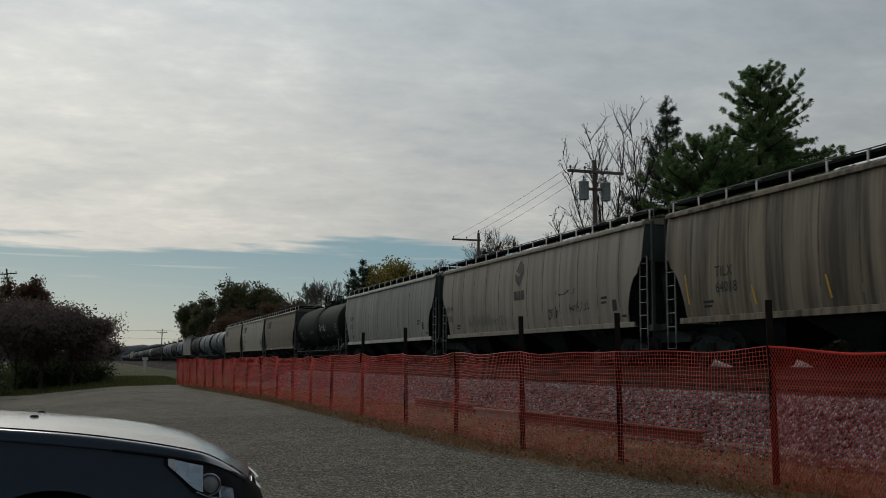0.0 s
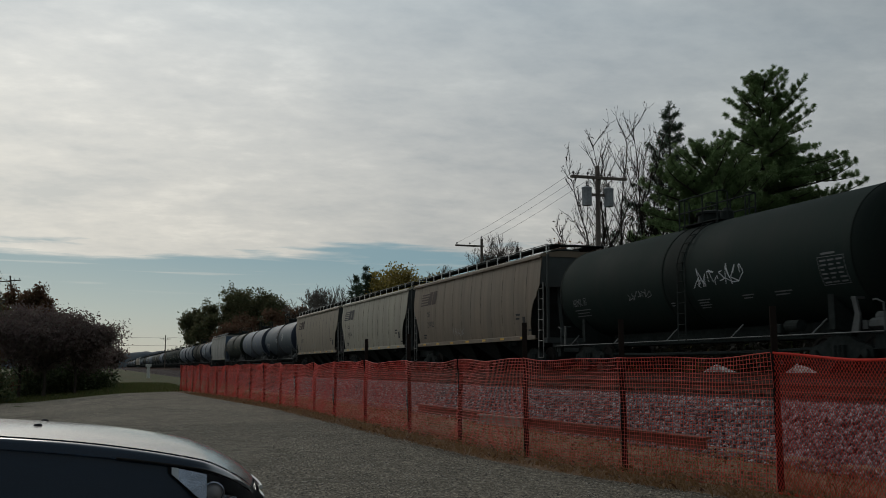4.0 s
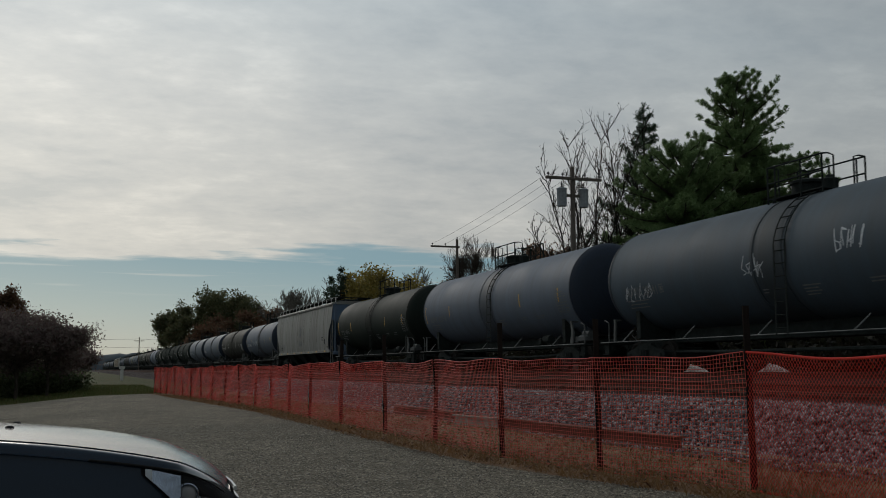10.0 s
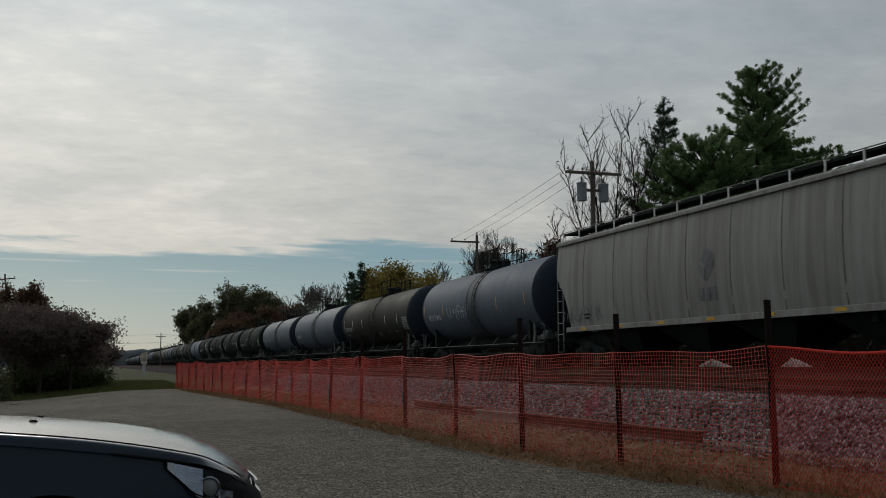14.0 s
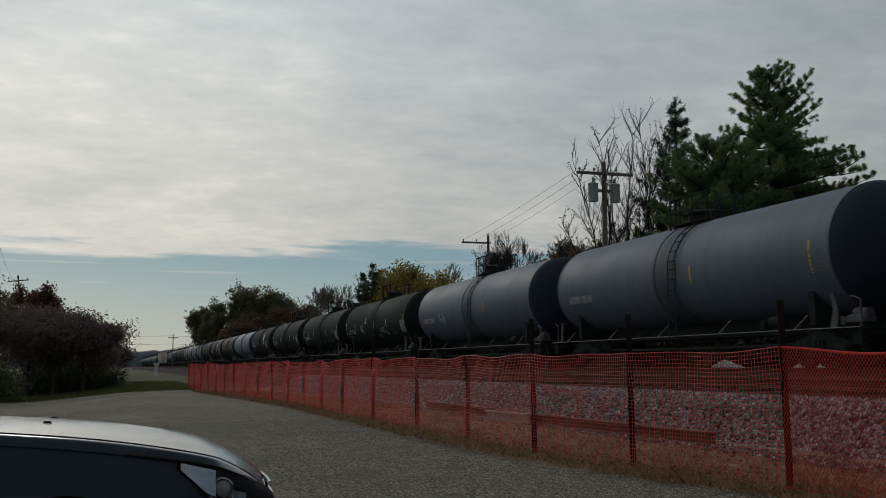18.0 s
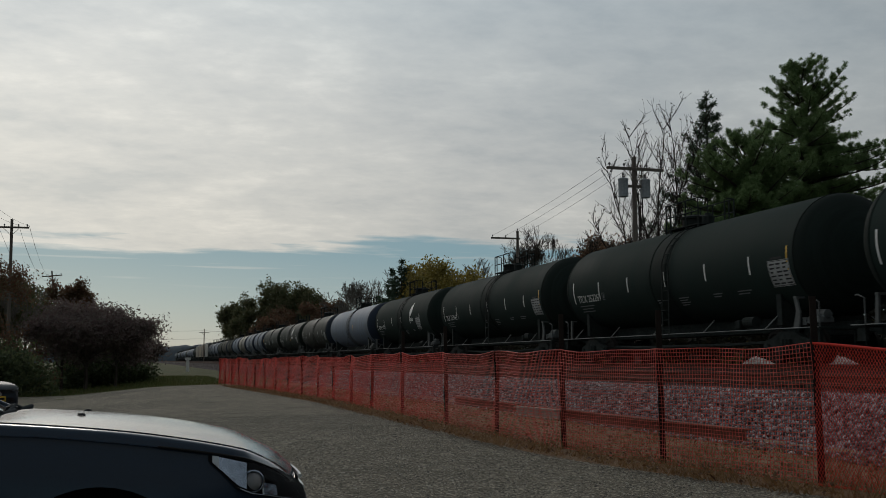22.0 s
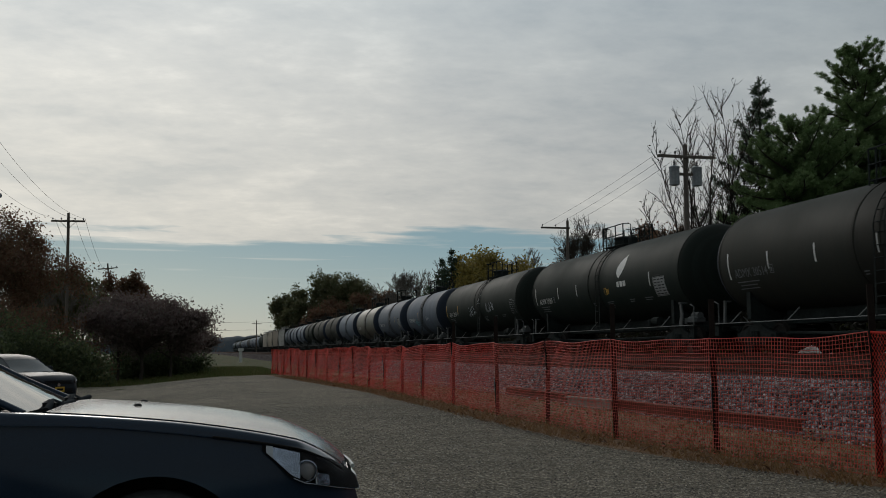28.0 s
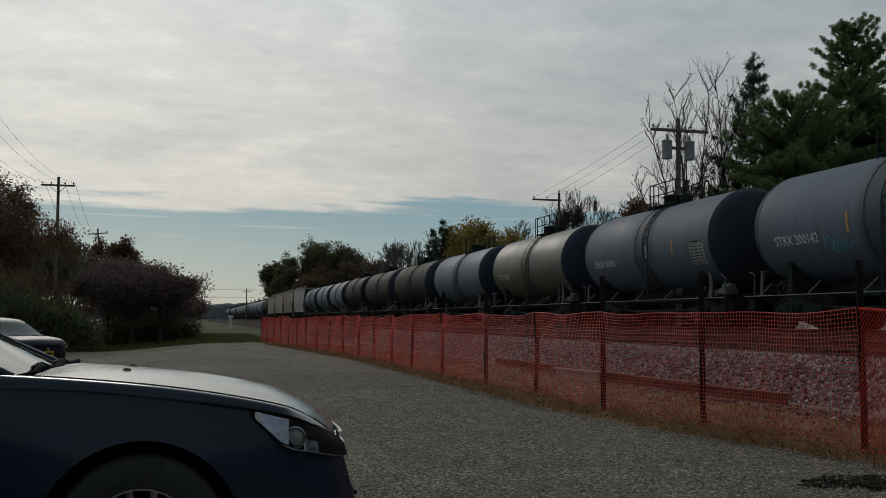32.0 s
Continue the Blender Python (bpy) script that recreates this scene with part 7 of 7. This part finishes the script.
def curve_table(tab, x):
    """Smooth interpolation through the rows of a table (x, values...)."""
    n = len(tab)
    i = 0
    while i < n - 2 and x > tab[i + 1][0]:
        i += 1
    a, b = tab[i], tab[i + 1]
    h = b[0] - a[0]
    k = min(1, max(0, (x - a[0]) / h))
    out = []
    for c in range(1, len(a)):
        ma = (b[c] - tab[i - 1][c]) / (b[0] - tab[i - 1][0]) if i > 0 else (b[c] - a[c]) / h
        mb = (tab[i + 2][c] - a[c]) / (tab[i + 2][0] - a[0]) if i + 2 < n else (b[c] - a[c]) / h
        k2, k3 = k * k, k * k * k
        out.append((2 * k3 - 3 * k2 + 1) * a[c] + (k3 - 2 * k2 + k) * h * ma + (-2 * k3 + 3 * k2) * b[c] + (k3 - k2) * h * mb)
    return out


def parked_car(name, label, at, turn, paint, L=4.55, wheel_f=0.90, wheelbase=2.69, k_w=1.0, k_h=1.0, hatch=False, badge=False, roll=0.0):
    """A car that points along +x; its front end is at x = 0, its wheels stand on z = 0."""
    car = thing(name, label, "car", at=Matrix.Translation(at) @ Matrix.Rotation(turn, 4, "Z") @ Matrix.Rotation(roll, 4, "X"))
    R = 0.315
    wf, wr = -wheel_f, -wheel_f - wheelbase
    # along the car, measured back from the nose: half width, shoulder height, hood-edge height, centre height, lower edge
    tab = [(0.00, 0.60, 0.600, 0.650, 0.685, 0.22), (0.06, 0.69, 0.660, 0.700, 0.738, 0.19), (0.16, 0.775, 0.720, 0.750, 0.786, 0.19), (0.30, 0.835, 0.762, 0.795, 0.834, 0.19),
           (0.50, 0.872, 0.798, 0.837, 0.873, 0.20), (0.75, 0.890, 0.832, 0.874, 0.904, 0.20), (1.05, 0.897, 0.862, 0.902, 0.923, 0.21), (1.30, 0.900, 0.869, 0.918, 0.922, 0.22),
           (1.55, 0.900, 0.873, 0.932, 0.936, 0.22), (2.3, 0.900, 0.885, 0.955, 0.965, 0.22), (3.2, 0.898, 0.895, 0.965, 0.98, 0.23), (3.9, 0.885, 0.91, 0.985, 1.005, 0.25), (4.3, 0.83, 0.91, 0.99, 1.01, 0.30), (4.55, 0.72, 0.84, 0.94, 0.96, 0.38)]
    tab = [(a * L / 4.55, b * k_w, c * k_h, d * k_h, e * k_h, g) for a, b, c, d, e, g in tab]
    xs = sorted(set([round(i * L / 90, 4) for i in range(91)] + [round(-wf + R * 1.17 * math.cos(a * math.pi / 18), 4) for a in range(19)] + [round(-wr + R * 1.17 * math.cos(a * math.pi / 18), 4) for a in range(19)]))
    xs = [x for x in xs if 0 <= x <= L]

    def low(x, z0):
        z = z0
        for w in (-wf, -wr):
            d = abs(x - w)
            if d < R * 1.17:
                z = max(z, R + math.sqrt((R * 1.17) ** 2 - d * d))
        return z

    def lean(d, z):
        """How far the nose falls back above the bumper."""
        return max(0.0, z - 0.40 * k_h) * 0.26 * max(0.0, 1 - d / 0.30)

    side_rows, hood_rows = [], []
    for x in xs:
        w, zs, ze, zc, z0 = curve_table(tab, x)
        zl = low(x, z0)
        zl = min(zl, zs - 0.04)
        row = []
        for j in range(9):
            k = j / 8
            z = zl + (zs - zl) * k
            bulge = math.sin(math.pi * min(1, max(0, (z - 0.2) / (zs - 0.2 + 1e-3)) * 0.92 + 0.05))
            row.append((-x, w - 0.04 + 0.04 * bulge ** 0.7, z))
        # a narrow ledge at the shoulder crease, then up to the hood edge
        front = 0.05 if x < 0.3 else 0.0
        for dy, f in ((0.018, 0.05), (0.028, 0.10), (0.032, 0.45), (0.037, 0.78), (0.050, 0.93), (0.068, 0.985), (0.10, 1.0)):
            row.append((-x, w - dy - front * f, zs + (ze - zs) * f))
        we = row[-1][1]
        row = [(p[0] - lean(x, p[2]), p[1], p[2]) for p in row]
        side_rows.append(row)
        hood_rows.append([(-x - lean(x, ze) + 0.03 * (1 - c * c) * max(0.0, 1 - x / 0.35), we * c, ze + 0.004 + (zc - ze) * (1 - abs(c) ** 1.7)) for c in (-1, -0.97, -0.8, -0.6, -0.35, -0.12, 0.12, 0.35, 0.6, 0.8, 0.97, 1)])
    n_h = max(i for i, x in enumerate(xs) if x <= 1.22 * L / 4.55)
    for s in (1, -1):
        m = Mesh()
        rows = [[(p[0], s * p[1], p[2]) for p in r] for r in side_rows]
        m.loft(rows, close=False, caps=False)
        part("body_side", m, paint, car, smooth=50)
    part("hood", Mesh().loft(hood_rows[:n_h + 1], close=False, caps=False), paint, car, smooth=60)
    # nose: closes the front
    m = Mesh()
    first = side_rows[0]
    nose = []
    for c in (-1, -0.75, -0.5, -0.25, 0, 0.25, 0.5, 0.75, 1):
        nose.append([(p[0] + 0.03 * (1 - c * c), p[1] * c, p[2] + (0.038 * k_h * (1 - abs(c) ** 2.2) if i > 8 else 0.0) * (i - 8) / 7) for i, p in enumerate(first)])
    m.loft(nose, close=False, caps=False)
    part("front_bumper", m, paint, car, smooth=50)
    m = Mesh()
    last = side_rows[-1]
    m.loft([[(p[0] - 0.05 * (1 - c * c), p[1] * c, p[2]) for p in last] for c in (-1, -0.5, 0, 0.5, 1)], close=False, caps=False)
    m.loft(hood_rows[-14:], close=False, caps=False)
    part("tail", m, paint, car, smooth=50)
    # cowl
    part("cowl", Mesh().loft([[(p[0], p[1], p[2] - 0.02) for p in r] for r in hood_rows[n_h:n_h + 5]], close=False, caps=False), TRIM, car, smooth=50)
    # cabin
    x0 = 1.27 * L / 4.55
    roof = [(x0 + 0.02, 0.79, 0.912, 0.918), (x0 + 0.30, 0.715, 1.045, 1.06), (x0 + 0.62, 0.655, 1.225, 1.255), (x0 + 0.85, 0.615, 1.345, 1.385), (x0 + 1.3, 0.605, 1.435, 1.480), (x0 + 1.9, 0.60, 1.415, 1.465),
            (x0 + (2.45 if hatch else 2.25), 0.60, 1.36 if hatch else 1.33, 1.41 if hatch else 1.39), (x0 + 2.75, 0.66, 1.13 if hatch else 1.10, 1.2 if hatch else 1.15), (x0 + 3.0, 0.72, 0.98, 1.02)]
    roof = [(a, b * k_w, c * k_h, d * k_h) for a, b, c, d in roof]
    cs = (-1, -0.9, -0.6, -0.3, 0, 0.3, 0.6, 0.9, 1)

    def cab(x):
        w, ze, zc = curve_table(roof, x)
        return [(-x + 0.03 * (1 - abs(c) ** 2) * (1 if x < x0 + 0.9 else 0) * (1 if x > x0 + 0.0 else 0), w * c, ze + (zc - ze) * (1 - abs(c) ** 2.5)) for c in cs]
    ws = [x0 + 0.02 + i * 0.1 for i in range(8)]
    glass = part("windshield", Mesh().loft([[(p[0], p[1] * 0.97, p[2] + 0.002) for p in cab(x)] for x in ws], close=False, caps=False), GLASS, car, "sloping glass", smooth=60)
    glass.visible_shadow = False
    part("roof", Mesh().loft([cab(x0 + 0.72 + i * 0.15) for i in range(11)], close=False, caps=False), paint, car, smooth=60)
    part("rear_window", Mesh().loft([[(p[0], p[1] * 0.97, p[2] + 0.002) for p in cab(x0 + 2.22 + i * 0.13)] for i in range(7)], close=False, caps=False), GLASS, car, smooth=60)
    for s in (1, -1):
        # pillars and roof rail
        m = Mesh()
        m.tube([(-(x0 + 0.02 + i * 0.1), s * curve_table(roof, x0 + 0.02 + i * 0.1)[0], curve_table(roof, x0 + 0.02 + i * 0.1)[1]) for i in range(30)], 0.014, 8)
        part("roof_pillar", m, paint, car, smooth=60)
        m = Mesh()
        rows = []
        for i in range(27):
            x = x0 + 0.22 + i * 0.1
            w, ze, zc = curve_table(roof, x)
            wb, zs, zee, zz, z0 = curve_table(tab, min(x, L))
            rows.append([(-x, s * (wb - 0.10), zee - 0.02), (-x, s * (wb - 0.10 + (w - wb + 0.10) * 0.5), zee + (ze - zee) * 0.5), (-x, s * w * 0.995, max(ze, zee))])
        part("side_window", Mesh().loft(rows, close=False, caps=False), GLASS, car, smooth=60)
        for xx in (x0 + 1.18, x0 + 2.15):
            w, ze, zc = curve_table(roof, xx)
            wb, zs, zee, zz, z0 = curve_table(tab, min(xx, L))
            part("door_pillar", Mesh().tube([(-xx, s * (wb - 0.095), zee - 0.03), (-xx, s * (w + 0.003), ze)], 0.04, 6), TRIM, car)
        # door gaps and handles
        for xx in (1.62, 2.55, 3.35):
            xx *= L / 4.55
            w, zs, ze, zc, z0 = curve_table(tab, xx)
            part("door_seam", Mesh().tube([(-xx, s * (w - 0.03), 0.32), (-xx, s * (w + 0.001), 0.6), (-xx, s * (w - 0.006), zs), (-xx, s * (w - 0.12), ze)], 0.006, 4), TRIM, car)
        for xx in (2.35, 3.2):
            w, zs, ze, zc, z0 = curve_table(tab, xx * L / 4.55)
            part("door_handle", Mesh().box(-xx * L / 4.55, s * (w + 0.012), zs - 0.03, 0.2, 0.03, 0.035, chamfer=0.01), paint, car)
        # mirror
        mi = part("door_mirror", Mesh().box(-(x0 + 0.62), s * 0.98 * k_w, 1.04 * k_h, 0.13, 0.20, 0.14, chamfer=0.04), paint, car)
        part("mirror_arm", Mesh().box(-(x0 + 0.6), s * 0.88 * k_w, 0.99 * k_h, 0.07, 0.12, 0.05), TRIM, mi)
        # headlamp
        m = Mesh()
        prof = [(0.01, 0.590, 0.640), (0.06, 0.597, 0.676), (0.14, 0.612, 0.716), (0.22, 0.628, 0.738), (0.30, 0.640, 0.758), (0.345, 0.660, 0.768), (0.40, 0.715, 0.778), (0.45, 0.762, 0.784)]
        rows = []
        for x, za, zb in prof:
            row = []
            for k in (0.0, 0.3, 0.7, 1.0):
                z = (za + (zb - za) * k) * k_h
                w, zs, ze, zc, z0 = curve_table(tab, x * L / 4.55)
                b = math.sin(math.pi * min(1, max(0, (z - 0.2) / (zs - 0.2)) * 0.92 + 0.05)) if z < zs else 0.4
                y = w - 0.055 + 0.055 * max(b, 0.01) ** 0.7 if z <= zs else w - 0.04 - 0.08 * (z - zs) / max(ze - zs, 0.01)
                row.append((-x * L / 4.55 + 0.012 - lean(x * L / 4.55, z), s * (y + 0.010), z))
            rows.append(row)

        def skin(r, out):
            return [[(p[0] + out * 0.5, p[1] + s * out, p[2]) for p in row] for row in r]

        def patch(i0, i1, k0, k1, out, n=5):
            """A piece of the lamp's face, between two stations and two heights, raised above the body."""
            pr = []
            for i in range(n):
                u = i0 + (i1 - i0) * i / (n - 1)
                j = min(int(u), len(rows) - 2)
                ra, rb, t = rows[j], rows[j + 1], u - min(int(u), len(rows) - 2)
                r = []
                for kk in (k0, (k0 + k1) / 2, k1):
                    q = min(int(kk * 3), 2)
                    w = kk * 3 - q
                    pa = [ra[q][c] + (ra[q + 1][c] - ra[q][c]) * w for c in range(3)]
                    pb = [rb[q][c] + (rb[q + 1][c] - rb[q][c]) * w for c in range(3)]
                    p3 = [x + (y - x) * t for x, y in zip(pa, pb)]
                    r.append(p3)
                pr.append(r)
            return Mesh().loft(skin(pr, out), close=False, caps=False)
        lamp = part("headlamp", Mesh().loft(skin(rows, 0.022), close=False, caps=False), LENS, car, "clear lamp lens", smooth=60)
        lamp.visible_shadow = False
        part("lamp_housing", Mesh().loft(skin(rows, 0.002), close=False, caps=False), TRIM, lamp, smooth=60)
        part("lamp_bowl", patch(4.3, 6.6, 0.10, 0.90, 0.012, 9), SILVER, lamp, "silver reflector", smooth=60)
        part("lamp_bowl", patch(2.35, 3.2, 0.04, 0.42, 0.013, 7), SILVER, lamp, "silver reflector", smooth=60)
        part("lamp_bowl", patch(2.35, 3.2, 0.50, 0.92, 0.010, 7), TRIM, lamp, smooth=60)
        part("lamp_bowl", patch(3.35, 4.25, 0.06, 0.92, 0.008, 9), TRIM, lamp, smooth=60)
        mid = patch(3.75, 3.85, 0.34, 0.46, 0.010, 3).v[4]
        part("projector", Mesh().lathe([(-s * 0.03, 0.036), (0.0, 0.034), (s * 0.008, 0.026), (s * 0.013, 0.013), (s * 0.014, 0.001)], "y", 22, mid), AMBER, lamp, "dull glass projector lamp", smooth=60)
        part("projector_ring", Mesh().tube([(mid[0] + 0.039 * math.cos(a * math.pi / 12), mid[1] + s * 0.002, mid[2] + 0.039 * math.sin(a * math.pi / 12)) for a in range(24)], 0.005, 6, closed=True), SILVER, lamp, smooth=60)
        part("lamp_rim", patch(6.4, 6.9, 0.05, 0.95, 0.018, 5), WHITETRIM, lamp, "pale lamp edge", smooth=60)
        part("lamp_rim", patch(3.20, 3.30, 0.03, 0.60, 0.018, 5), WHITETRIM, lamp, "pale lamp edge", smooth=60)
        low_edge = [r[0] for r in skin(rows, 0.024)]
        part("lamp_trim", Mesh().tube(low_edge[1:6], 0.0022, 6), SILVER, lamp, "bright strip below the lamp", smooth=60)
        gap = []
        for i in range(19):
            x = (0.07 + 0.55 * i / 18) * L / 4.55
            w, zs, ze, zc, z0 = curve_table(tab, x)
            gap.append((-x - lean(x, zs), s * (w - 0.016), zs + (ze - zs) * 0.12))
        part("hood_gap", Mesh().tube(gap, 0.0045, 6), TRIM, car, smooth=60)
        part("fog_lamp", Mesh().lathe([(0.0, 0.045), (0.02, 0.05), (0.03, 0.03)], "x", 14, (-0.05, s * 0.60, 0.36)), CHROME, car)
        # wheels
        for wx in (wf, wr):
            wh = new("wheel")
            wh.parent, wh.location, wh.empty_display_size = car, (wx, s * 0.80 * k_w, R), 0.1
            tyre = Mesh().lathe([(-0.10, 0.20), (-0.105, 0.27), (-0.09, 0.303), (-0.05, R), (0.05, R), (0.09, 0.303), (0.105, 0.27), (0.095, 0.20)], "y", 40, caps=False)
            part("tyre", tyre, TYRE, wh, smooth=40)
            rim = Mesh().lathe([(s * 0.085, 0.190), (s * 0.095, 0.196), (s * 0.095, 0.178), (s * 0.03, 0.165), (s * -0.06, 0.165)], "y", 36, caps=False)
            for k in range(5):
                a = 2 * math.pi * k / 5 + 0.3
                d = Vector((math.cos(a), 0, math.sin(a)))
                q = Vector((-math.sin(a), 0, math.cos(a)))
                for o in (-0.022, 0.022):
                    rim.tube([d * 0.05 + q * o + Vector((0, s * 0.075, 0)), d * 0.183 + q * o * 1.9 + Vector((0, s * 0.080, 0))], 0.014, 6)
            rim.lathe([(s * 0.05, 0.07), (s * 0.085, 0.06), (s * 0.092, 0.001)], "y", 18)
            rim.v = [(x * 1.09, y, z * 1.09) for x, y, z in rim.v]
            part("rim", rim, ALLOY, wh, "spoked alloy rim", smooth=40)
        # arch liner
        for wx in (wf, wr):
            rows = [[(wx + R * 1.21 * math.cos(a * math.pi / 20), s * yy, R + R * 1.21 * math.sin(a * math.pi / 20)) for a in range(21)] for yy in (0.865 * k_w, 0.45)]
            wall = Mesh().loft(rows, close=False, caps=False)
            wall.add([(wx - R * 1.23, s * 0.45, 0.12), (wx + R * 1.23, s * 0.45, 0.12), (wx + R * 1.23, s * 0.45, R * 2.2), (wx - R * 1.23, s * 0.45, R * 2.2)], [(0, 1, 2, 3)])
            part("arch_liner", wall, LINER, car)
    # grille and lower intake
    for za, zb, w in ((0.57, 0.68, 0.48), (0.30, 0.44, 0.52)):
        def nose_at(c, z, out):
            return (0.03 * (1 - c * c) + out - lean(0, z * k_h), 0.575 * c * k_w, z * k_h)
        gr = part("grille", Mesh().loft([[nose_at(c / 10, z, 0.006) for z in (za, (za + zb) / 2, zb)] for c in range(-8, 9)], close=False, caps=False), TRIM, car, "black grille", smooth=60)
        for zf in (0.12, 0.5, 0.9):
            part("grille_bar", Mesh().tube([nose_at(c / 10, za + (zb - za) * zf, 0.014) for c in range(-9, 10)], 0.009, 6), CHROME if not badge and za > 0.5 else TRIM, gr)
    if badge:
        part("badge", Mesh().lathe([(0.035, 0.055), (0.05, 0.05), (0.052, 0.001)], "x", 20, (-lean(0, 0.56), 0, 0.56)), CHROME, car, "round plain badge")
        part("number_plate", Mesh().box(0.045, 0, 0.42, 0.012, 0.34, 0.16, chamfer=0.004), PLATE, car, "yellow plate with a dark bar")
        part("plate_bar", Mesh().box(0.054, 0, 0.42, 0.006, 0.24, 0.06), TRIM, car)
    else:
        part("badge", Mesh().box(0.042 - lean(0, 0.625), 0, 0.625, 0.014, 0.15, 0.05, chamfer=0.006), CHROME, car, "plain bright badge")
    part("underbody", Mesh().box(-L / 2, 0, 0.30, L - 0.5, 1.25 * k_w, 0.20), TRIM, car)
    # wipers and washer jets
    for yy in (-0.42, 0.28):
        wz = 0.908 * k_h
        w = part("wiper", Mesh().tube([(-(x0 - 0.02), yy - 0.1, wz + 0.0), (-(x0 - 0.03), yy + 0.02, wz + 0.035), (-(x0 - 0.04), yy + 0.2, wz + 0.02)], [0.015, 0.012, 0.009], 8), LINER, car, smooth=60)
        part("wiper_blade", Mesh().tube([(-(x0 + 0.03), yy - 0.14, wz - 0.005), (-(x0 - 0.04), yy + 0.15, wz + 0.012), (-(x0 - 0.06), yy + 0.45, wz + 0.020)], 0.012, 8), LINER, w, smooth=60)
        part("wiper_cap", Mesh().lathe([(0.0, 0.03), (0.03, 0.028), (0.045, 0.001)], "z", 10, (-(x0 - 0.02), yy, wz)), TRIM, w)
    for yy in (-0.27, 0.27):
        part("washer_jet", Mesh().box(-0.92 * L / 4.55, yy, 0.914 * k_h, 0.034, 0.026, 0.022, chamfer=0.006), TRIM, car)
    return car


parked_car("sedan", "dark navy sedan parked on the gravel", (0.67, 4.85, 0.0), 0.0, NAVY, wheel_f=0.825, roll=radians(-0.75))
parked_car("hatchback", "dark grey hatchback with a yellow plate, parked by the bushes", (-4.22, 34.6, ground_z(-4.6, 35.5)), radians(-46), GREYCAR, L=4.2, wheel_f=0.85, wheelbase=2.58, k_h=1.02, hatch=True, badge=True)
parked_car("silver_car", "silver car parked close beside the navy sedan", (-0.46, 2.55, 0.0), 0.0, SILVERCAR, wheel_f=0.825)


# ---- what moves ----
def motions():
    for car, q in TRAIN:
        rows = [(t, pose(TRACK_X, q - SPEED * t, RAIL_Z)) for t in (0.0, 8.0, 16.0, 24.0, SECONDS)]
        walk(car, rows)


motions()
